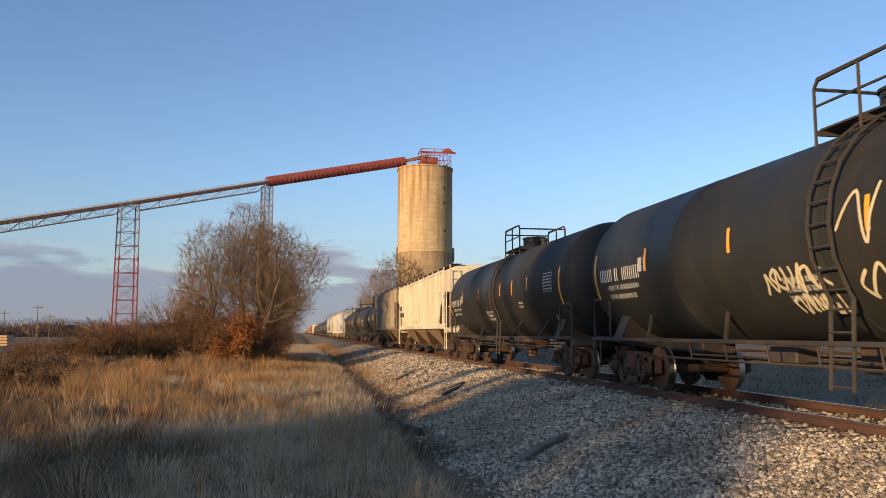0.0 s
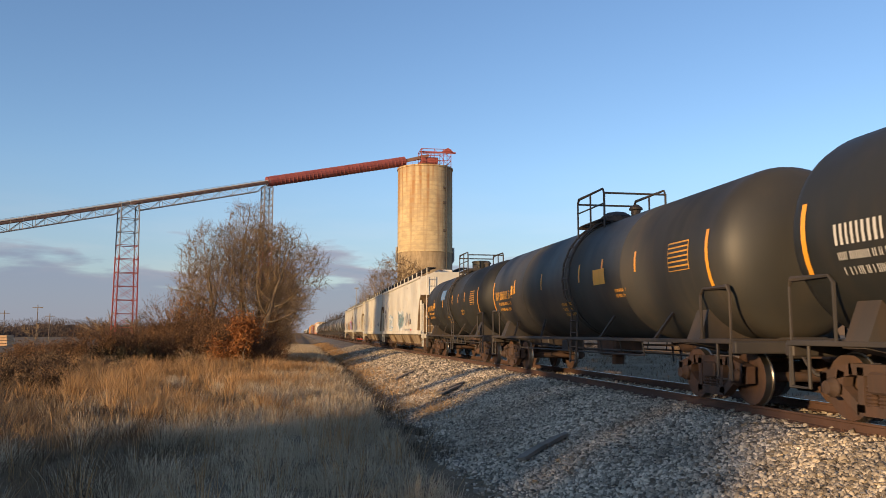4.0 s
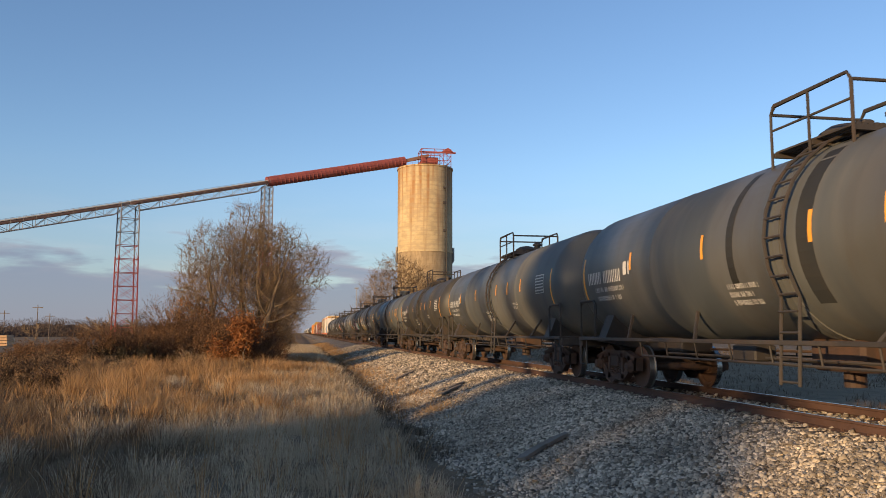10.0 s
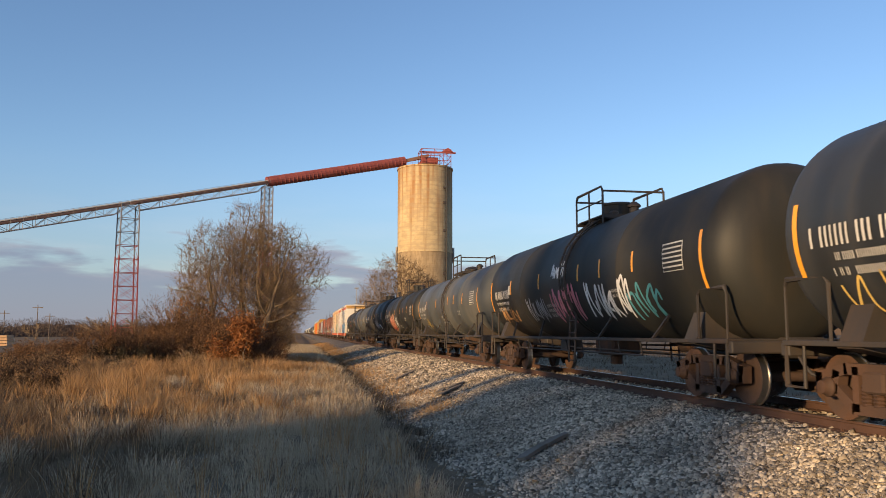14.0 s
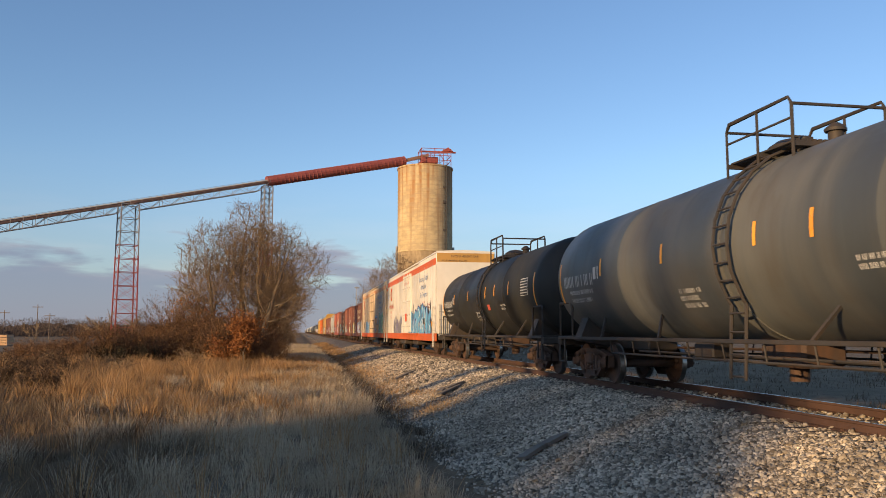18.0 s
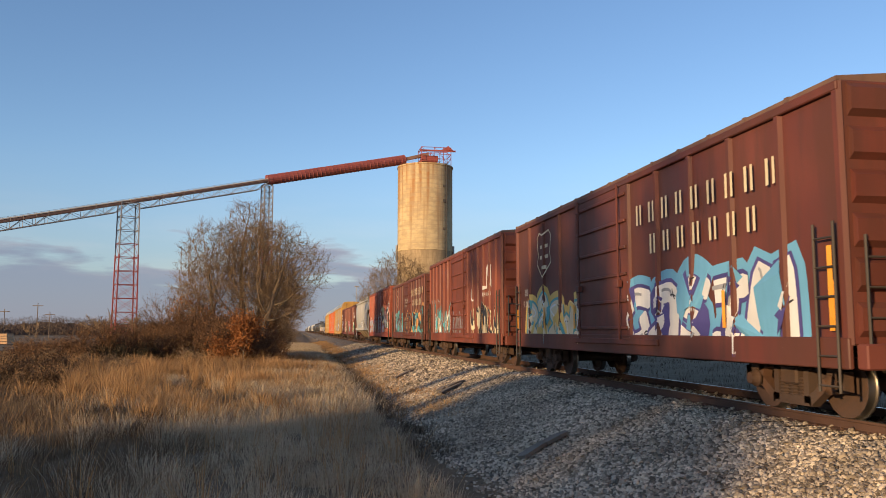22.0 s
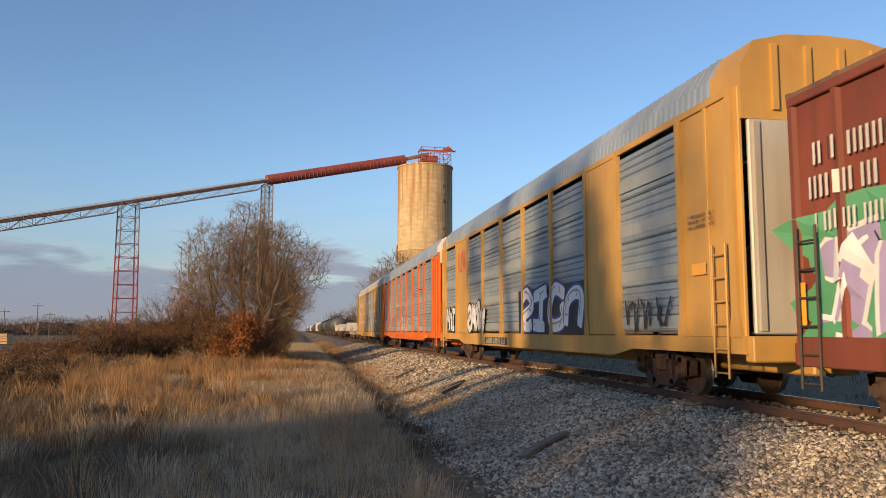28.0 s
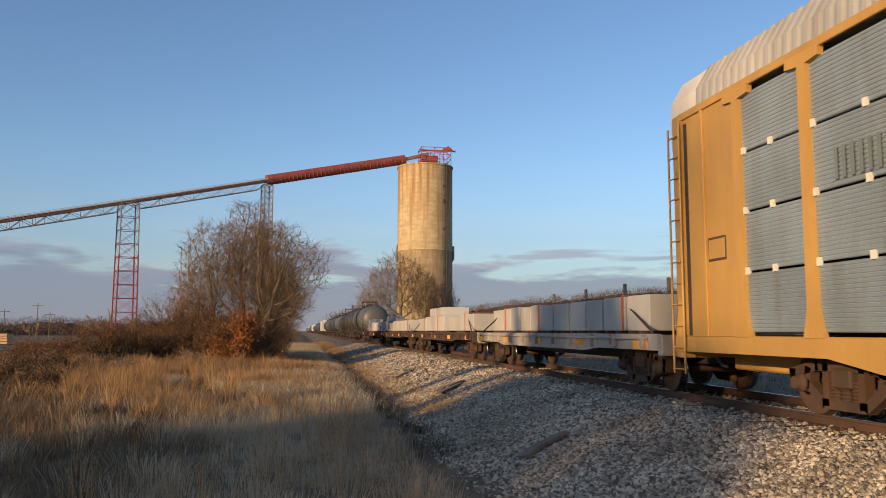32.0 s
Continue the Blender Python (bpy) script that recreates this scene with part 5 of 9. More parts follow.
def ladder(car, x, y, z0, z1, mat, width=0.42, step=0.38, axis="y", standoff=0.0):
    p = (lambda a, z: (x, y + a, z)) if axis == "y" else (lambda a, z: (x + a, y, z))
    n = int((z1 - z0) / step)
    rungs = [z for z in (z0 + 0.08 + i * step for i in range(n + 1)) if z < z1]
    if axis == "y" and x < 0:            # the side that faces the camera: rungs of their own
        lad = part("ladder", Mesh().rod(p(-width / 2, z0), p(-width / 2, z1), 0.022, 5), mat, car)
        part("stile", Mesh().rod(p(width / 2, z0), p(width / 2, z1), 0.022, 5), mat, lad)
        key = (mat.name, width)
        if key not in RUNGS:
            RUNGS[key] = Mesh().rod((0, -width / 2, 0), (0, width / 2, 0), 0.016, 5).data("rung", mat)
        for z in rungs:
            part("rung", RUNGS[key], None, lad, at=pose(x, y, z))
        return lad
    m = Mesh()
    for a in (-width / 2, width / 2):
        m.rod(p(a, z0), p(a, z1), 0.022, 5)
    for z in rungs:
        m.rod(p(-width / 2, z), p(width / 2, z), 0.016, 5)
    return part("ladder", m, mat, car)


class Side:
    """The camera-side surface of a car: the x of its skin for a place (y, z)."""

    def __init__(self, fn):
        self.fn = fn

    def at(self, y, z, lift):
        x, nx, nz = self.fn(y, z)
        return (x + nx * lift, y, z + nz * lift)


def tank_side(r, zc):
    def fn(y, z):
        k = max(-0.98, min(0.98, (z - zc) / r))
        c = math.sqrt(1 - k * k)
        return (-r * c, -c, k)
    return Side(fn)


def flat_side(x, ribs=None, depth=0.0):
    def fn(y, z):
        o = 0.0
        if ribs:
            for a, b in ribs:
                if a <= y <= b:
                    o = depth
        return (x - o, -1.0, 0.0)
    return Side(fn)


def patch(m, side, y0, y1, z0, z1, lift=0.005, dy=0.25, dz=0.18):
    """A thin painted rectangle that follows the skin."""
    ny, nz = max(1, math.ceil(abs(y1 - y0) / dy)), max(1, math.ceil(abs(z1 - z0) / dz))
    vs = [side.at(y0 + (y1 - y0) * i / ny, z0 + (z1 - z0) * j / nz, lift) for i in range(ny + 1) for j in range(nz + 1)]
    fs = [(i * (nz + 1) + j, (i + 1) * (nz + 1) + j, (i + 1) * (nz + 1) + j + 1, i * (nz + 1) + j + 1) for i in range(ny) for j in range(nz)]
    return m.add(vs, fs)


def stencil(car, side, name, y, z, rows, mat, seed=0, gap=0.4, lift=0.006):
    """Rows of small upright bars that stand for painted marks. y: the end that is read first; rows: (length, height)."""
    rng = random.Random(seed)
    m = Mesh()
    for ln, h in rows:
        a = y
        w = h * 0.2
        while a > y - ln:
            ww = w * rng.uniform(0.7, 1.0)
            if rng.random() > 0.2:
                patch(m, side, a, a - ww, z - h, z, lift)
            a -= ww + max(0.012, h * 0.2)
        z -= h * (1 + gap)
    return tagged(part(name, m, mat, car), kind="stuff")


def name_bars(car, side, y, z, count, pitch, h, mat, lift=0.07):
    """A name in widely set letters, each as two plain bars."""
    m = Mesh()
    for i in range(count):
        a = y - i * pitch
        patch(m, side, a, a - 0.075, z - h, z, lift)
        patch(m, side, a - 0.17, a - 0.235, z - h, z, lift)
    return tagged(part("company_mark", m, mat, car), kind="stuff")


def stripe(car, side, y, z0, z1, w=0.1, mat=None):
    return part("reflector", patch(Mesh(), side, y - w / 2, y + w / 2, z0, z1, 0.007), mat or AMBER, car)


def smooth_line(pts, per=6):
    out = []
    p = [pts[0]] + list(pts) + [pts[-1]]
    for i in range(1, len(p) - 2):
        for k in range(per):
            t = k / per
            out.append(tuple(0.5 * (2 * p[i][a] + (p[i + 1][a] - p[i - 1][a]) * t + (2 * p[i - 1][a] - 5 * p[i][a] + 4 * p[i + 1][a] - p[i + 2][a]) * t * t
                                    + (3 * p[i][a] - p[i - 1][a] - 3 * p[i + 1][a] + p[i + 2][a]) * t ** 3) for a in (0, 1)))
    out.append(pts[-1])
    return out


def ribbon(m, side, line, w, lift, floor=-9.0):
    vs, fs = [], []
    for i, (y, z) in enumerate(line):
        a, b = line[max(0, i - 1)], line[min(len(line) - 1, i + 1)]
        dy, dz = b[0] - a[0], b[1] - a[1]
        ln = math.hypot(dy, dz) or 1
        k = w / 2 * (0.75 if i in (0, len(line) - 1) else 1.0)
        ny, nz = -dz / ln * k, dy / ln * k
        up = lift + 0.002 * i / len(line)
        vs += [side.at(y + ny, max(floor, z + nz), up), side.at(y - ny, max(floor, z - nz), up)]
        if i:
            fs.append((2 * i - 2, 2 * i, 2 * i + 1, 2 * i - 1))
    m.add(vs, fs)


def blob(m, side, y0, y1, z0, z1, lift, rng, wave=0.12):
    """A sprayed field with an uneven rim."""
    n = 48
    cy, cz = (y0 + y1) / 2, (z0 + z1) / 2
    h, v = abs(y1 - y0) / 2, abs(z1 - z0) / 2
    ph = [rng.uniform(0, 6.28) for _ in range(3)]
    rings = []
    for k in (0.001, 0.33, 0.66, 1.0):
        ring = []
        for i in range(n):
            a = 2 * math.pi * i / n
            c, s = math.cos(a), math.sin(a)
            sq = 1 / max(abs(c) ** 4 + abs(s) ** 4, 0.01) ** 0.25
            wv = 1 + wave * (math.sin(5 * a + ph[0]) * 0.5 + math.sin(9 * a + ph[1]) * 0.4 + math.sin(15 * a + ph[2]) * 0.3) * (k > 0.9)
            ring.append(side.at(cy + c * sq * h * k * wv, cz + s * sq * v * k * wv, lift))
        rings.append(ring)
    m.loft(rings, caps=False)


def flourish(rng):
    """A looping stroke that fills a unit cell and spells nothing."""
    k = rng.randrange(4, 7)
    up = rng.random() < 0.5
    pts = []
    for i in range(k):
        u = 0.08 + 0.84 * i / (k - 1) + rng.uniform(-0.2, 0.2)
        w = rng.uniform(0.72, 1.0) if up else rng.uniform(0.0, 0.28)
        pts.append((u, w))
        if rng.random() < 0.45:
            pts.append((u + rng.uniform(-0.25, 0.25), rng.uniform(0.35, 0.65)))
        up = not up
    return pts


def graffiti(car, side, y, z, length, height, n, fill, edge, seed, label, field=None, weight=0.2, outline=0.34, lean=0.1):
    """Sprayed lettering with no words in it. y: the end that is read first, z: its foot."""
    rng = random.Random(seed)
    cell = length / n
    if fill and weight >= 0.2:
        bubbles(car, side, y, z, cell, height, n, fill, edge, rng, label, field)
        return
    if field:
        m = Mesh()
        blob(m, side, y + 0.15, y - length - 0.15, z - 0.05, z + height * 1.02, 0.004, rng, 0.2)
        part("graffiti_field", m, SPRAY[field], car)
    for i in range(n):
        pts = flourish(rng)
        jit = lambda v: v + rng.uniform(-0.07, 0.07)
        line = []
        hgt = height * rng.uniform(0.85, 1.08)
        for u, w in pts:
            u, w = jit(u), jit(w)
            line.append((y - (i + 0.02 + u * 0.98) * cell - lean * w * cell, z + max(0.02, w) * hgt))
        line = smooth_line(line, 7)
        back, front = Mesh(), Mesh()
        ribbon(back, side, line, weight * min(cell, height) + 0.13 if fill else outline * min(cell, height) * 0.5, 0.008 + 0.0008 * (i % 3), z - 0.06)
        g = part("graffiti", back, SPRAY[edge], car, label)
        if fill:
            ribbon(front, side, line, weight * min(cell, height), 0.013 + 0.0008 * (i % 3), z - 0.02)
            part("graffiti_fill", front, SPRAY[fill], g)


STROKES = [[(0.1, 0.0), (0.08, 0.7), (0.45, 1.0), (0.85, 0.75), (0.9, 0.0)], [(0.95, 0.8), (0.45, 1.0), (0.1, 0.66), (0.8, 0.36), (0.5, 0.0), (0.0, 0.14)],
           [(0.15, 1.0), (0.1, 0.2), (0.5, 0.0), (0.9, 0.3), (0.95, 1.0)], [(0.75, 0.42), (0.9, 0.85), (0.4, 1.0), (0.08, 0.5), (0.4, 0.0), (1.0, 0.12)],
           [(0.0, 0.0), (0.12, 1.0), (0.5, 0.45), (0.88, 1.0), (1.0, 0.0)], [(0.1, 1.0), (0.9, 0.95), (0.5, 0.9), (0.42, 0.1), (0.1, 0.02), (0.95, 0.06)],
           [(0.05, 0.95), (0.3, 0.05), (0.52, 0.7), (0.75, 0.0), (1.0, 1.0)], [(0.1, 0.0), (0.15, 0.95), (0.85, 0.8), (0.35, 0.48), (0.95, 0.0)]]


GLINT = {"white": "grey", "cream": "white", "grey": "white", "black": "grey", "orange": "yellow", "green": "cream", "teal": "sky", "sky": "white", "lilac": "white", "pink": "white", "red": "orange", "yellow": "cream", "navy": "lilac", "sage": "cream", "salmon": "cream", "slate": "white"}


def bubbles(car, side, y, z, cell, height, n, fill, edge, rng, label, field=None):
    """Fat overlapping strokes like thrown-up graffiti: a sprayed halo, a dark rim, the fill, shade and glints; they spell nothing."""
    last, lines = -1, []
    for i in range(n):
        j = rng.choice([q for q in range(len(STROKES)) if q != last])
        last = j
        flip, turn = rng.random() < 0.5, rng.random() < 0.5
        hgt = height * rng.uniform(0.84, 1.1)
        pts = []
        for u, w in STROKES[j]:
            u, w = (1 - u if flip else u) + rng.uniform(-0.08, 0.08), (1 - w if turn else w) + rng.uniform(-0.06, 0.06)
            pts.append((y - (i + 0.5 + (u - 0.5) * 0.95) * cell - 0.12 * w * cell, z + 0.1 * height + max(0.0, w) * (hgt - 0.16 * height)))
        lines.append(smooth_line(pts, 6))
    k = min(0.36 * cell, 0.30 * height)
    if field:
        m = Mesh()
        for i, line in enumerate(lines):
            ribbon(m, side, line, k + 0.5, 0.002 + 0.0004 * (i % 3), z - 0.12)
        tagged(part("graffiti_field", m, SPRAY[field], car), kind="stuff")
    for i, line in enumerate(lines):
        up = 0.007 + 0.006 * (i % 2)
        m = Mesh()
        ribbon(m, side, line, k + 0.15, up, z - 0.05)
        g = part("graffiti", m, SPRAY[edge], car, label)
        m = Mesh()
        ribbon(m, side, line, k, up + 0.0026, z - 0.01)
        part("graffiti_fill", m, SPRAY[fill], g)
        m = Mesh()
        a, b = sorted((rng.randrange(2, len(line) // 2), rng.randrange(len(line) // 2 + 3, len(line) - 1)))
        ribbon(m, side, [(p + 0.22 * k, q + 0.16 * k) for p, q in line[a:b]], k * 0.16, up + 0.0046, z + 0.02)
        part("graffiti_glint", m, SPRAY[GLINT[fill]], g)
        m = Mesh()
        for q in range(3):
            c = line[rng.randrange(3, len(line) - 3)]
            t = rng.uniform(0, 3.14)
            ribbon(m, side, [(c[0] - 0.3 * k * math.cos(t), c[1] - 0.3 * k * math.sin(t)), c, (c[0] + 0.3 * k * math.cos(t + 0.4), c[1] + 0.3 * k * math.sin(t + 0.4))], 0.035, up + 0.0046, z)
        tagged(part("graffiti_shade", m, SPRAY["black" if fill != "black" else edge], g), kind="stuff")


def scrawl(car, side, y, z, length, height, mat, seed, width=0.045, n=5):
    graffiti(car, side, y, z, length, height, n, None, mat, seed, "thin sprayed scrawl", outline=width / min(length / n, height) / 0.5)


def lettering(car, side, words, y, z, size, mat, name="lettering", tilt=0.0, lift=0.008, shear=0.0):
    """Words in the built-in font on the camera side. y: the end that is read first; z: the foot of the line."""
    cu = bpy.data.curves.new(name, "FONT")
    cu.body, cu.size, cu.shear = words, size, shear
    cu.resolution_u = 2
    ob = bpy.data.objects.new(name, cu)
    scene.collection.objects.link(ob)
    bpy.context.view_layer.update()
    me = bpy.data.meshes.new_from_object(ob.evaluated_get(bpy.context.evaluated_depsgraph_get()))
    bpy.data.objects.remove(ob)
    for v in me.vertices:
        v.co = side.at(y - v.co.x, z + v.co.y, lift)
    me.materials.clear()
    me.materials.append(mat)
    ob = new(name, me)
    ob.parent = car
    return ob


def new_car(kind, label, k):
    """A top-level car between coupler lines k-1 and k."""
    car = tagged(new(kind), label, "freight car", "cars of the freight train")
    y0, y1 = COUPLE[k - 1], COUPLE[k]
    car.location = (TRACK, (y0 + y1) / 2, 0)
    CARS.append((car, (y0 + y1) / 2))
    return car, y1 - y0


# coupler lines along the train at the start of the clip
COUPLE = [0.7, 18.6, 36.5, 55.2, 72.4, 90.2, 107.8, 122.8, 144.4, 164.9, 182.0, 200.0, 217.5, 235.2, 252.5, 270.1, 288.3, 305.9, 323.8, 341.6,
          359.5, 377.5, 395.0, 418.4, 443.5, 460.7, 477.7, 494.7, 514.4, 532.5, 549.3, 565.2, 592.3, 619.6, 647.4, 664.3, 683.1, 701.9, 720.7]
while len(COUPLE) < 80:
    COUPLE.append(COUPLE[-1] + 17.9)


# ---- tank cars ----
RUNG = Mesh().rod((0, -0.22, 0), (0, 0.22, 0), 0.018, 5).data("rung", DARKSTEEL)


def tank_car(k, label, mat, ink, seed, dome=0, marks=True, centre=2.1, r=1.5, zc=2.55):
    car, length = new_car("tank_car", label, k)
    rng = random.Random(seed)
    h = length / 2 - 1.2
    prof = []
    for i in range(9):
        a = math.pi / 2 * i / 8
        prof.append((-h - 0.72 * math.cos(a), max(0.02, r * math.sin(a))))
    seams = [-h * 0.5, -h * 0.02, h * 0.5]
    for s in seams:
        prof += [(s - 0.03, r), (s - 0.02, r + 0.006), (s + 0.02, r + 0.006), (s + 0.03, r)]
    for i in range(9):
        a = math.pi / 2 * (1 - i / 8)
        prof.append((h + 0.72 * math.cos(a), max(0.02, r * math.sin(a))))
    part("tank", Mesh().lathe_y(prof, 0, zc, 56), mat, car, "", True)
    part("shell_band", Mesh().lathe_y([(-0.52, r + 0.002), (-0.52, r + 0.02), (-0.38, r + 0.02), (-0.38, r + 0.002)], 0, zc, 56), mat, car, smooth=True)
    # top platform with railing, and the manway
    p = Mesh()
    for i in range(7):
        for s in (-1, 1):
            p.box(s * 0.44 - 0.03 + (i - 3) * 0.06 * s * 1.6, s * 0.44 + 0.03 + (i - 3) * 0.06 * s * 1.6, -1.3, 0.6, 4.06, 4.09)
    for y in (-1.3, -0.4, 0.54):
        p.box(-0.8, 0.8, y, y + 0.06, 3.98, 4.06)
    tagged(part("platform", p, DARKSTEEL, car, "steel grating platform"), kind="stuff")
    rz = 4.8 + rng.uniform(-0.05, 0.08)
    for x in (-0.82, 0.82):
        part("railing", Mesh().pipe([(x, -1.3, 3.75), (x, -1.3, rz - 0.12), (x, -1.22, rz), (x, 0.5, rz), (x, 0.6, rz - 0.12), (x, 0.6, 3.75)], 0.026), DARKSTEEL, car)
        part("mid_rail", Mesh().rod((x, -1.3, 4.42), (x, 0.6, 4.42), 0.02, 6), DARKSTEEL, car)
        part("rail_post", Mesh().rod((x, -0.35, 3.75), (x, -0.35, rz), 0.024, 6), DARKSTEEL, car)
    for y, z in ((-1.3, rz - 0.12), (0.6, rz - 0.12)):
        part("cross_rail", Mesh().rod((-0.82, y, z), (0.82, y, z), 0.026, 6), DARKSTEEL, car)
    if dome == 0:
        part("manway", Mesh().lathe_z([(3.95, 0.40), (4.42, 0.40), (4.43, 0.43), (4.47, 0.43), (4.50, 0.36)], 0, -0.35, 24), mat, car, "", True)
    else:
        part("manway", Mesh().lathe_z([(3.95, 0.34), (4.18, 0.34), (4.19, 0.40), (4.26, 0.40), (4.36, 0.25), (4.40, 0.05)], 0, -0.1, 24), DARKSTEEL, car, "", True)
    part("valve", Mesh().lathe_z([(3.98, 0.12), (4.3, 0.12), (4.31, 0.17), (4.36, 0.17), (4.45, 0.06)], 0.15, -1.0, 12).box(-0.5, -0.3, -1.1, -0.9, 3.9, 4.2, 0.03), DARKSTEEL, car, smooth=True)
    for ob in car.children:              # a fatter shell lifts what stands on it
        if ob.name.split(".")[0] in ("platform", "railing", "mid_rail", "rail_post", "cross_rail", "manway", "valve"):
            ob.location.z += zc + r - 4.05
    # ladders, walk rail and underframe
    for s in (-1, 1):
        arc = [radians(v) for v in (-32, -15, 0, 15, 30, 45, 60, 74)]
        stile = [Mesh().pipe([(s * 1.42, y, 0.45), (s * 1.36, y, zc - 0.95)] + [(s * (r + 0.10) * math.cos(a), y, zc + (r + 0.10) * math.sin(a)) for a in arc], 0.027, 6) for y in (-0.72, -0.28)]
        lad = part("ladder", stile[0], DARKSTEEL, car)
        part("stile", stile[1], DARKSTEEL, lad)
        if s > 0:
            continue
        for i in range(11):
            a = radians(-30 + i * 10.2)
            part("rung", RUNG, None, lad, at=pose(s * (r + 0.10) * math.cos(a), -0.5, zc + (r + 0.10) * math.sin(a)))
        for z in (0.5, 0.85, 1.2, 1.5):
            part("rung", RUNG, None, lad, at=pose(s * 1.40, -0.5, z))
    for s in (-1, 1):
        part("walk_rail", Mesh().box(s * 1.42 - 0.035, s * 1.42 + 0.035, -length / 2 + 0.75, length / 2 - 0.75, 1.02, 1.09, 0.008), DARKSTEEL, car)
        lower = Mesh().rod((s * 1.35, -length / 2 + 4.2, 0.74), (s * 1.35, length / 2 - 4.2, 0.74), 0.022, 5)
        n = 9
        for i in range(n):
            y = -length / 2 + 4.2 + (length - 8.4) * i / (n - 1)
            lower.rod((s * 1.35, y, 0.74), (s * 1.40, y, 1.04), 0.018, 5)
        part("lower_grab_rail", lower, DARKSTEEL, car)
        for e in (-1, 1):
            ye = e * (length / 2 - 0.8)
            part("end_handrail", Mesh().pipe([(s * 1.40, ye - e * 0.95, 1.05), (s * 1.40, ye - e * 0.95, 1.85), (s * 1.40, ye - e * 0.85, 1.95), (s * 1.40, ye - e * 0.05, 1.95), (s * 1.40, ye, 1.85), (s * 1.40, ye, 1.05)], 0.024), DARKSTEEL, car)
            part("step", Mesh().pipe([(s * 1.42, ye, 1.05), (s * 1.42, ye, 0.45), (s * 1.42, ye - e * 0.4, 0.45), (s * 1.42, ye - e * 0.4, 1.05)], 0.024), DARKSTEEL, car)
            for q in (0.30, 0.62):
                yb = e * h * q if q < 0.5 else e * h * 0.68
                part("saddle_brace", Mesh().rod((s * 1.40, yb, 1.06), (s * 1.12, yb + e * 0.35, 1.62), 0.035, 4), DARKSTEEL, car)
    for e in (-1, 1):
        ye = e * (length / 2 - 0.75)
        under = Mesh().box(-0.36, 0.36, min(ye, ye - e * 3.2), max(ye, ye - e * 3.2), 0.78, 1.12, 0.03)
        under.box(-1.42, 1.42, ye - 0.10, ye + 0.10, 0.86, 1.06, 0.02)
        yb = e * (length / 2 - centre)
        under.loft([[(x, yb + q, z) for x, z in ((-1.42, 1.0), (-1.1, 1.75), (-0.5, 1.2), (0.5, 1.2), (1.1, 1.75), (1.42, 1.0), (0.6, 0.84), (-0.6, 0.84))] for q in (-0.22, 0.22)])
        part("bolster", under, DARKSTEEL, car)
        part("end_platform", Mesh().box(-1.4, 1.4, min(ye, ye - e * 0.9), max(ye, ye - e * 0.9), 1.06, 1.10, 0.01), DARKSTEEL, car)
    low = Mesh().box(-0.4, 0.4, -0.7, 0.5, 0.62, 1.12, 0.06).lathe_z([(0.38, 0.16), (0.62, 0.16), (0.64, 0.3), (1.1, 0.34)], 0, 0, 14)
    part("bottom_outlet", low, RUSTY, car)
    part("brake_cylinder", Mesh().lathe_y([(-3.3, 0.02), (-3.28, 0.16), (-2.7, 0.18), (-2.68, 0.05), (-2.0, 0.04)], 0.55, 0.92, 12).rod((0.5, -2.2, 0.9), (0.3, 5.0, 0.85), 0.025, 5), RUSTY, car, smooth=True)
    part("brake_rigging", Mesh().box(-0.9, -0.5, 1.2, 1.9, 0.72, 1.0, 0.03).rod((-0.7, -4.5, 0.78), (-0.7, 4.8, 0.78), 0.025, 5).rod((0.2, -5, 0.7), (0.2, 5, 0.7), 0.02, 5), DARKSTEEL, car)
    running_gear(car, length, centre)
    side = tank_side(r, zc)
    for i, f in enumerate((-0.985, -0.60, -0.36, -0.17, 0.24, 0.63, 0.985)):
        y = f * h
        if abs(f) > 0.9:
            stripe(car, side, y, 1.95, 2.95, 0.10)
        else:
            stripe(car, side, y + rng.uniform(-0.15, 0.15), 2.45 + rng.uniform(-0.05, 0.05), 2.86, 0.09)
    if marks:
        far = h
        stencil(car, side, "reporting_mark", far - 0.42, 2.58, [(2.0, 0.27)], ink, seed)
        stencil(car, side, "weight_mark", far - 0.75, 2.22, [(1.6, 0.10), (1.35, 0.10)], ink, seed + 1, 0.9)
        stencil(car, side, "test_mark", 0.9 + rng.uniform(-0.6, 0.6), 1.98, [(0.9, 0.08), (0.7, 0.08), (0.8, 0.08)], ink, seed + 2, 0.6)
        stencil(car, side, "shop_mark", -h * 0.44, 2.15, [(0.6, 0.07), (0.5, 0.07)], ink, seed + 3, 0.6)
        pl = part("data_panel", patch(Mesh(), side, -h + 1.55, -h + 0.75, 2.32, 2.85, 0.006), ink, car, "painted table of small marks")
        for i in range(6):
            part("table_row", patch(Mesh(), side, -h + 1.53, -h + 0.77, 2.335 + i * 0.086, 2.39 + i * 0.086, 0.010), mat, pl)
        part("mark_box", patch(patch(Mesh(), side, far - 2.45, far - 2.62, 2.42, 2.70, 0.006), side, far - 2.70, far - 2.76, 2.42, 2.70, 0.006), ink, car)
    return car, side, h


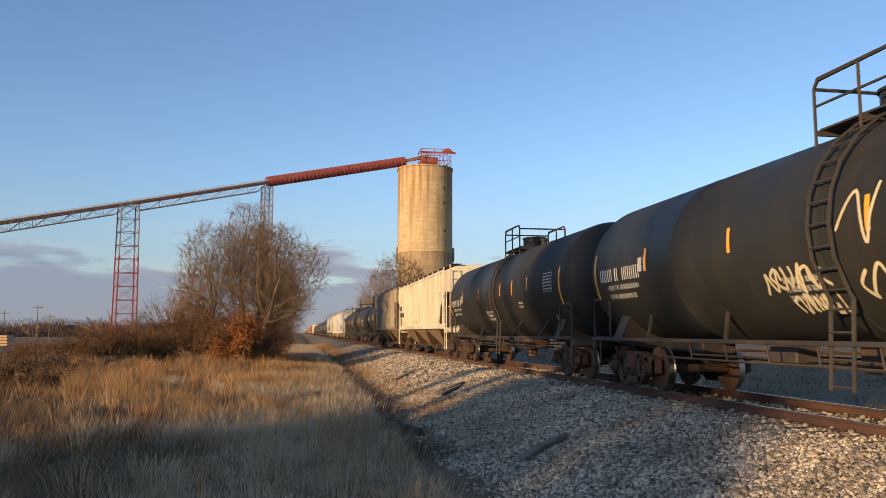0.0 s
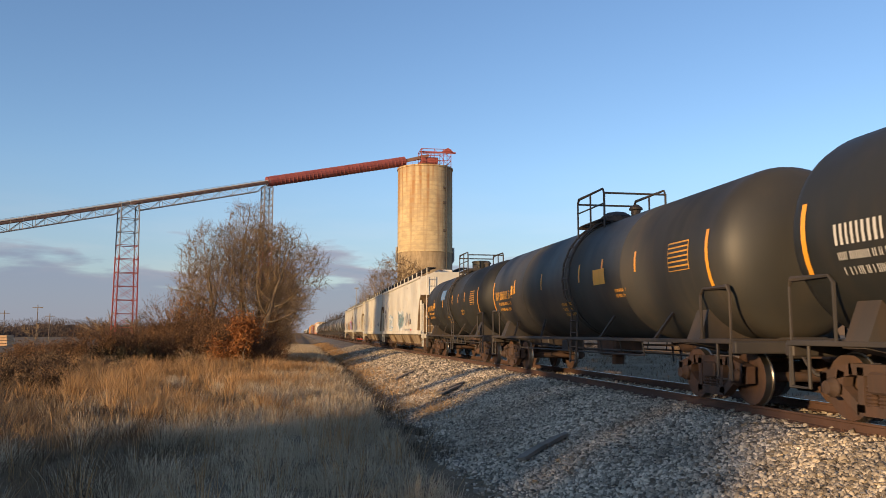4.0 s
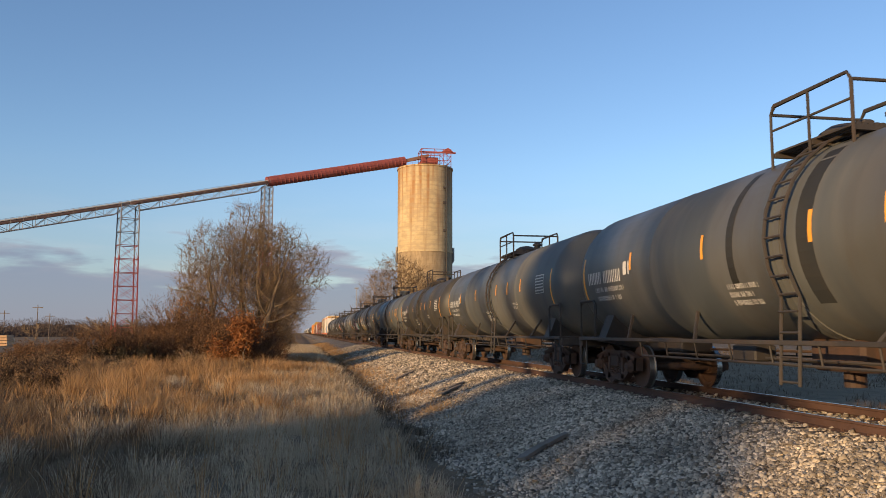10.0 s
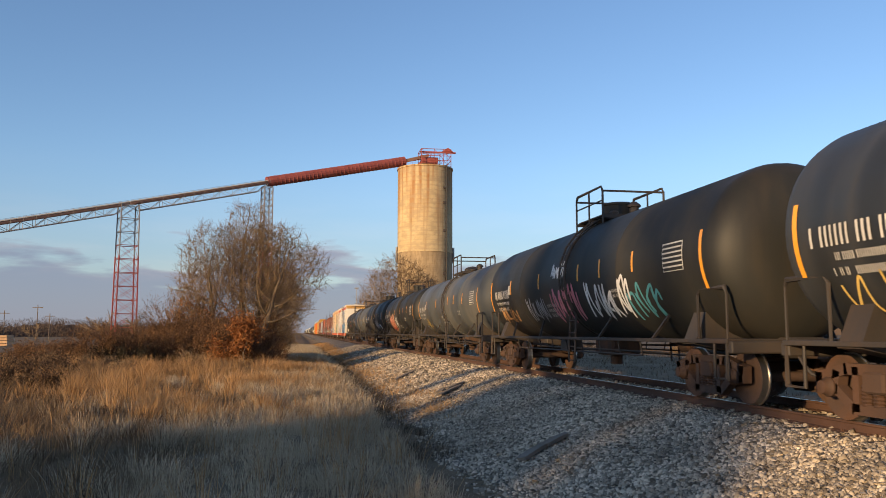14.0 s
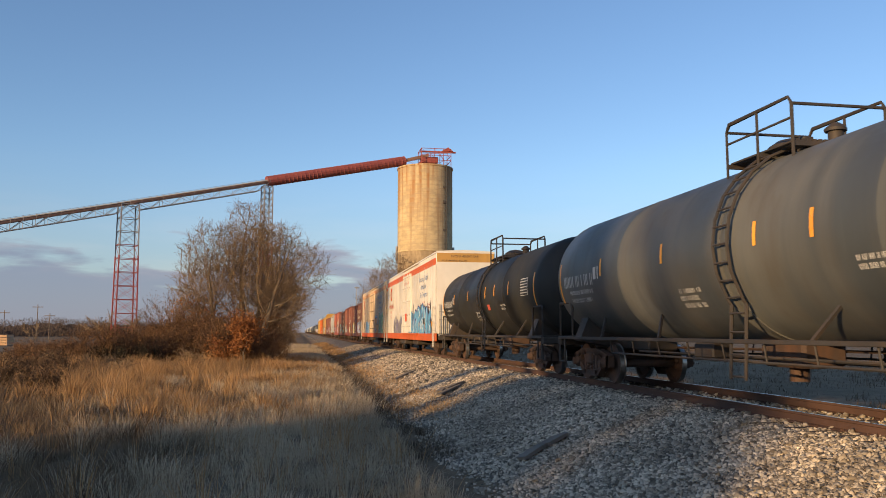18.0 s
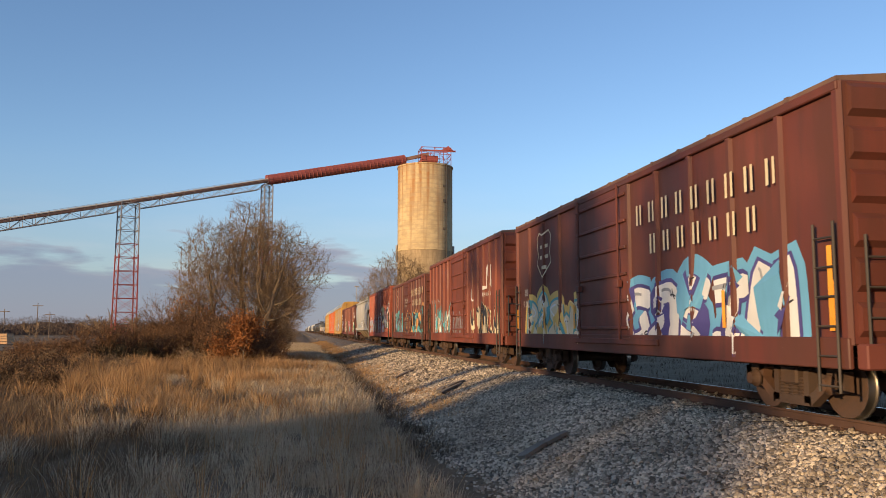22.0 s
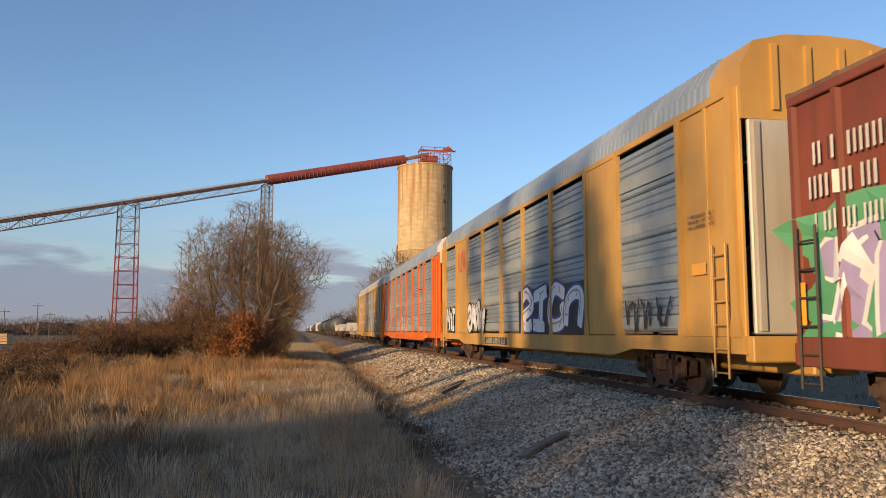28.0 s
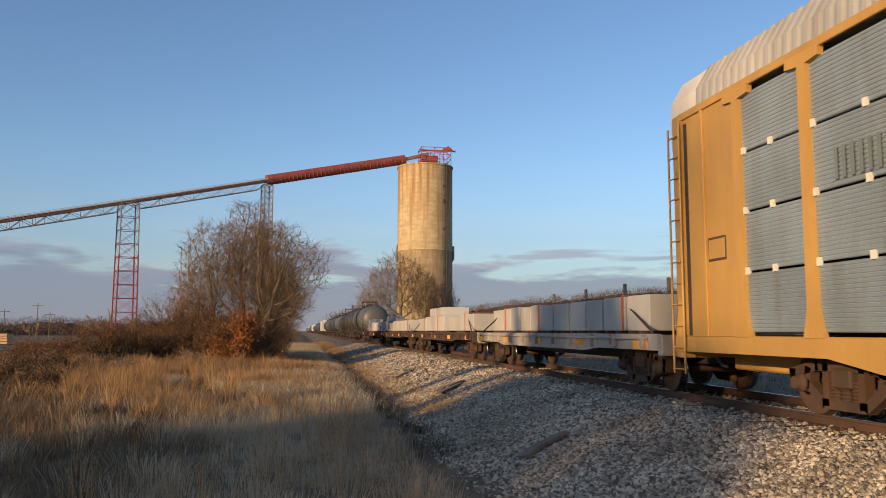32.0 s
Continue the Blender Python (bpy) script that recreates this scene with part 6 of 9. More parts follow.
# ---- covered hoppers ----
def hopper_car(k, label, mat, bays, seed, eave=4.25, sill=1.12, ribs=0, belly=None, bulge=0.0, ladder_mat=None, centre=2.1, notch=1.0, lift=0.0, rib_mat=None):
    car, length = new_car("covered_hopper", label, k)
    rng = random.Random(seed)
    w = 1.55 - (0.10 if ribs else 0.0)
    h = length / 2 - 0.75
    lm = ladder_mat or mat

    def ring(y, zb, zt):
        out = []
        for i in range(7):
            z = zb + (zt - zb) * i / 6
            u = (z - sill) / (eave - sill)
            out.append((-(w - 0.06 + (bulge * 4 * u * (1 - u) if bulge else 0.06)), y, z))
        up = zt + 0.06
        out += [(-w + 0.03, y, up), (-0.75, y, up + 0.30), (0.75, y, up + 0.30), (w - 0.03, y, up)]
        return out + [(-x, y_, z) for x, y_, z in reversed(out[:7])]

    rows = [(-h, eave - 0.95), (-h + notch * 0.35, eave - 1.25), (-h + notch * 0.8, sill + 1.0), (-h + notch, sill)]
    rings = [ring(y, z, eave) for y, z in rows] + [ring(-y, z, eave) for y, z in reversed(rows)]
    part("body", Mesh().loft(rings), mat, car, "", bool(bulge))
    # slope sheets: the end bay's shade is put into their dark colour, with its grime
    for e in (-1, 1):
        sheet = [[(x, e * y + e * 0.012, z - 0.012) for x in (-w + 0.03, w - 0.03)] + [(x, e * y - e * 0.02, z + 0.02) for x in (w - 0.03, -w + 0.03)] for y, z in [(-yy, zz) for yy, zz in rows]]
        part("slope_sheet", Mesh().loft(sheet), DARKSTEEL if ribs else HOP_BELLY, car, "slope sheet under the overhanging end, darkened for shade and grime")
    trim = Mesh()
    for s in (-1, 1):
        trim.box(s * (w + 0.03) - 0.04, s * (w + 0.03) + 0.04, -h, h, eave - 0.02, eave + 0.11, 0.015)
    part("roof_edge", trim, mat, car)
    sl = Mesh()
    for s in (-1, 1):
        sl.box(s * w - 0.06, s * w + 0.05, -h, h, sill - 0.03, sill + 0.20, 0.015)
    part("side_sill", sl, mat, car)
    bm_ = belly or mat
    # outlet bays
    span = 2 * (h - notch - 0.35)
    bl = span / bays
    for i in range(bays):
        y0 = -span / 2 + i * bl
        yc = y0 + bl / 2
        top = [(-1.38, y0 + 0.05), (1.38, y0 + 0.05), (1.38, y0 + bl - 0.05), (-1.38, y0 + bl - 0.05)]
        bx_, by_ = (0.72, 0.32) if ribs or bulge else (1.12, bl * 0.30)
        bot = [(-bx_, yc - by_), (bx_, yc - by_), (bx_, yc + by_), (-bx_, yc + by_)]
        b = part("hopper_bay", Mesh().loft([[(x, y, sill) for x, y in top], [(x, y, 0.52) for x, y in bot]]), bm_, car, "sloping outlet funnel")
        part("outlet_gate", Mesh().box(-bx_ - 0.06, bx_ + 0.06, yc - by_ - 0.06, yc + by_ + 0.06, 0.43 if by_ > 0.4 else 0.47, 0.53, 0.01), RUSTY, b, "rusty sliding outlet gate")
        if by_ > 0.4:
            part("trough_lip", Mesh().box(-bx_ - 0.03, -bx_ + 0.01, yc - by_, yc + by_, 0.53, 0.62, 0.006), bm_, b)
        for q in (-0.34, 0.34):
            part("gate_rail", Mesh().box(-1.12, 0.9, yc + q - 0.03, yc + q + 0.03, 0.40, 0.47, 0.008), DARKSTEEL, b)
        part("gate_shaft", Mesh().rod((-1.2, yc + 0.12, 0.43), (1.2, yc + 0.12, 0.43), 0.028, 8), RUSTY, b)
        part("capstan", Mesh().lathe_x([(-1.32, 0.03), (-1.31, 0.065), (-1.14, 0.065), (-1.13, 0.03)], yc + 0.12, 0.43, 10).box(-1.12, -0.98, yc + 0.02, yc + 0.22, 0.34, 0.52, 0.015), RED_INK if k == 10 else RUSTY, b, "capstan that winds the gate")
    part("centre_sill", Mesh().box(-0.33, 0.33, -length / 2 + 0.6, length / 2 - 0.6, 0.78, 1.08, 0.03), bm_, car)
    # roof walk, hatches
    for s in (-1, 1):
        for j in range(5):
            part("walk_slat", Mesh().box(s * (0.72 + j * 0.10) - 0.035, s * (0.72 + j * 0.10) + 0.035, -h - 0.25, h + 0.25, eave + 0.58 + lift, eave + 0.61 + lift), DARKSTEEL, car)
    n = 11
    for i in range(n):
        y = -h + 0.1 + (2 * h - 0.2) * i / (n - 1)
        for s in (-1, 1):
            br = part("walk_bracket", Mesh().box(s * 1.16 - 0.02, s * 1.16 + 0.02, y - 0.055, y + 0.055, eave + 0.15, eave + 0.60 + lift), mat, car)
            if s < 0:
                part("bracket_arm", Mesh().box(min(s * 0.66, s * 1.16), max(s * 0.66, s * 1.16), y - 0.025, y + 0.025, eave + 0.53 + lift, eave + 0.575 + lift), DARKSTEEL, br)
    part("hatch_trough", Mesh().box(-0.42, 0.42, -h + 0.5, h - 0.5, eave + 0.30, eave + 0.54 + lift, 0.04), mat, car, "long hatch covers on the roof")
    # ribs
    spans = []
    if ribs:
        for i in range(ribs):
            y = -h + 0.08 + (2 * h - 0.16) * i / (ribs - 1)
            spans.append((y - 0.045, y + 0.045))
            zb = sill + 0.1 if abs(y) < h - notch else (eave - 0.95)
            for s in (-1, 1):
                part("rib", Mesh().box(min(s * w, s * (w + 0.10)), max(s * w, s * (w + 0.10)), y - 0.036, y + 0.036, zb, eave, 0.012), rib_mat or mat, car)
    if bulge:                # weld seams down the curved side
        for i in range(8):
            y = -h + 1.2 + (2 * h - 2.4) * i / 7
            m = Mesh()
            for j in range(10):
                za, zb = sill + 0.22 + (eave - sill - 0.24) * j / 10, sill + 0.22 + (eave - sill - 0.24) * (j + 1) / 10
                vs = []
                for z, yy in ((za, y - 0.016), (za, y + 0.016), (zb, y + 0.016), (zb, y - 0.016)):
                    u = (z - sill) / (eave - sill)
                    vs.append((-(w - 0.06 + bulge * 4 * u * (1 - u)) - 0.007, yy, z))
                m.add(vs, [(0, 1, 2, 3)])
            part("weld_seam", m, HOP_TAN, car, "dirty weld seam")
    # end platforms, ladders, posts
    for e in (-1, 1):
        ye = e * (h + 0.15)
        part("end_platform", Mesh().box(-1.5, 1.5, min(ye, ye - e * 1.1), max(ye, ye - e * 1.1), sill - 0.05, sill + 0.02, 0.01).box(-1.5, 1.5, ye - 0.05, ye + 0.05, sill - 0.22, sill + 0.02, 0.01), mat, car)
        for s in (-1, 1):
            ladder(car, s * 1.44, ye + e * 0.10, 0.42, (eave + 0.25 if s * e < 0 else sill + 1.7), DARKSTEEL if rib_mat else lm)
            part("corner_post", Mesh().box(s * 1.44 - 0.05, s * 1.44 + 0.05, ye - e * 0.62 - 0.05, ye - e * 0.62 + 0.05, sill, eave - 0.5, 0.012), mat, car)
        ladder(car, -1.0, ye, sill, eave + 0.1, lm, axis="x")
        part("slope_sheet_brace", Mesh().slab_x([(e * (h - 0.1), sill + 0.05), (e * (h - 0.35), sill + 0.05), (e * (h - 0.45), eave - 1.0), (e * (h - 0.1), eave - 1.0)], -0.06, 0.06), bm_, car)
        part("end_handrail", Mesh().pipe([(-1.3, ye, sill + 1.0), (1.3, ye, sill + 1.0)], 0.022).rod((0, ye, sill), (0, ye, sill + 1.0), 0.022), lm, car)
        br = Mesh().lathe_x([(-0.25, 0.05), (-0.24, 0.2), (0.24, 0.2), (0.25, 0.05)], ye - e * 0.6, sill + 0.3, 14) if e < 0 else Mesh().box(-0.3, 0.5, ye + 0.4, ye + 0.75, sill + 0.05, sill + 0.45, 0.04)
        part("brake_gear", br, DARKSTEEL, car)
    running_gear(car, length, centre)
    side = flat_side(-w - (bulge - 0.03 if bulge else 0.0), spans, 0.10)
    if bulge:
        def fn(y, z):
            u = max(0, min(1, (z - sill) / (eave - sill)))
            return (-(w - 0.06 + bulge * 4 * u * (1 - u)), -1.0, 0.0)
        side = Side(fn)
    return car, side, h


# ---- box cars and refrigerator cars ----
def box_car(k, label, mat, seed, top=4.45, door=(-2.4, 1.6), two_doors=False, rib_n=8, centre=2.85, plug=True, end_mat=None):
    car, length = new_car("boxcar", label, k)
    w, h, sill = 1.48, length / 2 - 0.92, 1.02
    part("body", Mesh().box(-w, w, -h, h, sill, top - 0.12, 0.02), mat, car)
    nseg = 14
    for i in range(nseg):
        y0, y1 = -h + 2 * h * i / nseg, -h + 2 * h * (i + 1) / nseg
        part("roof_panel", Mesh().slab_y([(-w - 0.03, top - 0.12), (w + 0.03, top - 0.12), (w + 0.03, top - 0.06), (0, top + 0.09), (-w - 0.03, top - 0.06)], y0 + 0.04, y1 - 0.05), BOX_ROOF, car)
        part("roof_seam", Mesh().slab_y([(-w - 0.04, top - 0.12), (w + 0.04, top - 0.12), (w + 0.04, top - 0.045), (0, top + 0.11), (-w - 0.04, top - 0.045)], y1 - 0.05, y1 + 0.04), BOX_ROOF, car)
    rng = random.Random(seed)
    spans = []
    d0, d1 = door
    for a, b, n in ((-h, d0, rib_n), (d1, h, max(3, int(rib_n * (h - d1) / (h + d0))))):
        for i in range(n + 1):
            y = a + (b - a) * i / n
            y = min(max(y, -h + 0.06), h - 0.06)
            spans.append((y - 0.06, y + 0.06))
            for s in (-1, 1):
                part("side_post", Mesh().loft([[(s * w, y - 0.08, z), (s * (w + 0.06), y - 0.045, z), (s * (w + 0.06), y + 0.045, z), (s * w, y + 0.08, z)] for z in (sill, top - 0.14)]), mat, car)
    for s in (-1, 1):
        x0, x1 = (w, w + 0.07) if s > 0 else (-w - 0.07, -w)
        part("top_chord", Mesh().box(x0, x1, -h, h, top - 0.26, top - 0.13, 0.015), mat, car)
        part("side_sill", Mesh().box(x0, x1, -h, h, sill - 0.30, sill + 0.10, 0.015), mat, car)
        leaves = [(d0, (d0 + d1) / 2), ((d0 + d1) / 2, d1)] if two_doors else [(d0, d1)]
        for a, b in leaves:
            dr = part("door", Mesh().box(min(s * w, s * (w + 0.05)), max(s * w, s * (w + 0.05)), a + 0.02, b - 0.02, sill + 0.06, top - 0.24, 0.012), mat, car, "sliding side door with level ribs")
            for i in range(6):
                z = sill + 0.25 + (top - sill - 0.7) * i / 5
                part("door_rib", Mesh().box(min(s * (w + 0.05), s * (w + 0.10)), max(s * (w + 0.05), s * (w + 0.10)), a + 0.06, b - 0.06, z - 0.035, z + 0.035, 0.012), mat, dr)
            for y in ((a + 0.35, b - 0.35) if plug else (a + 0.3,)):
                part("lock_rod", Mesh().rod((s * (w + 0.13), y, sill + 0.0), (s * (w + 0.13), y, top - 0.22), 0.022, 6).box(s * (w + 0.13) - 0.05, s * (w + 0.13) + 0.05, y - 0.09, y + 0.09, sill + 1.1, sill + 1.25, 0.01), mat, dr)
        part("door_track", Mesh().box(x0 - 0.05, x1 + 0.05, d0 - 1.4, d1 + 0.2, sill - 0.10, sill + 0.02, 0.01), mat, car)
    for e in (-1, 1):
        n = 6
        for i in range(n):
            z = sill + 0.32 + (top - sill - 0.70) * i / (n - 1)
            part("end_rib", Mesh().loft([[(x, e * h, z - 0.22), (x, e * (h + 0.09), z - 0.14), (x, e * (h + 0.09), z + 0.14), (x, e * h, z + 0.22)] for x in (-w + 0.08, w - 0.08)]), end_mat or mat, car)
        for s in (-1, 1):
            ladder(car, s * (w + 0.10), e * (h - 0.35), 0.42, 2.6, DARKSTEEL, 0.4)
        ladder(car, -w + 0.35, e * (h + 0.12), 0.9, 2.4, DARKSTEEL, 0.4, axis="x")
        part("end_sill", Mesh().box(-1.45, 1.45, min(e * h, e * (h + 0.2)), max(e * h, e * (h + 0.2)), 0.72, 1.04, 0.02), mat, car)
        part("draft_sill", Mesh().box(-0.33, 0.33, min(e * h * 0.62, e * (h + 0.3)), max(e * h * 0.62, e * (h + 0.3)), 0.70, 1.0, 0.02), DARKSTEEL, car)
    part("underframe", Mesh().box(-0.35, 0.35, -h, h, 0.62, 1.0, 0.03).box(-1.2, 1.2, -1.5, -1.3, 0.75, 1.0).box(-1.2, 1.2, 1.3, 1.5, 0.75, 1.0).box(0.4, 0.9, -0.5, 0.6, 0.55, 0.95, 0.05), DARKSTEEL, car)
    part("brake_wheel", Mesh().lathe_y([(-h - 0.22, 0.27), (-h - 0.20, 0.28), (-h - 0.18, 0.27), (-h - 0.18, 0.25), (-h - 0.22, 0.25)], 0.5, 2.3, 20), DARKSTEEL, car)
    running_gear(car, length, centre)
    side = flat_side(-w, spans, 0.06)
    for f in (-0.97, -0.62, 0.3, 0.62, 0.97):
        stripe(car, flat_side(-w - 0.065), f * h, 1.25, 1.85, 0.10)
    return car, side, h


def reefer(k, label, mat, seed, stained):
    car, length = new_car("refrigerator_car", label, k)
    w, h, sill, top = 1.53, length / 2 - 0.62, 1.12, 5.29
    part("body", Mesh().box(-w, w, -h, h, sill, top - 0.10, 0.03), mat, car)
    part("roof", Mesh().slab_y([(-w - 0.02, top - 0.10), (w + 0.02, top - 0.10), (w - 0.05, top), (0, top + 0.07), (-w + 0.05, top)], -h - 0.02, h + 0.02), mat, car, "smooth pale roof")
    for s in (-1, 1):
        a, b = sorted((s * (w + 0.004), s * (w - 0.05)))
        part("top_band", Mesh().box(a, b, -h + 0.03, h - 0.03, top - 0.68, top - 0.34), ORANGE_FADED if stained else ORANGE, car, "orange band under the roof")
        x0, x1 = sorted((s * (w - 0.05), s * (w + 0.03)))
        part("side_sill", Mesh().box(x0, x1, -h, h, 0.74, sill + 0.02, 0.015), ORANGE, car, "orange side sill")
        n = 24
        for i in range(n + 1):
            y = -h + 2 * h * i / n
            if abs(y + 0.4) > 1.7:
                part("panel_joint", Mesh().box(min(s * w, s * (w + 0.012)), max(s * w, s * (w + 0.012)), y - 0.011, y + 0.011, sill + 0.03, top - 0.54, 0.003), HOP_BELLY if stained else GALV_PALE, car)
        d0, d1 = -2.1, 1.3
        dr = part("plug_door", Mesh().box(min(s * w, s * (w + 0.05)), max(s * w, s * (w + 0.05)), d0, d1, sill + 0.10, top - 0.50, 0.015), mat, car, "wide plug door")
        for y in (d0 + 0.25, d0 + 1.15, d1 - 1.15, d1 - 0.25):
            part("lock_rod", Mesh().rod((s * (w + 0.10), y, sill - 0.05), (s * (w + 0.10), y, top - 0.40), 0.017, 6), mat, dr)
        for z in (sill + 0.35, sill + 1.05, sill + 1.9, sill + 2.75, sill + 3.4):
            for y in (d0 + 0.25, d0 + 1.15, d1 - 1.15, d1 - 0.25):
                if s < 0:
                    part("rod_bracket", Mesh().box(-w - 0.125, -w - 0.05, y - 0.03, y + 0.03, z + 0.06, z + 0.12, 0.008), RUSTY if stained else GALV_PALE, dr, "rod bracket")
            part("door_rail", Mesh().box(min(s * (w + 0.05), s * (w + 0.08)), max(s * (w + 0.05), s * (w + 0.08)), d0 + 0.05, d1 - 0.05, z - 0.02, z + 0.02), mat, dr)
        for y in (d0 - 0.05, d1 + 0.05):
            part("door_jamb", Mesh().box(min(s * w, s * (w + 0.07)), max(s * w, s * (w + 0.07)), y - 0.045, y + 0.045, sill + 0.06, top - 0.5, 0.01), mat, car)
        part("door_gear", Mesh().box(min(s * (w + 0.06), s * (w + 0.16)), max(s * (w + 0.06), s * (w + 0.16)), -0.50, -0.32, sill + 0.75, sill + 1.25, 0.02), RED_INK if not stained else mat, dr)
        part("door_track", Mesh().box(min(s * w, s * (w + 0.10)), max(s * w, s * (w + 0.10)), -5.2, 1.6, top - 0.16, top - 0.09), mat, car)
        part("door_track", Mesh().box(min(s * w, s * (w + 0.12)), max(s * w, s * (w + 0.12)), -5.2, 1.6, sill - 0.08, sill + 0.02), ORANGE, car)
    for e in (-1, 1):
        y0, y1 = sorted((e * h, e * (h + 0.012)))
        part("end_panel", Mesh().box(-w + 0.05, w - 0.05, y0, y1, top - 0.55, top - 0.02), YELLOW if not stained else REEF_STAINED, car, "yellow warning panel across the end")
        if stained:
            part("end_band", Mesh().box(-w + 0.05, w - 0.05, y0, y1 + e * 0.002, top - 0.84, top - 0.66), ORANGE, car)
        for s in (-1, 1):
            ladder(car, s * (w + 0.09), e * (h - 0.3), 0.45, 2.5, GALV_PALE, 0.42)
        ladder(car, -w + 0.35, e * (h + 0.10), 1.0, 2.6, GALV_PALE, 0.42, axis="x")
        part("end_gate", Mesh().pipe([(-1.2, e * (h + 0.12), 1.1), (-1.2, e * (h + 0.12), 2.2), (1.2, e * (h + 0.12), 2.2), (1.2, e * (h + 0.12), 1.1)], 0.025), GALV_PALE, car)
        part("draft_sill", Mesh().box(-0.4, 0.4, min(e * (h - 4), e * (h + 0.2)), max(e * (h - 4), e * (h + 0.2)), 0.68, 1.1, 0.03).box(-1.4, 1.4, e * h - 0.1, e * h + 0.1, 0.8, 1.1, 0.02), DARKSTEEL, car)
    part("underframe", Mesh().box(-0.4, 0.4, -h, h, 0.6, 1.1, 0.03).box(-1.3, 1.3, -3.0, -1.2, 0.45, 0.8, 0.06), DARKSTEEL, car)
    part("fuel_tank", Mesh().box(-1.35, -0.5, 2.2, 5.0, 0.42, 0.85, 0.08), DARKSTEEL, car)
    running_gear(car, length, 3.3)
    side = flat_side(-w - 0.012)
    return car, side, h


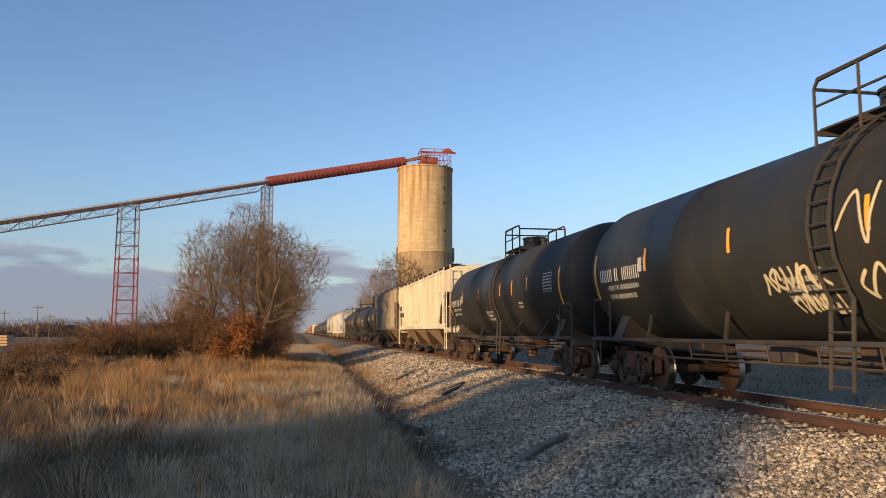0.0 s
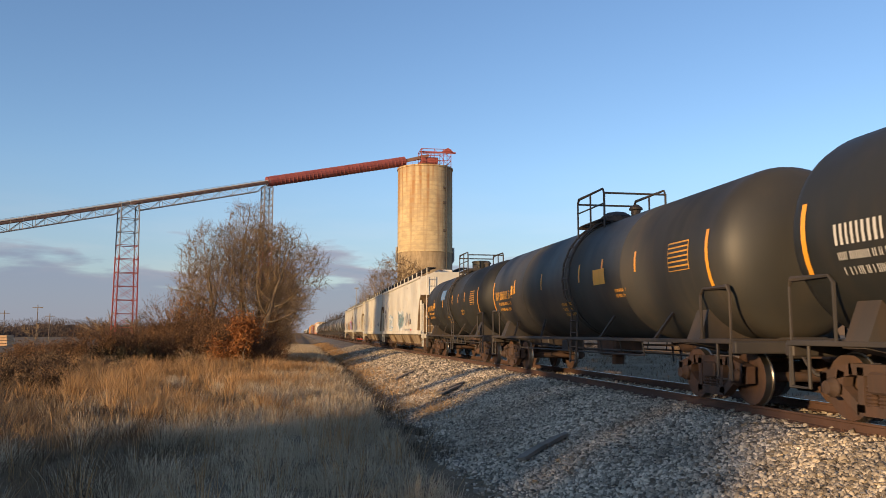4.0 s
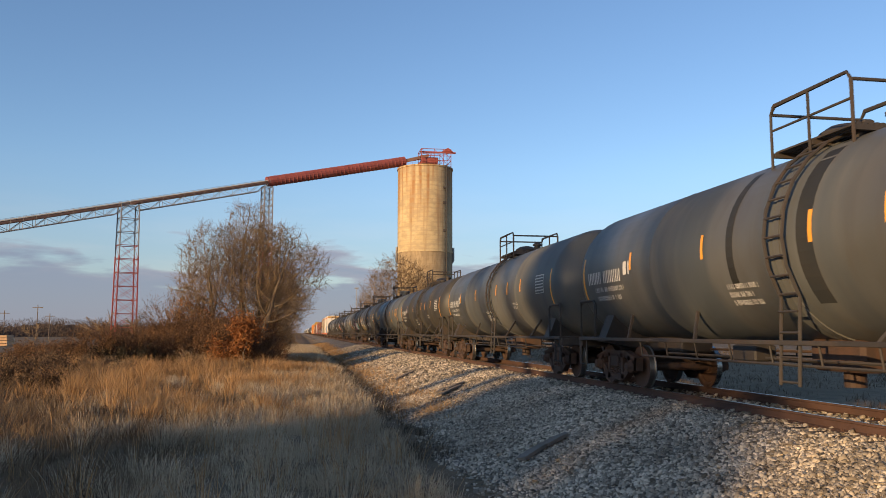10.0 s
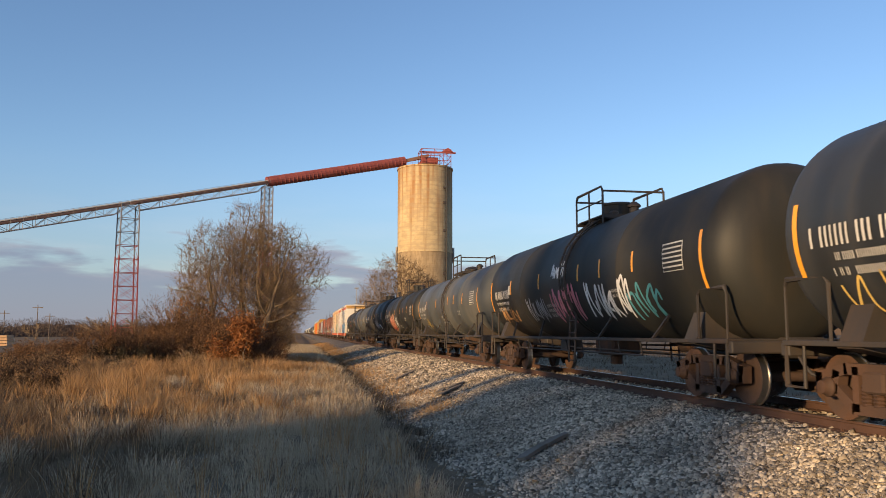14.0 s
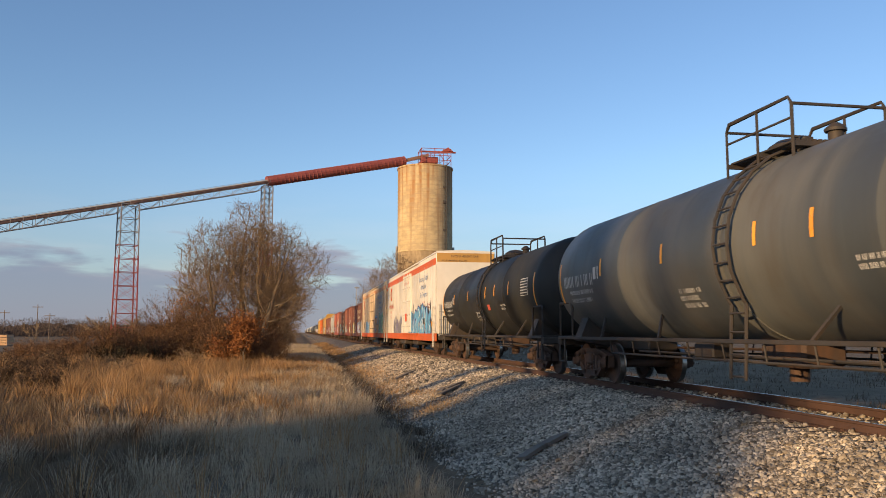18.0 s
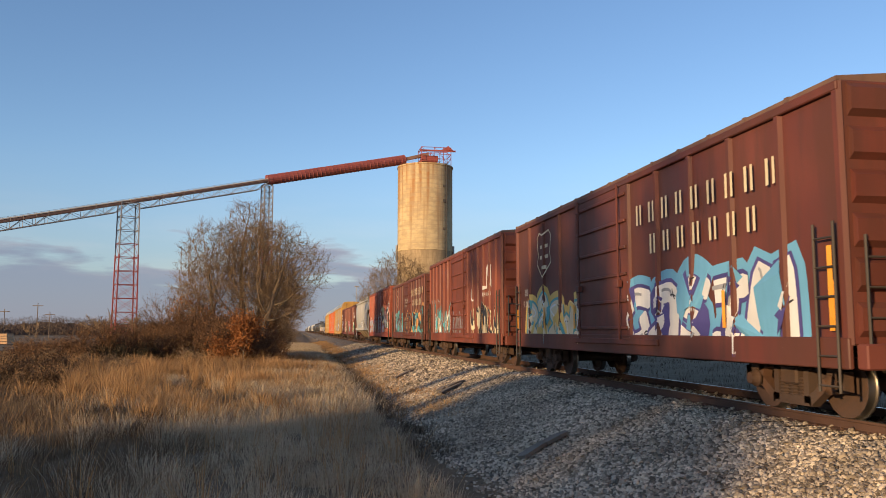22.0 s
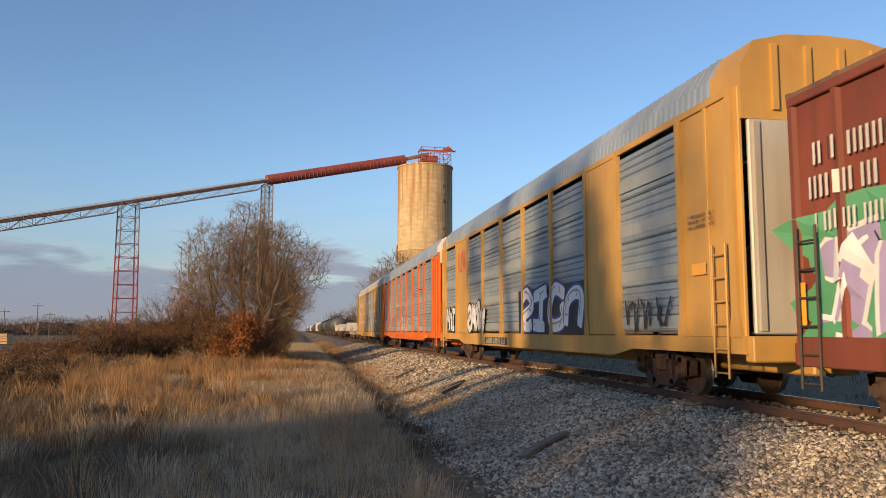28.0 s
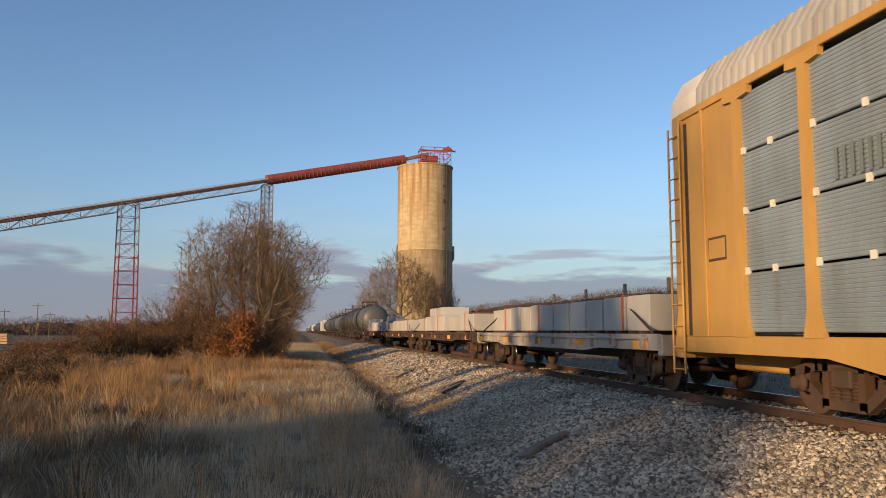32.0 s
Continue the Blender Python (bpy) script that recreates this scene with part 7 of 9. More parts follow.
# ---- auto racks ----
def auto_rack(k, label, frame_m, roof_m, cap_m, seed, style):
    car, length = new_car("auto_rack_car", label, k)
    w, h = 1.48, length / 2 - 0.35
    floor_z, eave, top = 1.12, 5.08, 5.98
    part("deck", Mesh().box(-w, w, -h, h, 0.95, floor_z, 0.02).box(-0.4, 0.4, -h, h, 0.5, 0.95, 0.03), frame_m, car)
    part("upper_deck", Mesh().box(-w + 0.1, w - 0.1, -h + 1.2, h - 1.2, 2.55, 2.62).box(-w + 0.1, w - 0.1, -h + 1.2, h - 1.2, 3.85, 3.92), GALV, car)
    arch = [(-w - 0.02, eave), (-w + 0.0, eave + 0.34), (-w + 0.24, eave + 0.74), (-0.7, top - 0.03), (0, top), (0.7, top - 0.03), (w - 0.24, eave + 0.74), (w - 0.0, eave + 0.34), (w + 0.02, eave)]
    roof = Mesh()
    n = 110
    rings = []
    y0, y1 = -h + 0.9, h - 0.9
    for i in range(n + 1):
        y = y0 + (y1 - y0) * i / n
        for off, o in ((0.0, 0.0), (0.25, 0.014), (0.6, 0.014), (0.85, 0.0)):
            if i < n:
                yy = y + (y1 - y0) / n * off
                rings.append([(x * (1 + o / 1.5), yy, z + o * 0.8) for x, z in arch])
    roof.loft(rings)
    part("roof", roof, roof_m, car, "arched corrugated roof")
    # frame: sills, posts, top chord
    last = 11.3 if style == "silver" else 12.2
    posts = [-h + 0.25, -11.2, -8.3, -6.4, -3.7, -0.9, 1.8, 4.6, 7.3, 9.6, last, h - 0.25]
    for s in (-1, 1):
        x0, x1 = sorted((s * w, s * (w + 0.06)))
        part("side_sill", Mesh().slab_x([(-h, 1.10), (h, 1.10), (h, 0.84), (h - 4.2, 0.84), (h - 5.2, 0.68), (-h + 5.2, 0.68), (-h + 4.2, 0.84), (-h, 0.84)], x0, x1), frame_m, car, "deep painted side sill")
        part("top_chord", Mesh().box(x0, x1, -h + 0.3, h - 0.3, eave - 0.10, eave + 0.03, 0.01), roof_m if style == "orange" else frame_m, car)
        for y in posts:
            if style != "yellow_cn" and abs(y) < h - 1:
                part("post", Mesh().loft([[(x0 - 0.02, y - a, z), (x1 + 0.02, y - a, z), (x1 + 0.02, y + a, z), (x0 - 0.02, y + a, z)] for z, a in ((1.1, 0.20), (1.5, 0.10), (eave - 0.25, 0.09), (eave - 0.22, 0.36), (eave - 0.08, 0.36))]), frame_m, car, "side post with splayed foot and head")
            else:
                part("post", Mesh().loft([[(x0 - 0.02, y - a, z), (x1 + 0.02, y - a, z), (x1 + 0.02, y + a, z), (x0 - 0.02, y + a, z)] for z, a in ((1.1, 0.17), (1.55, 0.09), (eave, 0.09))]), frame_m, car)
        # corrugated side panels between posts
        for a, b in zip(posts[1:-1], posts[2:-1] + [None]):
            if b is None:
                continue
            i = posts.index(a)
            solid = style == "yellow_cn" and i in (2, 8)
            if solid:
                part("solid_panel", Mesh().box(min(s * (w - 0.03), s * (w + 0.045)), max(s * (w - 0.03), s * (w + 0.045)), a + 0.06, b - 0.06, 1.12, eave - 0.10, 0.01), frame_m, car, "plain yellow side panel")
                continue
            rows = 4
            if style != "silver":        # louvres parted by plain riveted bands
                for zc_ in ((1.36, 2.32, 3.28, 4.24) if style == "yellow_cn" else (1.30, 2.95)):
                    part("plain_band", Mesh().box(min(s * w, s * (w + 0.024)), max(s * w, s * (w + 0.024)), a + 0.09, b - 0.09, zc_ - 0.12, zc_ + 0.12, 0.006), GALV_BAND, car, "flat riveted band of the side panel")
            for r_ in range(rows):
                za = 1.18 + (eave - 1.34) * r_ / rows
                zb = 1.18 + (eave - 1.34) * (r_ + 1) / rows - (0.03 if style == "silver" else 0.012)
                m = Mesh()
                nr = 6 if style != "silver" else 15
                g0 = w - (0.03 if style != "silver" else 0.005)
                pts = []
                for j in range(nr):
                    z = za + (zb - za) * j / nr
                    dz = (zb - za) / nr
                    pts += [(s * g0, z), (s * (w + 0.012), z + dz * 0.2), (s * (w + 0.02), z + dz * 0.68), (s * g0, z + dz * 0.9)]
                m.loft([[(x, yy, z) for x, z in pts] + [(s * (w - 0.05), yy, zb), (s * (w - 0.05), yy, za)] for yy in (a + 0.08, b - 0.08)])
                p = part("side_panel", m, GALV, car, "corrugated galvanised side panel")
                if style == "silver" and r_ < 3:
                    for yc in ((a + b) / 2, b - 0.14):
                        part("panel_clip", Mesh().box(min(s * w, s * (w + 0.05)), max(s * w, s * (w + 0.05)), yc - 0.035, yc + 0.035, zb - 0.03, zb + 0.08), REEF_WHITE, p)
        for e in (-1, 1):
            ya, yb = (-h + 0.05, -11.2) if e < 0 else (last, h - 0.05)
            part("end_bay", Mesh().box(min(s * (w - 0.05), s * (w + 0.02)), max(s * (w - 0.05), s * (w + 0.02)), ya, yb, 1.1, eave, 0.015), frame_m, car, "solid painted end bay")
            part("end_bay_rib", Mesh().box(min(s * w, s * (w + 0.07)), max(s * w, s * (w + 0.07)), (ya + yb) / 2 - 0.05, (ya + yb) / 2 + 0.05, 1.1, eave - 0.1, 0.01), frame_m, car)
            if style == "silver":
                yg = e * (h - 0.52)
                # no opening here: a dark strip stands in for the gap's shade
                part("door_gap", Mesh().box(min(s * w, s * (w + 0.026)), max(s * w, s * (w + 0.026)), yg - 0.06, yg + 0.06, 1.12, eave - 0.18, 0.004), DARKSTEEL, car, "dark strip in place of the shaded gap beside the end door")
                part("door_guide", Mesh().box(min(s * w, s * (w + 0.10)), max(s * w, s * (w + 0.10)), yg + e * 0.08, yg + e * 0.16, 1.12, eave - 0.1, 0.01), frame_m, car)
                part("notice_frame", Mesh().box(min(s * w, s * (w + 0.03)), max(s * w, s * (w + 0.03)), e * (h - 1.5) - 0.28, e * (h - 1.5) + 0.28, 2.35, 2.75, 0.006), RUSTY, car, "framed notice holder")
                part("notice", Mesh().box(min(s * w, s * (w + 0.036)), max(s * w, s * (w + 0.036)), e * (h - 1.5) - 0.25, e * (h - 1.5) + 0.25, 2.39, 2.71, 0.004), frame_m, car)
            ladder(car, s * (w + 0.11), e * (h - (0.24 if style == "silver" else 0.62)), 0.45, 2.6 if style == "yellow_cn" else 4.9, frame_m, 0.42)
    for e in (-1, 1):
        # end doors, in two leaves with a cap above
        for q in (-1, 1):
            xs_ = sorted((q * 0.04, q * (w - 0.10)))
            d = part("end_door", Mesh().box(xs_[0], xs_[1], e * h - 0.04, e * h + 0.04, 1.15, eave - 0.55, 0.02), GALV_PALE if style == "yellow_cn" else frame_m, car, "folding end door")
            for x in (xs_[0] + 0.12, xs_[1] - 0.12):
                part("door_rib", Mesh().box(x - 0.05, x + 0.05, e * (h + 0.05) - 0.04, e * (h + 0.05) + 0.04, 1.2, eave - 0.6), frame_m if style != "yellow_cn" else GALV_PALE, d)
        c = [(x * 0.99, z - 0.01) for x, z in arch]
        part("end_cap", Mesh().slab_y(c + [(w, eave - 0.55), (-w, eave - 0.55)], min(e * (h - 0.9), e * (h + 0.03)), max(e * (h - 0.9), e * (h + 0.03))), cap_m, car, "rounded roof cap over the end doors")
        for x in (-0.9, -0.3, 0.3, 0.9):
            part("cap_rib", Mesh().box(x - 0.05, x + 0.05, e * (h + 0.05) - 0.04, e * (h + 0.05) + 0.04, eave - 0.4, top - 0.22), cap_m, car)
        part("end_sill", Mesh().box(-w, w, e * h - 0.12, e * h + 0.12, 0.72, 1.12, 0.02), frame_m, car)
    running_gear(car, length, 4.2)
    return car, flat_side(-w - 0.062), h


def flat_car(k, label, mat, seed):
    car, length = new_car("flat_car", label, k)
    h = length / 2 - 0.55
    part("deck", Mesh().box(-1.42, 1.42, -h, h, 1.04, 1.12, 0.01), TIE_WOOD, car, "worn wooden deck")
    for s in (-1, 1):
        x0, x1 = sorted((s * 1.38, s * 1.46))
        part("side_sill", Mesh().slab_x([(-h, 1.14), (h, 1.14), (h, 0.82), (h - 3.2, 0.82), (h - 4.0, 0.74), (-h + 4.0, 0.74), (-h + 3.2, 0.82), (-h, 0.82)], x0, x1), mat, car)
        part("rub_rail", Mesh().rod((s * 1.52, -h + 0.4, 1.05), (s * 1.52, h - 0.4, 1.05), 0.03, 6), mat, car)
        for i in range(11):
            y = -h + 0.6 + (2 * h - 1.2) * i / 10
            part("stake_pocket", Mesh().box(min(s * 1.46, s * 1.54), max(s * 1.46, s * 1.54), y - 0.08, y + 0.08, 0.86, 1.12, 0.01), mat, car)
        for f in (-0.9, -0.45, 0.0, 0.45, 0.9):
            if s < 0:
                part("reflector", patch(Mesh(), flat_side(-1.462), f * h - 0.35, f * h + 0.35, 0.84, 1.0, 0.004), YELLOW_INK, car)
    part("underframe", Mesh().box(-0.4, 0.4, -h, h, 0.55, 1.04, 0.03), DARKSTEEL, car)
    for e in (-1, 1):
        part("end_sill", Mesh().box(-1.42, 1.42, e * h - 0.1, e * h + 0.1, 0.72, 1.12, 0.02), mat, car)
    running_gear(car, length, 2.2)
    rng = random.Random(seed)
    # cast concrete pieces lashed to the deck: they ride with the car, so they are its parts
    y = -h + 1.0
    while y < h - 2.4:
        ln = rng.uniform(1.0, 1.5) if k == 35 else rng.uniform(2.2, 4.2)
        ln = min(ln, h - 0.9 - y)
        ht = rng.choice((0.74, 0.76, 0.75, 0.78) if k == 35 else (0.72, 0.78, 0.62, 0.78))
        part("timber_dunnage", Mesh().box(-1.2, 1.2, y + 0.3, y + 0.42, 1.12, 1.20).box(-1.2, 1.2, y + ln - 0.42, y + ln - 0.3, 1.12, 1.20), TIE_WOOD, car)
        b = part("concrete_block", Mesh().box(-1.15, 1.15, y, y + ln - 0.12, 1.20, 1.20 + ht, 0.02), CONCRETE_WHITE, car, "pale cast concrete block")
        if k != 35 and rng.random() < 0.5:
            part("upper_block", Mesh().box(-1.15, 0.2, y + 0.2, y + 0.2 + ln * 0.5, 1.20 + ht, 1.62 + ht, 0.02), CONCRETE_WHITE, b)
        for q in (0.25, 0.75):
            lp = [(0.5 + 0.13 * math.cos(a), y + ln * q, 1.2 + ht + 0.2 * math.sin(a)) for a in [math.pi * i / 6 for i in range(7)]]
            part("lifting_loop", Mesh().pipe(lp, 0.022), DARKSTEEL, b, "steel lifting loop")
        y += ln
    if k == 35:
        for q in (-0.82, -0.45, -0.1, 0.3, 0.72):
            part("stake", Mesh().box(0.9, 0.98, q * h - 0.05, q * h + 0.05, 1.12, 2.55, 0.008), WOOD_GREY, car, "upright wooden stake")
    for q in (-0.7, 0.1, 0.6):
        part("strap", Mesh().box(-1.47, -1.46, q * h - 0.04, q * h + 0.04, 0.9, 1.15).box(-1.17, -1.16, q * h - 0.04, q * h + 0.04, 1.2, 1.99).box(-1.17, 1.17, q * h - 0.04, q * h + 0.04, 1.985, 1.995), ORANGE, car, "orange lashing strap")
    part("tie_down", Mesh().rod((-1.35, -h + 0.4, 1.14), (-1.1, -h + 2.2, 1.75), 0.025, 5).rod((-1.35, h - 0.4, 1.14), (-1.1, h - 2.2, 1.75), 0.025, 5), RUSTY, car)
    return car, flat_side(-1.462), h


# ---- the train, car by car ----
def label_bars(car, side, y, z, rows, mat, seed):
    return stencil(car, side, "warning_mark", y, z, rows, mat, seed, 0.55)


car, side, h = tank_car(1, "black tank car with white scrawls and amber reflectors", TANK_BLACK, WHITE_INK, 11, r=1.56, zc=2.58)
scrawl(car, side, 1.2, 1.75, 1.6, 0.42, "cream", 1, 0.05, 4)
scrawl(car, side, 0.7, 1.45, 1.2, 0.28, "cream", 2, 0.04, 5)
scrawl(car, side, -0.75, 2.2, 0.7, 1.0, "cream", 3, 0.05, 1)
scrawl(car, side, -0.9, 1.5, 1.5, 0.5, "cream", 4, 0.05, 3)
car, side, h = tank_car(2, "black tank car with white stencilled marks", TANK_BLACK, WHITE_INK, 12, r=1.56, zc=2.58)
part("warning_diamond", Mesh().add([side.at(-6.6, 1.72, 0.02), side.at(-6.78, 1.5, 0.02), side.at(-6.6, 1.28, 0.02), side.at(-6.42, 1.5, 0.02)], [(0, 1, 2, 3)]), WHITE_INK, car, "small white and red placard")
car, side, h = hopper_car(3, "cream ribbed covered hopper, rust-stained", HOP_CREAM, 3, 13, 4.1, 1.42, ribs=18, belly=HOP_BELLY, lift=-0.22, notch=1.6)
stencil(car, side, "reporting_mark", h - 1.0, 2.95, [(0.75, 0.30)], BLACK_INK, 3)
stencil(car, side, "reporting_mark", h - 2.0, 2.95, [(0.75, 0.30)], BLACK_INK, 4)
stencil(car, side, "car_number", h - 1.0, 2.50, [(0.8, 0.30)], BLACK_INK, 5)
stencil(car, side, "car_number", h - 2.0, 2.50, [(0.9, 0.30)], BLACK_INK, 6)
label_bars(car, side, h - 1.0, 2.0, [(0.6, 0.07), (0.7, 0.07)], BLACK_INK, 7)
for y in (h - 0.8, h - 2.2, h - 4.6, 0.5, -h + 1.6):
    part("reflector", patch(Mesh(), side, y - 0.14, y + 0.14, 1.72, 1.86, 0.012), AMBER, car)
car, side, h = hopper_car(4, "grimy tan ribbed covered hopper", HOP_DARK, 3, 14, 4.3, 1.42, ribs=18, belly=HOP_BELLY, lift=-0.24, rib_mat=HOP_TAN, notch=1.6)
for y in (h - 1.4, h - 2.5):
    pnl = part("number_panel", patch(Mesh(), side, y + 0.45, y - 0.45, 1.95, 3.0, 0.006), HOP_TAN, car, "repainted pale panel")
    stencil(car, side, "reporting_mark", y + 0.3, 2.85, [(0.5, 0.3), (0.5, 0.3)], BLACK_INK, 9, 0.5, 0.012)
for y, mt in ((h - 0.6, AMBER), (h - 1.5, WHITE_INK), (1.0, AMBER), (-2.5, AMBER), (-h + 1.5, WHITE_INK)):
    part("reflector", patch(Mesh(), side, y - 0.16, y + 0.16, 1.60, 1.82, 0.012), mt, car)
pnl = part("data_panel", patch(Mesh(), side, -h + 1.35, -h + 0.85, 1.7, 2.9, 0.008), BLACK_INK, car, "black data panel with amber mark")
part("data_mark", patch(Mesh(), side, -h + 1.33, -h + 0.87, 2.3, 2.5, 0.013), AMBER, pnl)
car, side, h = tank_car(5, "charcoal tank car with a pale placard", TANK_BLACK, WHITE_INK, 15)
part("placard", patch(Mesh(), side, -2.0, -2.9, 2.35, 2.72, 0.010), HOP_CREAM, car, "pale cream lettered placard")
car, side, h = tank_car(6, "dark olive tank car with yellow stencils", TANK_OLIVE, YELLOW_INK, 16, 1)
part("placard", patch(Mesh(), side, -2.2, -2.9, 2.3, 2.65, 0.010), YELLOW_INK, car)
car, side, h = tank_car(7, "black tank car with yellow stencilled marks", TANK_BLACK, YELLOW_INK, 17)
part("tank_emblem", patch(Mesh(), side, 2.0, 0.9, 2.75, 3.2, 0.008), BLUE_INK, car, "small blue painted panel")
label_bars(car, side, 1.9, 3.12, [(0.9, 0.07), (0.9, 0.07), (0.8, 0.07)], YELLOW_INK, 8)

car, side, h = hopper_car(8, "white covered hopper with faded graffiti", HOP_WHITE, 4, 18, 4.28, 1.12, belly=HOP_DUST, notch=1.35)
stencil(car, side, "reporting_mark", 8.6, 2.95, [(0.8, 0.26), (0.8, 0.26)], BLACK_INK, 30)
graffiti(car, side, 8.9, 1.5, 1.6, 0.9, 4, None, "grey", 31, "faded grey scrawled letters", outline=0.25)
graffiti(car, side, 5.6, 1.35, 2.4, 0.95, 4, "white", "sky", 32, "faded pale blue bubble letters")
graffiti(car, side, 0.3, 1.35, 3.1, 1.25, 4, "grey", "teal", 33, "faded teal and grey block letters", field="white", weight=0.16, outline=0.26)
graffiti(car, side, -3.4, 1.55, 2.6, 0.9, 5, None, "grey", 34, "ghostly grey letters", outline=0.3)
scrawl(car, side, -3.0, 1.2, 3.0, 0.28, "grey", 35, 0.04, 8)
part("reflector", patch(Mesh(), side, -5.2, -5.3, 1.6, 2.1, 0.008), AMBER, car)
pnl = part("data_panel", patch(Mesh(), side, -5.65, -6.25, 1.68, 2.1, 0.008), WHITE_INK, car, "white and black data panel")
for yy, zz in ((-5.75, 1.88), (-6.0, 1.88), (-5.75, 1.73), (-6.0, 1.73)):
    part("data_cell", patch(Mesh(), side, yy, yy - 0.2, zz, zz + 0.15, 0.013), BLACK_INK, pnl)
label_bars(car, side, 3.0, 1.25, [(1.2, 0.06)], RED_INK, 36)
part("red_patch", patch(Mesh(), side, -5.9, -6.5, 1.22, 1.42, 0.006), RED_INK, car)
car, side, h = hopper_car(9, "clean cream covered hopper with four outlets", HOP_CREAM, 4, 19, 4.28, 1.10, belly=HOP_DUST, notch=1.35)
stencil(car, side, "reporting_mark", 8.6, 3.0, [(0.75, 0.24), (0.8, 0.24)], BLACK_INK, 40, 0.6)
label_bars(car, side, 8.2, 2.2, [(0.6, 0.06), (0.6, 0.06)], BLACK_INK, 41)
for y in (6.2, 3.2, 0.1, -2.9, -5.6):
    part("reflector", patch(Mesh(), side, y, y - 0.09, 1.85, 2.3, 0.008), ORANGE if y < 4 else DARKSTEEL, car)
for y, z in ((-6.1, 2.0), (-4.2, 1.9), (5.2, 1.95)):
    label_bars(car, side, y, z, [(0.7, 0.06), (0.6, 0.06), (0.65, 0.06)], BLACK_INK, 42)
label_bars(car, side, 0.6, 1.72, [(1.3, 0.07)], RED_INK, 43)
pnl = part("data_panel", patch(Mesh(), side, -6.75, -7.2, 1.72, 2.06, 0.008), BLACK_INK, car)
part("data_mark", patch(Mesh(), side, -6.92, -6.97, 1.74, 2.04, 0.013), WHITE_INK, pnl)
car, side, h = hopper_car(10, "cream-grey covered hopper with curved sides", HOP_BONE, 3, 20, 4.18, 1.31, belly=HOP_DUST, bulge=0.11, notch=1.4)
stencil(car, side, "reporting_mark", 7.3, 3.0, [(0.7, 0.28)], BLACK_INK, 50)
stencil(car, side, "car_number", 7.3, 2.5, [(1.05, 0.28)], BLACK_INK, 51)
graffiti(car, side, 2.6, 1.42, 3.6, 0.95, 6, None, "grey", 52, "grey outline letters", outline=0.2)
lettering(car, side, "OPEN HATCH COVERS\nBEFORE UNLOADING CAR", -3.3, 2.42, 0.14, RED_INK)
for y in (7.0, 4.7, 1.8, -0.9, -4.0):
    part("reflector", patch(Mesh(), side, y, y - 0.10, 1.75, 2.2, 0.008), AMBER, car)
label_bars(car, side, -2.9, 2.0, [(0.7, 0.06)] * 4, BLACK_INK, 53)
label_bars(car, side, 4.3, 2.3, [(0.7, 0.06)] * 2, RED_INK, 54)
car, side, h = hopper_car(11, "cream covered hopper with orange and grey graffiti", HOP_BONE, 3, 21, 4.18, 1.31, belly=HOP_DUST, bulge=0.11, notch=1.4)
stencil(car, side, "reporting_mark", 8.2, 2.9, [(0.6, 0.22), (0.8, 0.22)], BLACK_INK, 60, 0.6)
graffiti(car, side, 3.9, 1.42, 3.0, 1.0, 5, "grey", "black", 61, "grey bubble letters with black outline", weight=0.26, outline=0.38)
graffiti(car, side, -0.3, 1.38, 3.1, 1.15, 6, "orange", "black", 62, "orange bubble letters with black outline", weight=0.3, outline=0.46)
graffiti(car, side, -3.7, 1.6, 1.3, 0.6, 4, None, "black", 63, "black tag", outline=0.2)
graffiti(car, side, -5.2, 1.4, 2.6, 1.1, 4, "lilac", "navy", 64, "pink and lilac graffiti", field="pink")
lettering(car, side, "OPEN HATCH COVERS\nBEFORE UNLOADING CAR", -3.6, 2.62, 0.13, RED_INK)
label_bars(car, side, 5.9, 2.75, [(0.9, 0.06)] * 3, RED_INK, 65)
part("reflector", patch(Mesh(), side, 5.75, 5.65, 1.75, 2.15, 0.006), AMBER, car)
part("reflector", patch(Mesh(), side, -3.45, -3.55, 1.65, 2.15, 0.016), AMBER, car)

car, side, h = tank_car(12, "grey-olive tank car with dark drips below the dome", TANK_GREY, WHITE_INK, 112, 1)
part("spill", patch(Mesh(), side, -0.9, -1.25, 1.6, 3.9, 0.004), TANK_BLACK, car, "dark drip stain down the shell")
part("spill", patch(Mesh(), side, 0.95, 0.75, 1.9, 3.9, 0.004), TANK_BLACK, car, "dark drip stain down the shell")
car, side, h = tank_car(13, "weathered grey tank car", TANK_GREY, WHITE_INK, 113, 1)
car, side, h = tank_car(14, "dull brown-grey tank car", TANK_OLIVE, WHITE_INK, 114, 1)
car, side, h = tank_car(15, "grey tank car with yellow stencils", TANK_GREY, YELLOW_INK, 115)
car, side, h = tank_car(16, "slate-black tank car with white and green graffiti", TANK_BLUE, WHITE_INK, 116, r=1.56, zc=2.58)
graffiti(car, side, 7.2, 1.35, 3.0, 0.7, 5, None, "yellow", 70, "thin yellow-green scrawl", outline=0.14)
graffiti(car, side, 4.6, 1.5, 1.6, 0.9, 2, None, "white", 71, "white tag", outline=0.2)
graffiti(car, side, 0.3, 1.7, 1.5, 0.5, 3, None, "white", 72, "white tag", outline=0.2)
graffiti(car, side, -2.0, 1.8, 1.6, 0.45, 4, None, "grey", 73, "faded green tag", outline=0.25)
car, side, h = tank_car(17, "brown-black tank car with salmon and white graffiti", TANK_BLACK, WHITE_INK, 117, r=1.56, zc=2.58)
scrawl(car, side, 0.7, 2.62, 1.2, 0.42, "white", 75, 0.06, 5)
graffiti(car, side, 3.4, 1.5, 1.8, 0.75, 4, None, "grey", 76, "grey-white tag", outline=0.24)
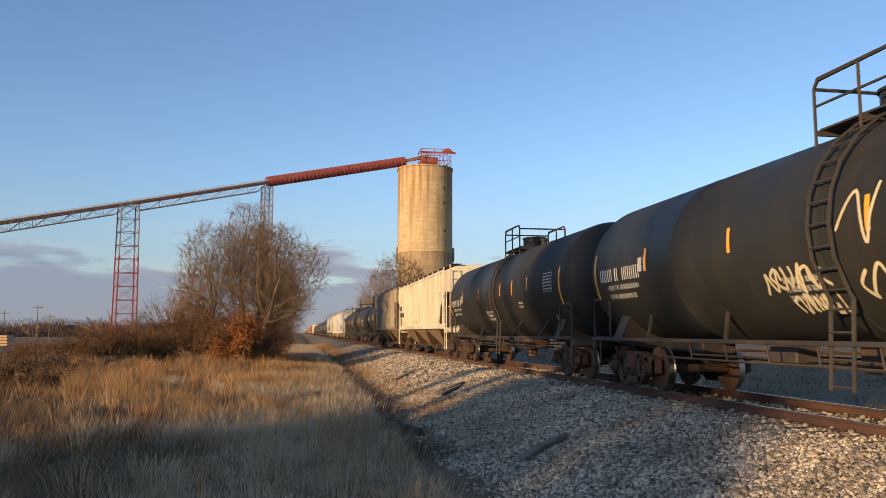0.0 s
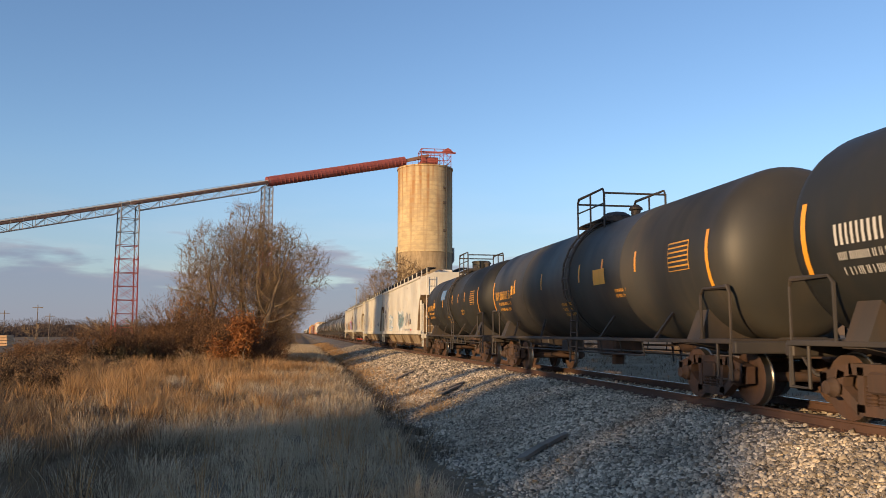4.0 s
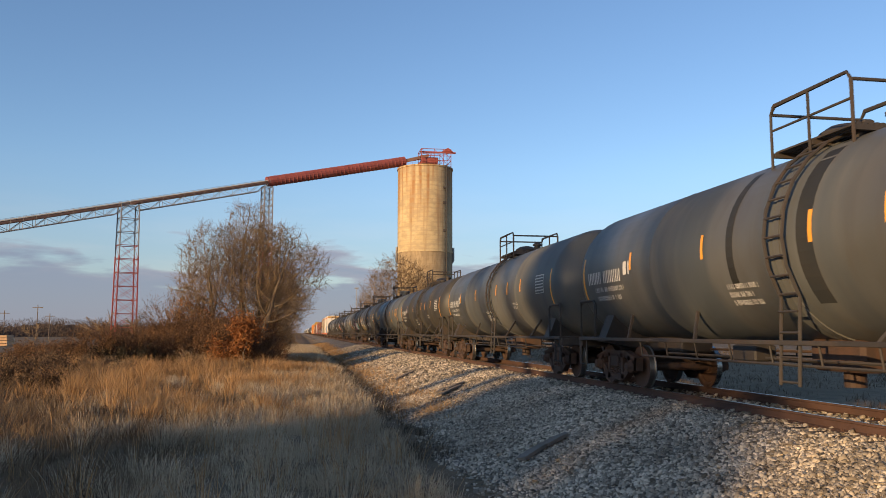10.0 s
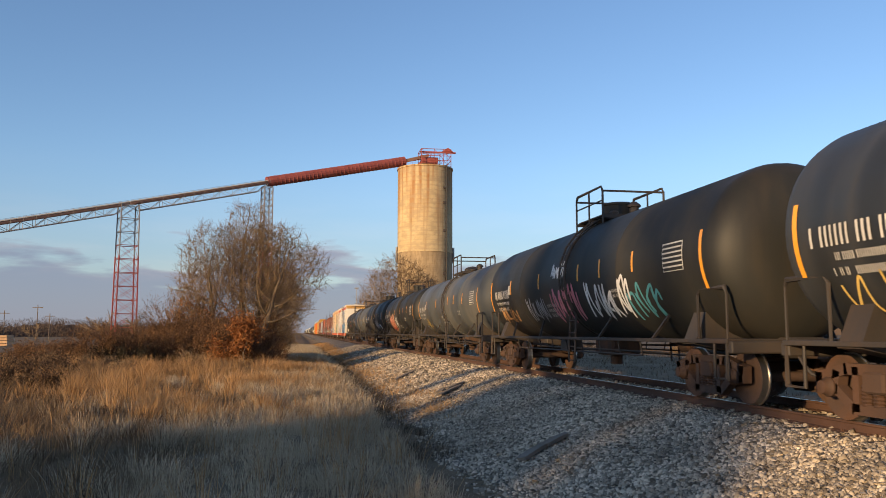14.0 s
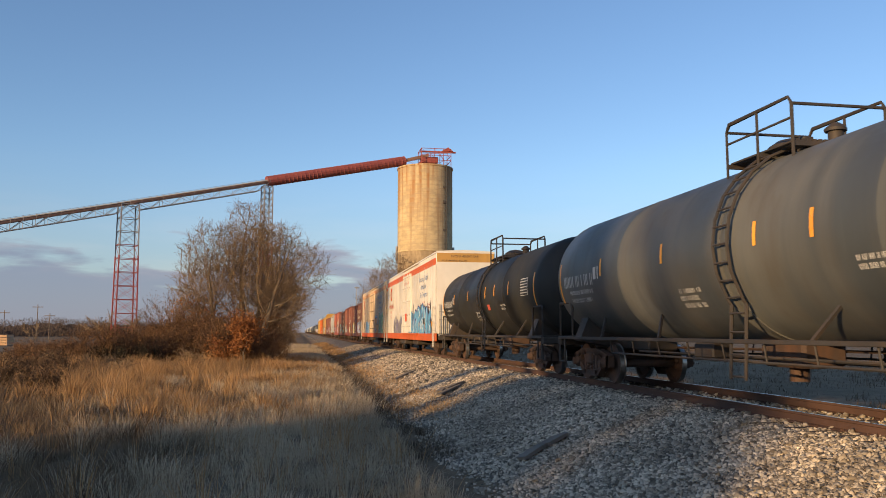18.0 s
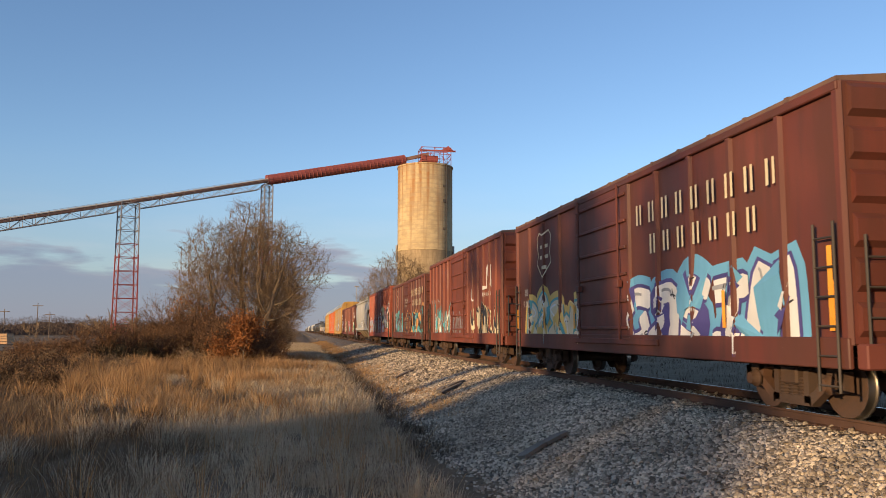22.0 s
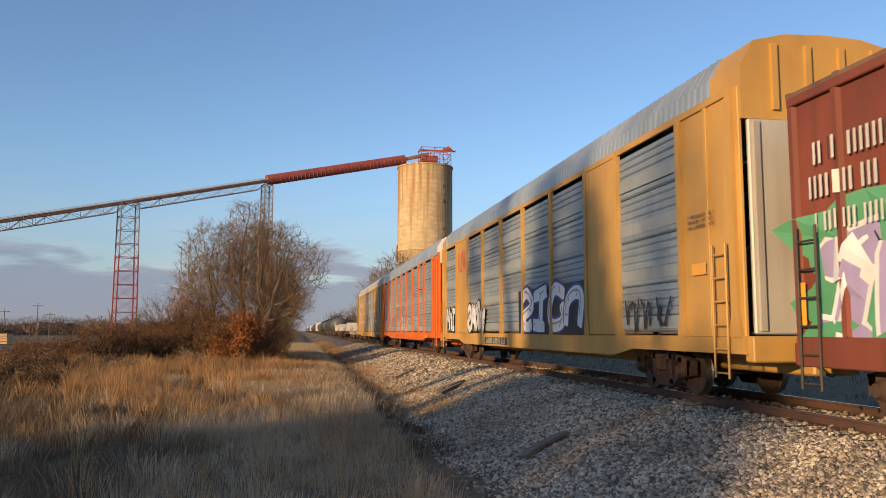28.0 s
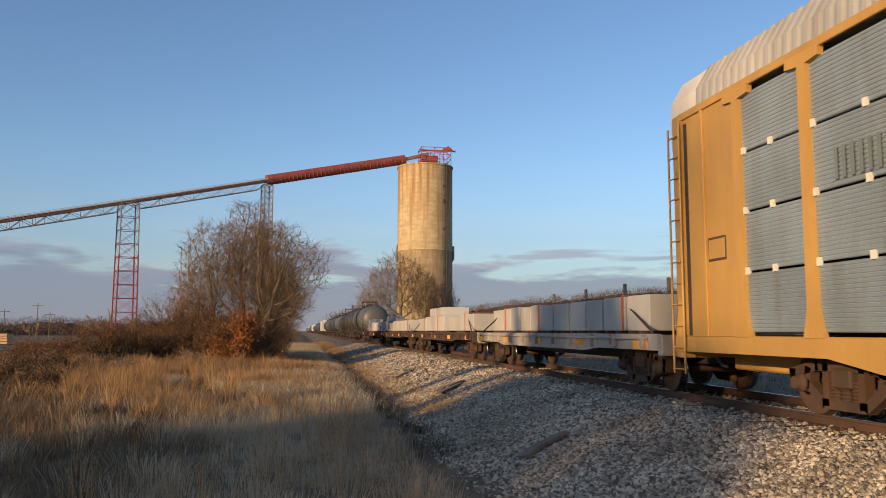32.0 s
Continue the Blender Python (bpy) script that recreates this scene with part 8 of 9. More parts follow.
graffiti(car, side, 0.9, 1.45, 2.0, 1.0, 4, None, "pink", 77, "salmon pink letters", outline=0.34)
graffiti(car, side, -1.6, 1.5, 2.6, 0.9, 4, None, "white", 78, "white letters", outline=0.24)
graffiti(car, side, -4.0, 1.4, 1.6, 0.8, 3, None, "teal", 79, "teal letters", outline=0.26)
graffiti(car, side, 6.6, 1.5, 1.8, 0.55, 4, None, "orange", 80, "faded orange tag", outline=0.2)
car, side, h = tank_car(18, "pale grey tank car", TANK_GREY, WHITE_INK, 118, 1)
graffiti(car, side, 5.8, 1.4, 1.0, 0.6, 2, None, "yellow", 81, "small yellow tag", outline=0.2)
car, side, h = tank_car(19, "black tank car with red and white graffiti", TANK_BLACK, WHITE_INK, 119)
graffiti(car, side, 4.9, 1.35, 2.6, 1.1, 4, "red", "cream", 82, "red letters in a cream outline", weight=0.2, outline=0.34)
scrawl(car, side, 8.2, 2.2, 0.9, 0.4, "grey", 83, 0.05, 3)
graffiti(car, side, 1.8, 1.5, 2.4, 1.0, 4, None, "white", 84, "white outline letters", outline=0.22)
car, side, h = tank_car(20, "dark tank car with white scrawls", TANK_BLACK, WHITE_INK, 120, r=1.56, zc=2.58)
part("repaint_patch", patch(Mesh(), side, 4.4, 0.9, 1.2, 2.5, 0.004), TANK_OLIVE, car, "olive repainted patch")
graffiti(car, side, -1.2, 1.45, 2.2, 0.9, 4, None, "white", 85, "white wild letters", outline=0.18)
graffiti(car, side, -3.7, 1.6, 1.2, 0.5, 3, None, "sky", 86, "pale blue tag", outline=0.2)
scrawl(car, side, 0.1, 2.3, 0.6, 0.3, "white", 87, 0.04, 3)
scrawl(car, side, 8.0, 2.2, 0.9, 0.45, "white", 88, 0.05, 3)
part("mark_frame", patch(Mesh(), side, -4.6, -5.2, 1.55, 1.9, 0.006), WHITE_INK, car)
car, side, h = tank_car(21, "grey tank car with a dark band", TANK_GREY, WHITE_INK, 121, 1, r=1.56, zc=2.58)
car, side, h = tank_car(22, "black tank car with white stencils", TANK_BLACK, WHITE_INK, 122, 1)
part("hazard_placard", patch(Mesh(), side, -1.4, -1.75, 2.0, 2.2, 0.008), RED_INK, car)



def ct_emblem(car, side, y, z):
    """A round orange-red badge, open towards one end, with a squared stem."""
    m = Mesh()
    arc = [(y - 0.34 * math.cos(radians(a)), z + 0.34 * math.sin(radians(a))) for a in range(50, 320, 15)]
    ribbon(m, side, arc, 0.22, 0.006)
    e = part("emblem", m, ORANGE, car, "orange-red painted emblem")
    part("emblem_bar", patch(patch(Mesh(), side, y + 0.12, y - 0.52, z + 0.28, z + 0.48, 0.0095), side, y - 0.14, y - 0.34, z - 0.42, z + 0.28, 0.0095), ORANGE, e)


car, side, h = reefer(23, "white refrigerator car with orange bands and blue graffiti", REEF_WHITE, 23, False)
for words, y, z in (("Protecting Today's", -5.5, 4.02), ("Perishables", -6.0, 3.58), ("For Tomorrow", -5.8, 3.12)):
    lettering(car, side, words, y, z, 0.42, BLUE_INK, shear=0.3)
label_bars(car, side, -6.6, 2.86, [(1.1, 0.07)], RED_INK, 90)
lettering(car, flat_side(-1.585), "ESTACADA OREGON", 0.85, 4.2, 0.24, RED_INK)


def flames(car, side, y0, y1, z, height, count, mat, seed, label):
    """A sprayed sheet of flame: a low field with curling, tapering tongues."""
    rng_ = random.Random(seed)
    m = Mesh()
    patch(m, side, y0, y1, z, z + height * 0.55, 0.003)
    for i in range(count):
        y = y0 + (y1 - y0) * (i + 0.5) / count + rng_.uniform(-0.1, 0.1)
        hh, wd, sway = height * rng_.uniform(0.75, 1.1), abs(y1 - y0) / count * rng_.uniform(0.8, 1.2), rng_.uniform(0.12, 0.3)
        vs = []
        for j in range(8):
            u = j / 7
            c = y + sway * math.sin(u * 4.2) * u
            k = wd / 2 * (1 - u) ** 0.8 + 0.004
            vs += [side.at(c + k, z + 0.3 * height + u * (hh - 0.3 * height), 0.0045 + 0.0004 * (i % 2)), side.at(c - k, z + 0.3 * height + u * (hh - 0.3 * height), 0.0045 + 0.0004 * (i % 2))]
        m.add(vs, [(2 * j, 2 * j + 2, 2 * j + 3, 2 * j + 1) for j in range(7)])
    tagged(part("graffiti_field", m, SPRAY[mat], car, label), kind="stuff")


flames(car, side, -1.0, -9.8, 0.8, 2.0, 15, "black", 91, "black flames behind the letters")
graffiti(car, side, -1.2, 0.92, 8.3, 1.5, 7, "sky", "navy", 92, "broad sky-blue letters with pale outline", weight=0.52, outline=0.66, lean=0.2)
graffiti(car, side, -1.6, 1.05, 7.6, 1.0, 8, "sky", "white", 93, "blue shading on the letters", weight=0.1, outline=0.2)
graffiti(car, side, 7.0, 0.95, 4.4, 1.25, 5, "grey", "lilac", 94, "lilac and black letters", weight=0.12, outline=0.3)
graffiti(car, side, 6.9, 1.0, 4.2, 1.1, 5, None, "black", 95, "black outline letters", outline=0.14)
ct_emblem(car, side, 8.6, 3.95)
stencil(car, side, "company_mark", 9.8, 3.2, [(2.6, 0.28)], RED_INK, 96)
stencil(car, side, "car_number", 9.0, 2.75, [(0.8, 0.2), (0.8, 0.2)], RED_INK, 97, 0.6)
for y in (-7.6, -5.2):
    part("reflector", patch(Mesh(), side, y, y - 0.09, 1.3, 1.75, 0.022), AMBER, car)
part("data_panel", patch(Mesh(), side, -7.1, -7.6, 1.62, 1.95, 0.022), BLACK_INK, car)
part("number_plate", patch(Mesh(), side, -9.7, -10.3, 1.5, 1.75, 0.008), YELLOW_INK, car, "yellow notice panel")
label_bars(car, side, -8.4, 2.75, [(0.3, 0.05), (0.9, 0.05), (0.4, 0.05), (1.0, 0.05)], RED_INK, 98)


def end_lettering(car, words, x, y, z, size, mat):
    """Words on the end of a car that faces the camera; x: where reading starts."""
    cu = bpy.data.curves.new("end_lettering", "FONT")
    cu.body, cu.size, cu.resolution_u = words, size, 2
    ob = bpy.data.objects.new("end_lettering", cu)
    scene.collection.objects.link(ob)
    bpy.context.view_layer.update()
    me = bpy.data.meshes.new_from_object(ob.evaluated_get(bpy.context.evaluated_depsgraph_get()))
    bpy.data.objects.remove(ob)
    for v in me.vertices:
        v.co = (x + v.co.x, y, z + v.co.y)
    me.materials.clear()
    me.materials.append(mat)
    ob = new("end_lettering", me)
    ob.parent = car


end_lettering(car, "EXCESS HEIGHT CAR", -0.75, -h - 0.018, 4.98, 0.15, BLACK_INK)
end_lettering(car, "NO RUNNING BOARD", -1.25, -h - 0.018, 4.76, 0.13, BLACK_INK)
car, side, h = reefer(24, "stained cream refrigerator car with orange graffiti", REEF_STAINED, 24, True)
for words, y, z in (("Protecting Today's", -5.5, 4.02), ("Perishables", -6.0, 3.58), ("For Tomorrow", -5.8, 3.12)):
    lettering(car, side, words, y, z, 0.42, BLUE_INK, shear=0.3)
lettering(car, flat_side(-1.585), "BOSTON", 0.9, 4.15, 0.26, RED_INK)
graffiti(car, side, -2.4, 0.85, 3.5, 1.5, 3, "orange", "black", 101, "fat orange letters outlined in black and pale blue", field="sky", weight=0.42, outline=0.58)
graffiti(car, side, -5.4, 1.5, 1.4, 0.9, 4, None, "black", 102, "black tags", outline=0.2)
graffiti(car, side, -6.4, 0.95, 3.4, 1.7, 3, "green", "white", 103, "green letters with white outline", weight=0.36, outline=0.56)
graffiti(car, side, 7.3, 1.0, 4.4, 1.25, 4, "sky", "white", 104, "pale blue letters on white", weight=0.3, outline=0.46)
graffiti(car, flat_side(-1.59), 0.8, 1.6, 0.7, 0.6, 2, None, "black", 105, "black tag on the door", outline=0.22)
ct_emblem(car, side, 9.2, 4.0)
stencil(car, side, "company_mark", 10.2, 3.2, [(2.3, 0.24)], RED_INK, 106)
part("data_panel", patch(Mesh(), side, 9.2, 8.7, 1.6, 2.2, 0.008), BLACK_INK, car)

car, side, h = box_car(25, "maroon boxcar with white and navy block graffiti", BOX_MAROON, 25, 4.54, (-1.0, 2.1), rib_n=5)
graffiti(car, side, -0.6, 0.85, 5.9, 1.25, 5, "white", "navy", 111, "big white letters edged in navy", field="sky", weight=0.40, outline=0.62)
graffiti(car, side, 6.6, 0.9, 5.0, 1.15, 5, "cream", "teal", 112, "cream and teal letters", field="yellow", weight=0.3, outline=0.5)
name_bars(car, flat_side(-1.48), -1.5, 3.72, 9, 0.57, 0.40, SPRAY["cream"])
name_bars(car, flat_side(-1.48), -2.1, 3.08, 7, 0.57, 0.38, SPRAY["cream"])
part("long_reflector", patch(Mesh(), flat_side(-1.55), -7.35, -7.45, 1.2, 2.3, 0.006), AMBER, car)


def shield(car, side, y, z, w, hh):
    pts = [(y + w / 2, z + hh * 0.38), (y + w * 0.35, z + hh * 0.5), (y, z + hh * 0.42), (y - w * 0.35, z + hh * 0.5), (y - w / 2, z + hh * 0.38), (y - w * 0.42, z), (y - w * 0.5, z - hh * 0.2), (y, z - hh * 0.5),
           (y + w * 0.5, z - hh * 0.2), (y + w * 0.42, z), (y + w / 2, z + hh * 0.38)]
    m = Mesh()
    ribbon(m, side, pts, 0.05, 0.01)
    s_ = part("shield_emblem", m, SPRAY["cream"], car, "cream shield outline")
    for i, ln in enumerate((0.7, 0.75, 0.45)):
        tagged(part("emblem_bar", patch(Mesh(), side, y + w * 0.4 * ln, y - w * 0.4 * ln, z + 0.18 - i * 0.3, z + 0.28 - i * 0.3, 0.01), SPRAY["cream"], s_))


shield(car, side, 4.9, 3.35, 1.25, 1.3)
stencil(car, side, "car_number", 7.0, 2.45, [(0.5, 0.2), (0.7, 0.2)], WHITE_INK, 115, 0.7)
car, side, h = box_car(26, "red-brown boxcar with cream block graffiti", BOX_RED, 26, 4.68, (-1.85, 1.54), rib_n=6)
graffiti(car, side, 6.5, 0.85, 4.7, 1.75, 5, None, "teal", 121, "tangled pale teal letters", outline=0.2)
graffiti(car, side, 6.3, 0.9, 4.4, 1.3, 6, None, "white", 122, "tangled white strokes", outline=0.12)
graffiti(car, side, -2.1, 0.85, 4.6, 1.5, 4, "black", "cream", 123, "square cream letters with black centres", weight=0.16, outline=0.48)
graffiti(car, flat_side(-1.53), 1.2, 0.95, 2.0, 1.1, 3, None, "grey", 124, "grey scrawl on the door", outline=0.14)
mk = [(-4.6, 3.55), (-4.6, 2.95), (-4.75, 2.8), (-5.2, 2.8), (-5.2, 3.5), (-5.35, 3.6), (-5.6, 3.0), (-5.85, 2.8), (-5.85, 3.6)]
m = Mesh()
ribbon(m, side, mk, 0.17, 0.01)
part("emblem", m, WHITE_INK, car, "white ribbon-like emblem")
label_bars(car, side, -4.5, 2.62, [(1.3, 0.14)], WHITE_INK, 125)
stencil(car, side, "car_number", 6.7, 2.75, [(0.5, 0.2)], WHITE_INK, 126)
stencil(car, side, "car_number", 5.9, 2.75, [(1.0, 0.2)], WHITE_INK, 127)
scrawl(car, side, -2.4, 2.35, 0.5, 0.5, "white", 128, 0.06, 1)
car, side, h = box_car(27, "maroon boxcar with teal and orange graffiti", BOX_MAROON, 27, 4.46, (-2.2, 1.06), rib_n=5)
graffiti(car, side, 5.9, 0.85, 4.9, 1.3, 4, "black", "sky", 131, "black letters outlined in sky blue", field="teal", weight=0.26, outline=0.46)
graffiti(car, flat_side(-1.53), 0.8, 0.95, 3.0, 1.2, 3, "black", "orange", 132, "orange and black letters across the door", weight=0.24, outline=0.46)
graffiti(car, side, -2.4, 0.85, 4.6, 1.5, 4, "teal", "black", 133, "teal letters outlined in black", field="orange", weight=0.3, outline=0.5)
shield(car, side, 4.6, 3.35, 1.25, 1.3)
lettering(car, flat_side(-1.53), "CLOSE AND LOCK\nDOORS BEFORE\nMOVING CAR", 0.6, 3.1, 0.19, WHITE_INK)
name_bars(car, flat_side(-1.48), -2.5, 3.68, 9, 0.55, 0.40, SPRAY["cream"])
name_bars(car, flat_side(-1.48), -3.0, 3.06, 7, 0.55, 0.38, SPRAY["cream"])
stencil(car, side, "car_number", 6.4, 2.45, [(0.5, 0.2), (0.5, 0.2)], WHITE_INK, 135, 0.7)
part("long_reflector", patch(Mesh(), flat_side(-1.55), 7.5, 7.4, 1.2, 2.2, 0.006), AMBER, car)
car, side, h = box_car(28, "bright red boxcar with two wide doors and graffiti", BOX_BRIGHT, 28, 4.73, (-2.4, 2.7), True, rib_n=8)
graffiti(car, side, 8.4, 0.95, 5.2, 1.25, 7, "lilac", "grey", 141, "lilac and grey letters", field="grey", weight=0.2, outline=0.36)
graffiti(car, flat_side(-1.53), 2.5, 1.1, 2.1, 1.2, 3, "sage", "grey", 142, "sage letters in a grey outline on the door", weight=0.34, outline=0.52)
graffiti(car, flat_side(-1.53), -0.2, 1.05, 2.1, 1.4, 3, "grey", "black", 143, "grey letters with black edge on the door", field="white", weight=0.34, outline=0.5)
graffiti(car, side, -2.6, 1.9, 2.3, 1.35, 3, "sage", "black", 144, "tall sage letters with black edge", weight=0.36, outline=0.5, field="cream")
graffiti(car, side, -2.7, 0.85, 2.1, 1.0, 3, "lilac", "navy", 149, "squat lilac letters below", weight=0.36, outline=0.5, field="grey")
graffiti(car, side, -4.9, 1.2, 3.6, 1.9, 4, "slate", "white", 145, "tall slate letters with white edge", field="salmon", weight=0.42, outline=0.56)
label_bars(car, flat_side(-1.53), 2.0, 2.6, [(0.9, 0.1), (0.9, 0.1)], WHITE_INK, 146)
label_bars(car, flat_side(-1.53), -0.9, 3.1, [(0.6, 0.1), (0.7, 0.1), (0.6, 0.1)], WHITE_INK, 147)
stencil(car, side, "car_number", 8.1, 2.55, [(1.4, 0.18)], WHITE_INK, 148)
car, side, h = hopper_car(29, "pale grey covered hopper with a faded blue mark", HOP_GREY, 4, 29, 4.25, 1.30, belly=HOP_DUST, bulge=0.10)
stencil(car, side, "company_mark", -4.9, 3.85, [(1.7, 0.45)], BLUE_INK, 151)
graffiti(car, side, -0.2, 1.4, 2.6, 1.0, 3, "white", "black", 152, "white letters outlined in black", weight=0.18, outline=0.3)
graffiti(car, side, 5.2, 1.5, 4.4, 0.55, 7, None, "sky", 153, "thin blue scrawl", outline=0.2)
stencil(car, side, "reporting_mark", 8.5, 2.6, [(0.5, 0.16), (0.6, 0.16)], BLACK_INK, 154, 0.6)
part("data_panel", patch(Mesh(), side, -4.2, -4.6, 1.65, 1.95, 0.008), BLACK_INK, car)
for y in (6.5, 3.5, -3.6, -6.9):
    part("reflector", patch(Mesh(), side, y, y - 0.09, 1.65, 2.1, 0.008), AMBER, car)
label_bars(car, side, -2.8, 2.35, [(0.9, 0.06)] * 3, BLACK_INK, 155)
car, side, h = box_car(30, "red-brown boxcar with multicoloured graffiti", BOX_RED, 30, 4.5, (-1.6, 1.8), rib_n=6)
graffiti(car, side, -2.0, 0.9, 4.4, 1.5, 4, "white", "green", 161, "white letters with green edge", weight=0.34, outline=0.5)
graffiti(car, side, 6.8, 0.9, 4.6, 1.4, 4, "pink", "teal", 162, "pink and teal letters", field="pink", weight=0.3, outline=0.5)
m = Mesh()
ribbon(m, side, mk, 0.17, 0.01)
part("emblem", m, WHITE_INK, car, "white ribbon-like emblem")
car, side, h = box_car(31, "rust-brown boxcar with green and cream graffiti", BOX_RED, 31, 4.58, (-1.97, 1.13), rib_n=6)
m = Mesh()
blob(m, side, 7.0, 1.0, 0.8, 3.0, 0.003, random.Random(171), 0.2)
part("graffiti_field", m, SPRAY["green"], car, "cloudy green sprayed field")
graffiti(car, side, 6.8, 0.85, 5.7, 1.6, 4, "lilac", "white", 172, "tall lilac-grey letters with white edge", weight=0.40, outline=0.54)
graffiti(car, side, -2.2, 0.85, 4.6, 1.5, 4, "cream", "black", 173, "cream letters with black edge", field="cream", weight=0.30, outline=0.40)
graffiti(car, flat_side(-1.53), 0.8, 0.95, 2.4, 0.8, 4, None, "pink", 174, "pink scrawl on the door", outline=0.16)
stencil(car, side, "company_mark", 6.6, 3.7, [(1.8, 0.3), (1.8, 0.3)], WHITE_INK, 175, 0.5, 0.07)
stencil(car, side, "car_number", 6.5, 2.75, [(1.9, 0.25)], WHITE_INK, 176, lift=0.07)
scrawl(car, side, -2.4, 2.75, 0.9, 0.35, "cream", 177, 0.06, 3)

car, side, h = auto_rack(32, "yellow auto rack with grey louvred panels and graffiti", YELLOW, GALV, YELLOW, 32, "yellow_cn")
part("graffiti_frame", patch(Mesh(), side, -0.45, -6.5, 1.12, 2.42, 0.0025), SPRAY["black"], car, "black sprayed frame round the letters")
graffiti(car, side, -0.55, 1.18, 5.6, 1.15, 4, "white", "navy", 181, "white and navy block letters", field=None, weight=0.42, outline=0.56)
graffiti(car, side, -8.7, 1.15, 2.0, 0.8, 3, None, "black", 182, "black scrawl", outline=0.2)
graffiti(car, side, 7.2, 1.15, 3.0, 1.1, 4, "white", "black", 183, "white bubble letters", weight=0.3, outline=0.42)
graffiti(car, side, 11.8, 1.15, 1.9, 1.0, 3, "white", "black", 184, "white bubble letters", weight=0.3, outline=0.42)
m = Mesh()
ribbon(m, side, [(y + 13.6, z + 0.95) for y, z in mk], 0.14, 0.0)
part("emblem", m, RED_INK, car, "red ribbon-like emblem")
part("sill_patch", patch(Mesh(), flat_side(-1.542), 4.2, 1.0, 0.74, 0.98, 0.004), BLACK_INK, car)
stencil(car, flat_side(-1.542), "reporting_mark", 3.9, 0.955, [(2.6, 0.19)], WHITE_INK, 185, lift=0.009)
part("notice", patch(Mesh(), side, -11.6, -12.1, 2.15, 2.35, 0.006), YELLOW_INK, car)
label_bars(car, side, -11.5, 3.2, [(0.9, 0.06)] * 3, BLACK_INK, 186)
car, side, h = auto_rack(33, "orange auto rack with grey corrugated panels", ORANGE_RACK, GALV, REEF_WHITE, 33, "orange")
graffiti(car, side, 3.9, 1.0, 7.4, 1.2, 6, None, "white", 191, "thin white looping letters", outline=0.075)
part("cross_bar", Mesh().box(-1.56, -1.47, -8.2, -6.5, 3.55, 3.65), ORANGE_RACK, car)
label_bars(car, flat_side(-1.542), 4.0, 0.92, [(1.0, 0.1)], BLACK_INK, 192)
for y in (-9, -3, 9):
    part("reflector", patch(Mesh(), flat_side(-1.542), y, y - 0.5, 0.83, 0.98, 0.006), YELLOW_INK, car)
car, side, h = auto_rack(34, "yellow auto rack with silver ribbed panels", YELLOW, GALV_PALE, REEF_WHITE, 34, "silver")
plate = part("sill_patch", patch(Mesh(), flat_side(-1.542), 6.2, 4.5, 0.72, 0.95, 0.004), BLACK_INK, car, "black plate with pale marks")
stencil(plate, flat_side(-1.542), "reporting_mark", 6.12, 0.92, [(1.5, 0.17)], WHITE_INK, 193, lift=0.009)
plate = part("sill_patch", patch(Mesh(), flat_side(-1.542), 4.15, 3.65, 0.72, 0.95, 0.004), BLACK_INK, car)
lettering(plate, flat_side(-1.542), "R1", 4.08, 0.76, 0.2, WHITE_INK)
stencil(car, flat_side(-1.542), "company_mark", -4.6, 0.98, [(1.0, 0.24)], RED_INK, 193)
stencil(car, flat_side(-1.51), "company_mark", 9.2, 3.55, [(1.6, 0.42)], SPRAY["slate"], 194, lift=0.02)
for y in (-7.4, -10, 3, 8):
    label_bars(car, flat_side(-1.542), y, 0.98, [(0.8, 0.06)] * 2, BLACK_INK, 195)
FLAT_GREY = paint("flat_car_grey", (0.36, 0.33, 0.29), (0.25, 0.12, 0.06), 0.5, 0.15, 0.7)
for k in (35, 36, 37, 38):
    flat_car(k, "grey flat car carrying pale concrete blocks" if k == 35 else "rusty flat car carrying pale concrete blocks", FLAT_GREY if k == 35 else RUSTY, k)
for k in range(39, 42):
    tank_car(k, "dark tank car far down the train", TANK_OLIVE if k % 3 else TANK_GREY, WHITE_INK, 200 + k, k % 2, marks=False)


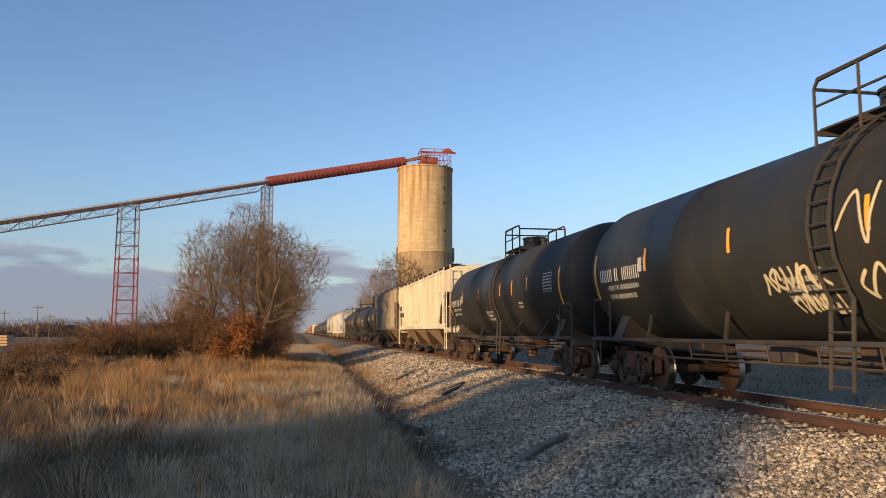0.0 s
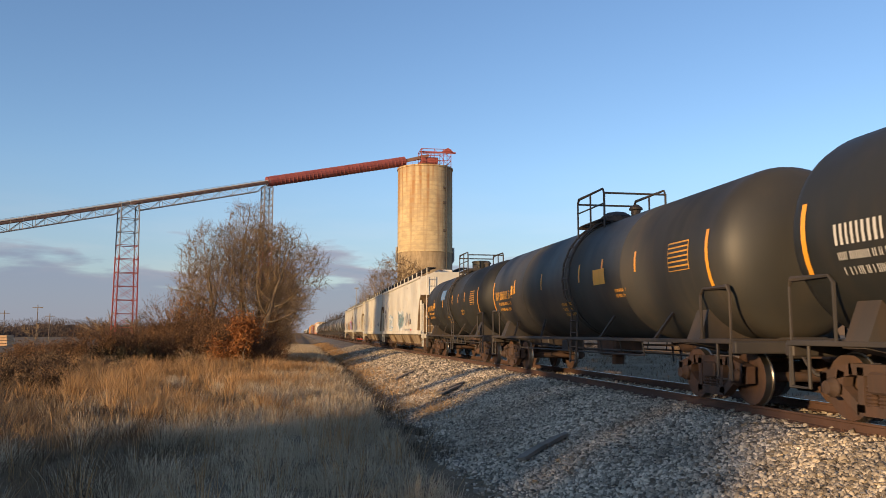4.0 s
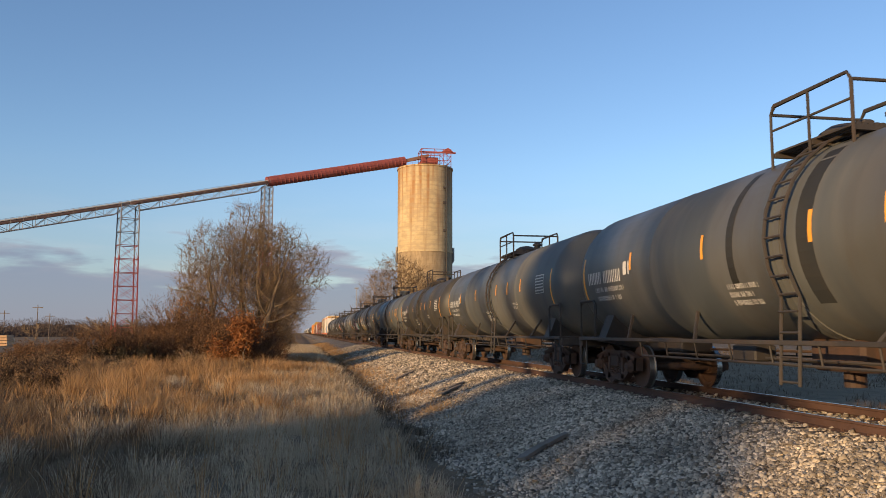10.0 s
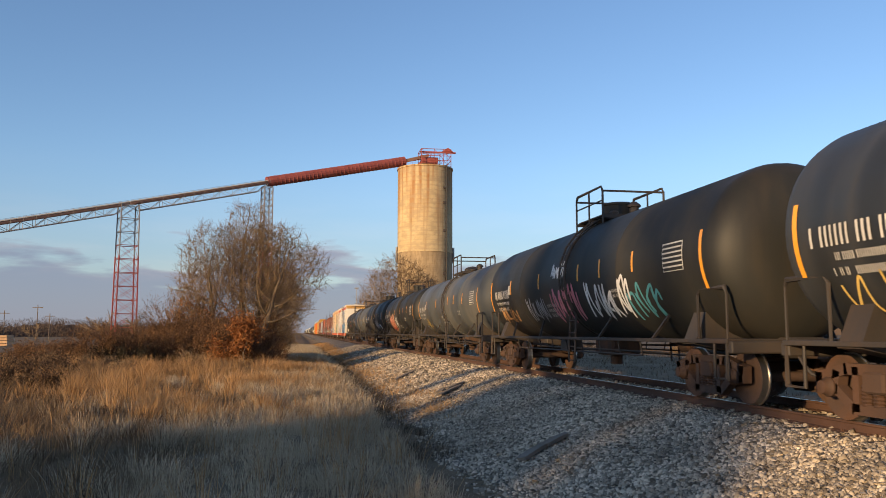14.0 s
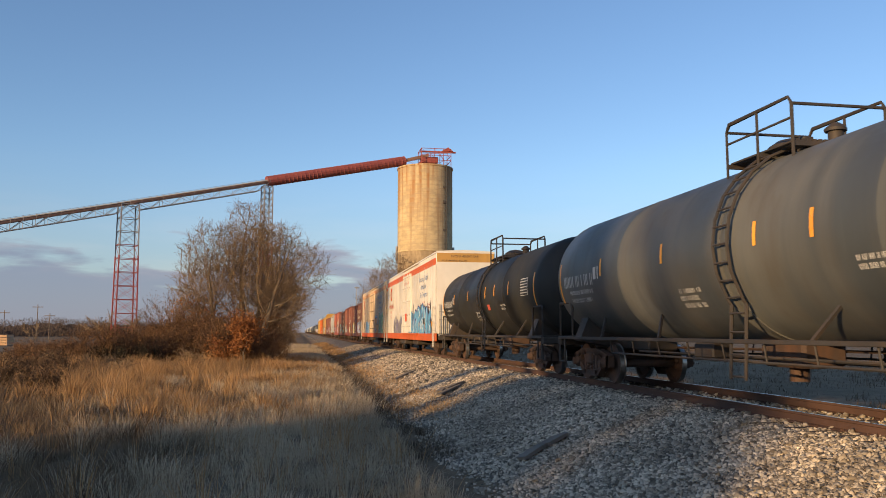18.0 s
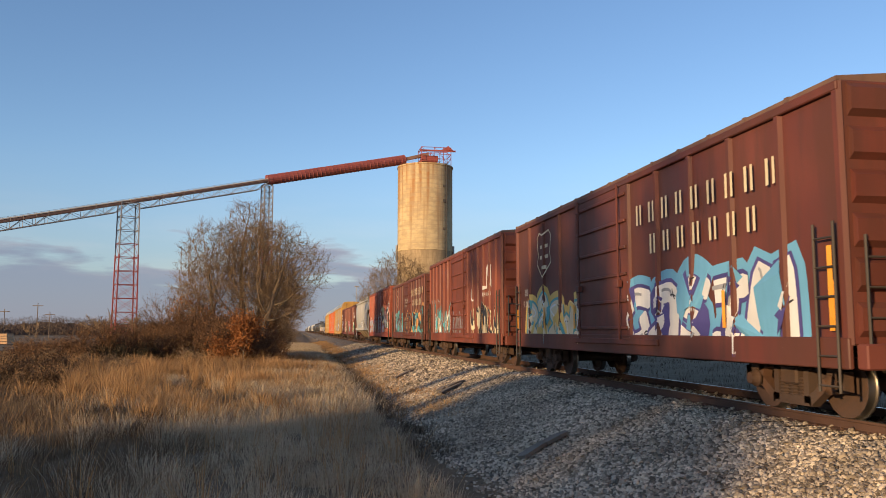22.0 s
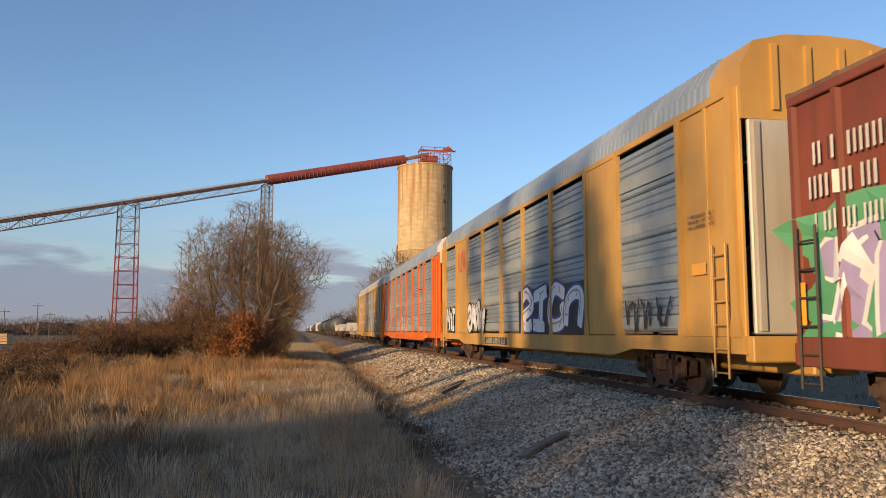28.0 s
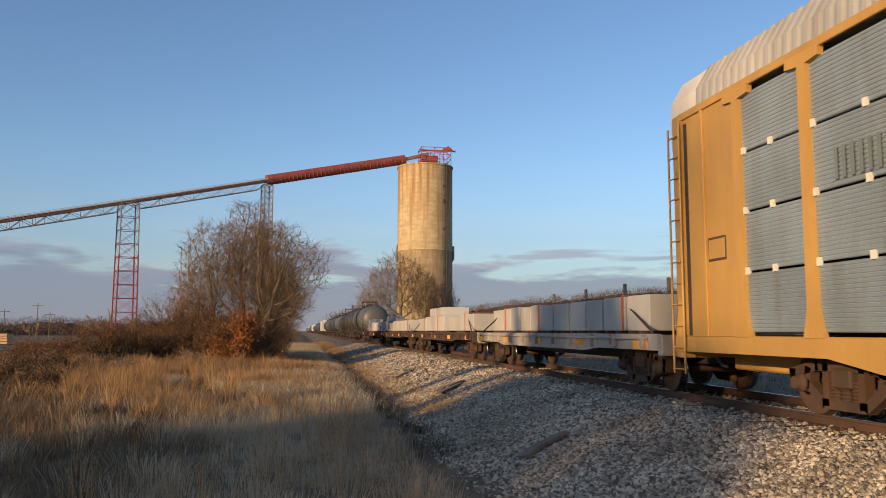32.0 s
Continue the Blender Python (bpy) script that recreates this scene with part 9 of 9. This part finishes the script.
def far_car(k, kind, label, mat):
    """A car far down the train: its body, underframe and two trucks."""
    car, length = new_car(kind, label, k)
    h = length / 2 - 1.2
    if kind == "tank_car":
        r, zc = 1.5, 2.55
        prof = [(-h - 0.7 * math.cos(math.pi / 2 * i / 5), max(0.02, r * math.sin(math.pi / 2 * i / 5))) for i in range(6)]
        part("tank", Mesh().lathe_y(prof + [(-y, q) for y, q in reversed(prof)], 0, zc, 24), mat, car, "", True)
        part("manway", Mesh().lathe_z([(3.95, 0.4), (4.5, 0.4), (4.55, 0.3)], 0, 0, 10).box(-0.8, 0.8, -1.1, 1.1, 4.05, 4.1), DARKSTEEL, car)
    else:
        part("body", Mesh().loft([[(-1.5, y, b), (-1.5, y, 4.2), (-0.7, y, 4.55), (0.7, y, 4.55), (1.5, y, 4.2), (1.5, y, b)] for y, b in ((-h, 3.2), (-h + 1.0, 1.2), (h - 1.0, 1.2), (h, 3.2))]), mat, car)
    part("underframe", Mesh().box(-1.4, 1.4, -h - 0.5, h + 0.5, 0.9, 1.1, 0.02), DARKSTEEL, car)
    for e in (-1, 1):
        part("truck", TRUCK_FAR, None, car, at=pose(0, e * (length / 2 - 2.1), 0))


TRUCK_FAR = Mesh().box(-1.05, -0.95, -1.2, 1.2, 0.35, 0.7, 0.05).box(0.95, 1.05, -1.2, 1.2, 0.35, 0.7, 0.05).box(-1, 1, -0.2, 0.2, 0.42, 0.8)
for y_ in (-0.89, 0.89):
    TRUCK_FAR.lathe_x([(-0.85, 0.3), (-0.84, WHEEL_R), (-0.72, WHEEL_R), (-0.71, 0.06), (0.71, 0.06), (0.72, WHEEL_R), (0.84, WHEEL_R), (0.85, 0.3)], y_, WHEEL_R, 16)
TRUCK_FAR = TRUCK_FAR.data("truck", RUSTY)
for k in range(42, len(COUPLE)):
    if k in (47, 48, 57, 58, 59, 70):
        far_car(k, "covered_hopper", "pale covered hopper far down the train", HOP_WHITE)
    else:
        far_car(k, "tank_car", "dark tank car far down the train", TANK_OLIVE if k % 3 else TANK_GREY)


def motions():
    """The train runs by at an even speed; near the camera its wheels are keyed rolling."""
    where = {thing.name: y for thing, y in CARS}
    for thing, y in CARS:
        walk(thing, [(0, pose(TRACK, y, 0)), (SECONDS, pose(TRACK, y - SPEED * SECONDS, 0))])
    step = 1 / 30
    for axle, thing, dy in ROLLERS:
        y = where[thing.name] + dy
        lo, hi = max(0, int((y - 62) / SPEED / step)), min(round(SECONDS / step), int((y - 4) / SPEED / step))
        if hi - lo < 2:
            walk(axle, [(0, pose(0, dy, WHEEL_R)), (SECONDS, pose(0, dy, WHEEL_R))])
            continue
        times = sorted({0.0, *[i * step for i in range(lo, hi + 1)], SECONDS})
        turn, rows, last_t = 0.0, [], None
        for t in times:
            if last_t is not None and t - last_t < step * 1.5:
                turn += math.degrees(SPEED * (t - last_t) / WHEEL_R)
            rows.append((t, pose(0, dy, WHEEL_R, turn % 360, 0, 0)))
            last_t = t
        walk(axle, rows)


motions()
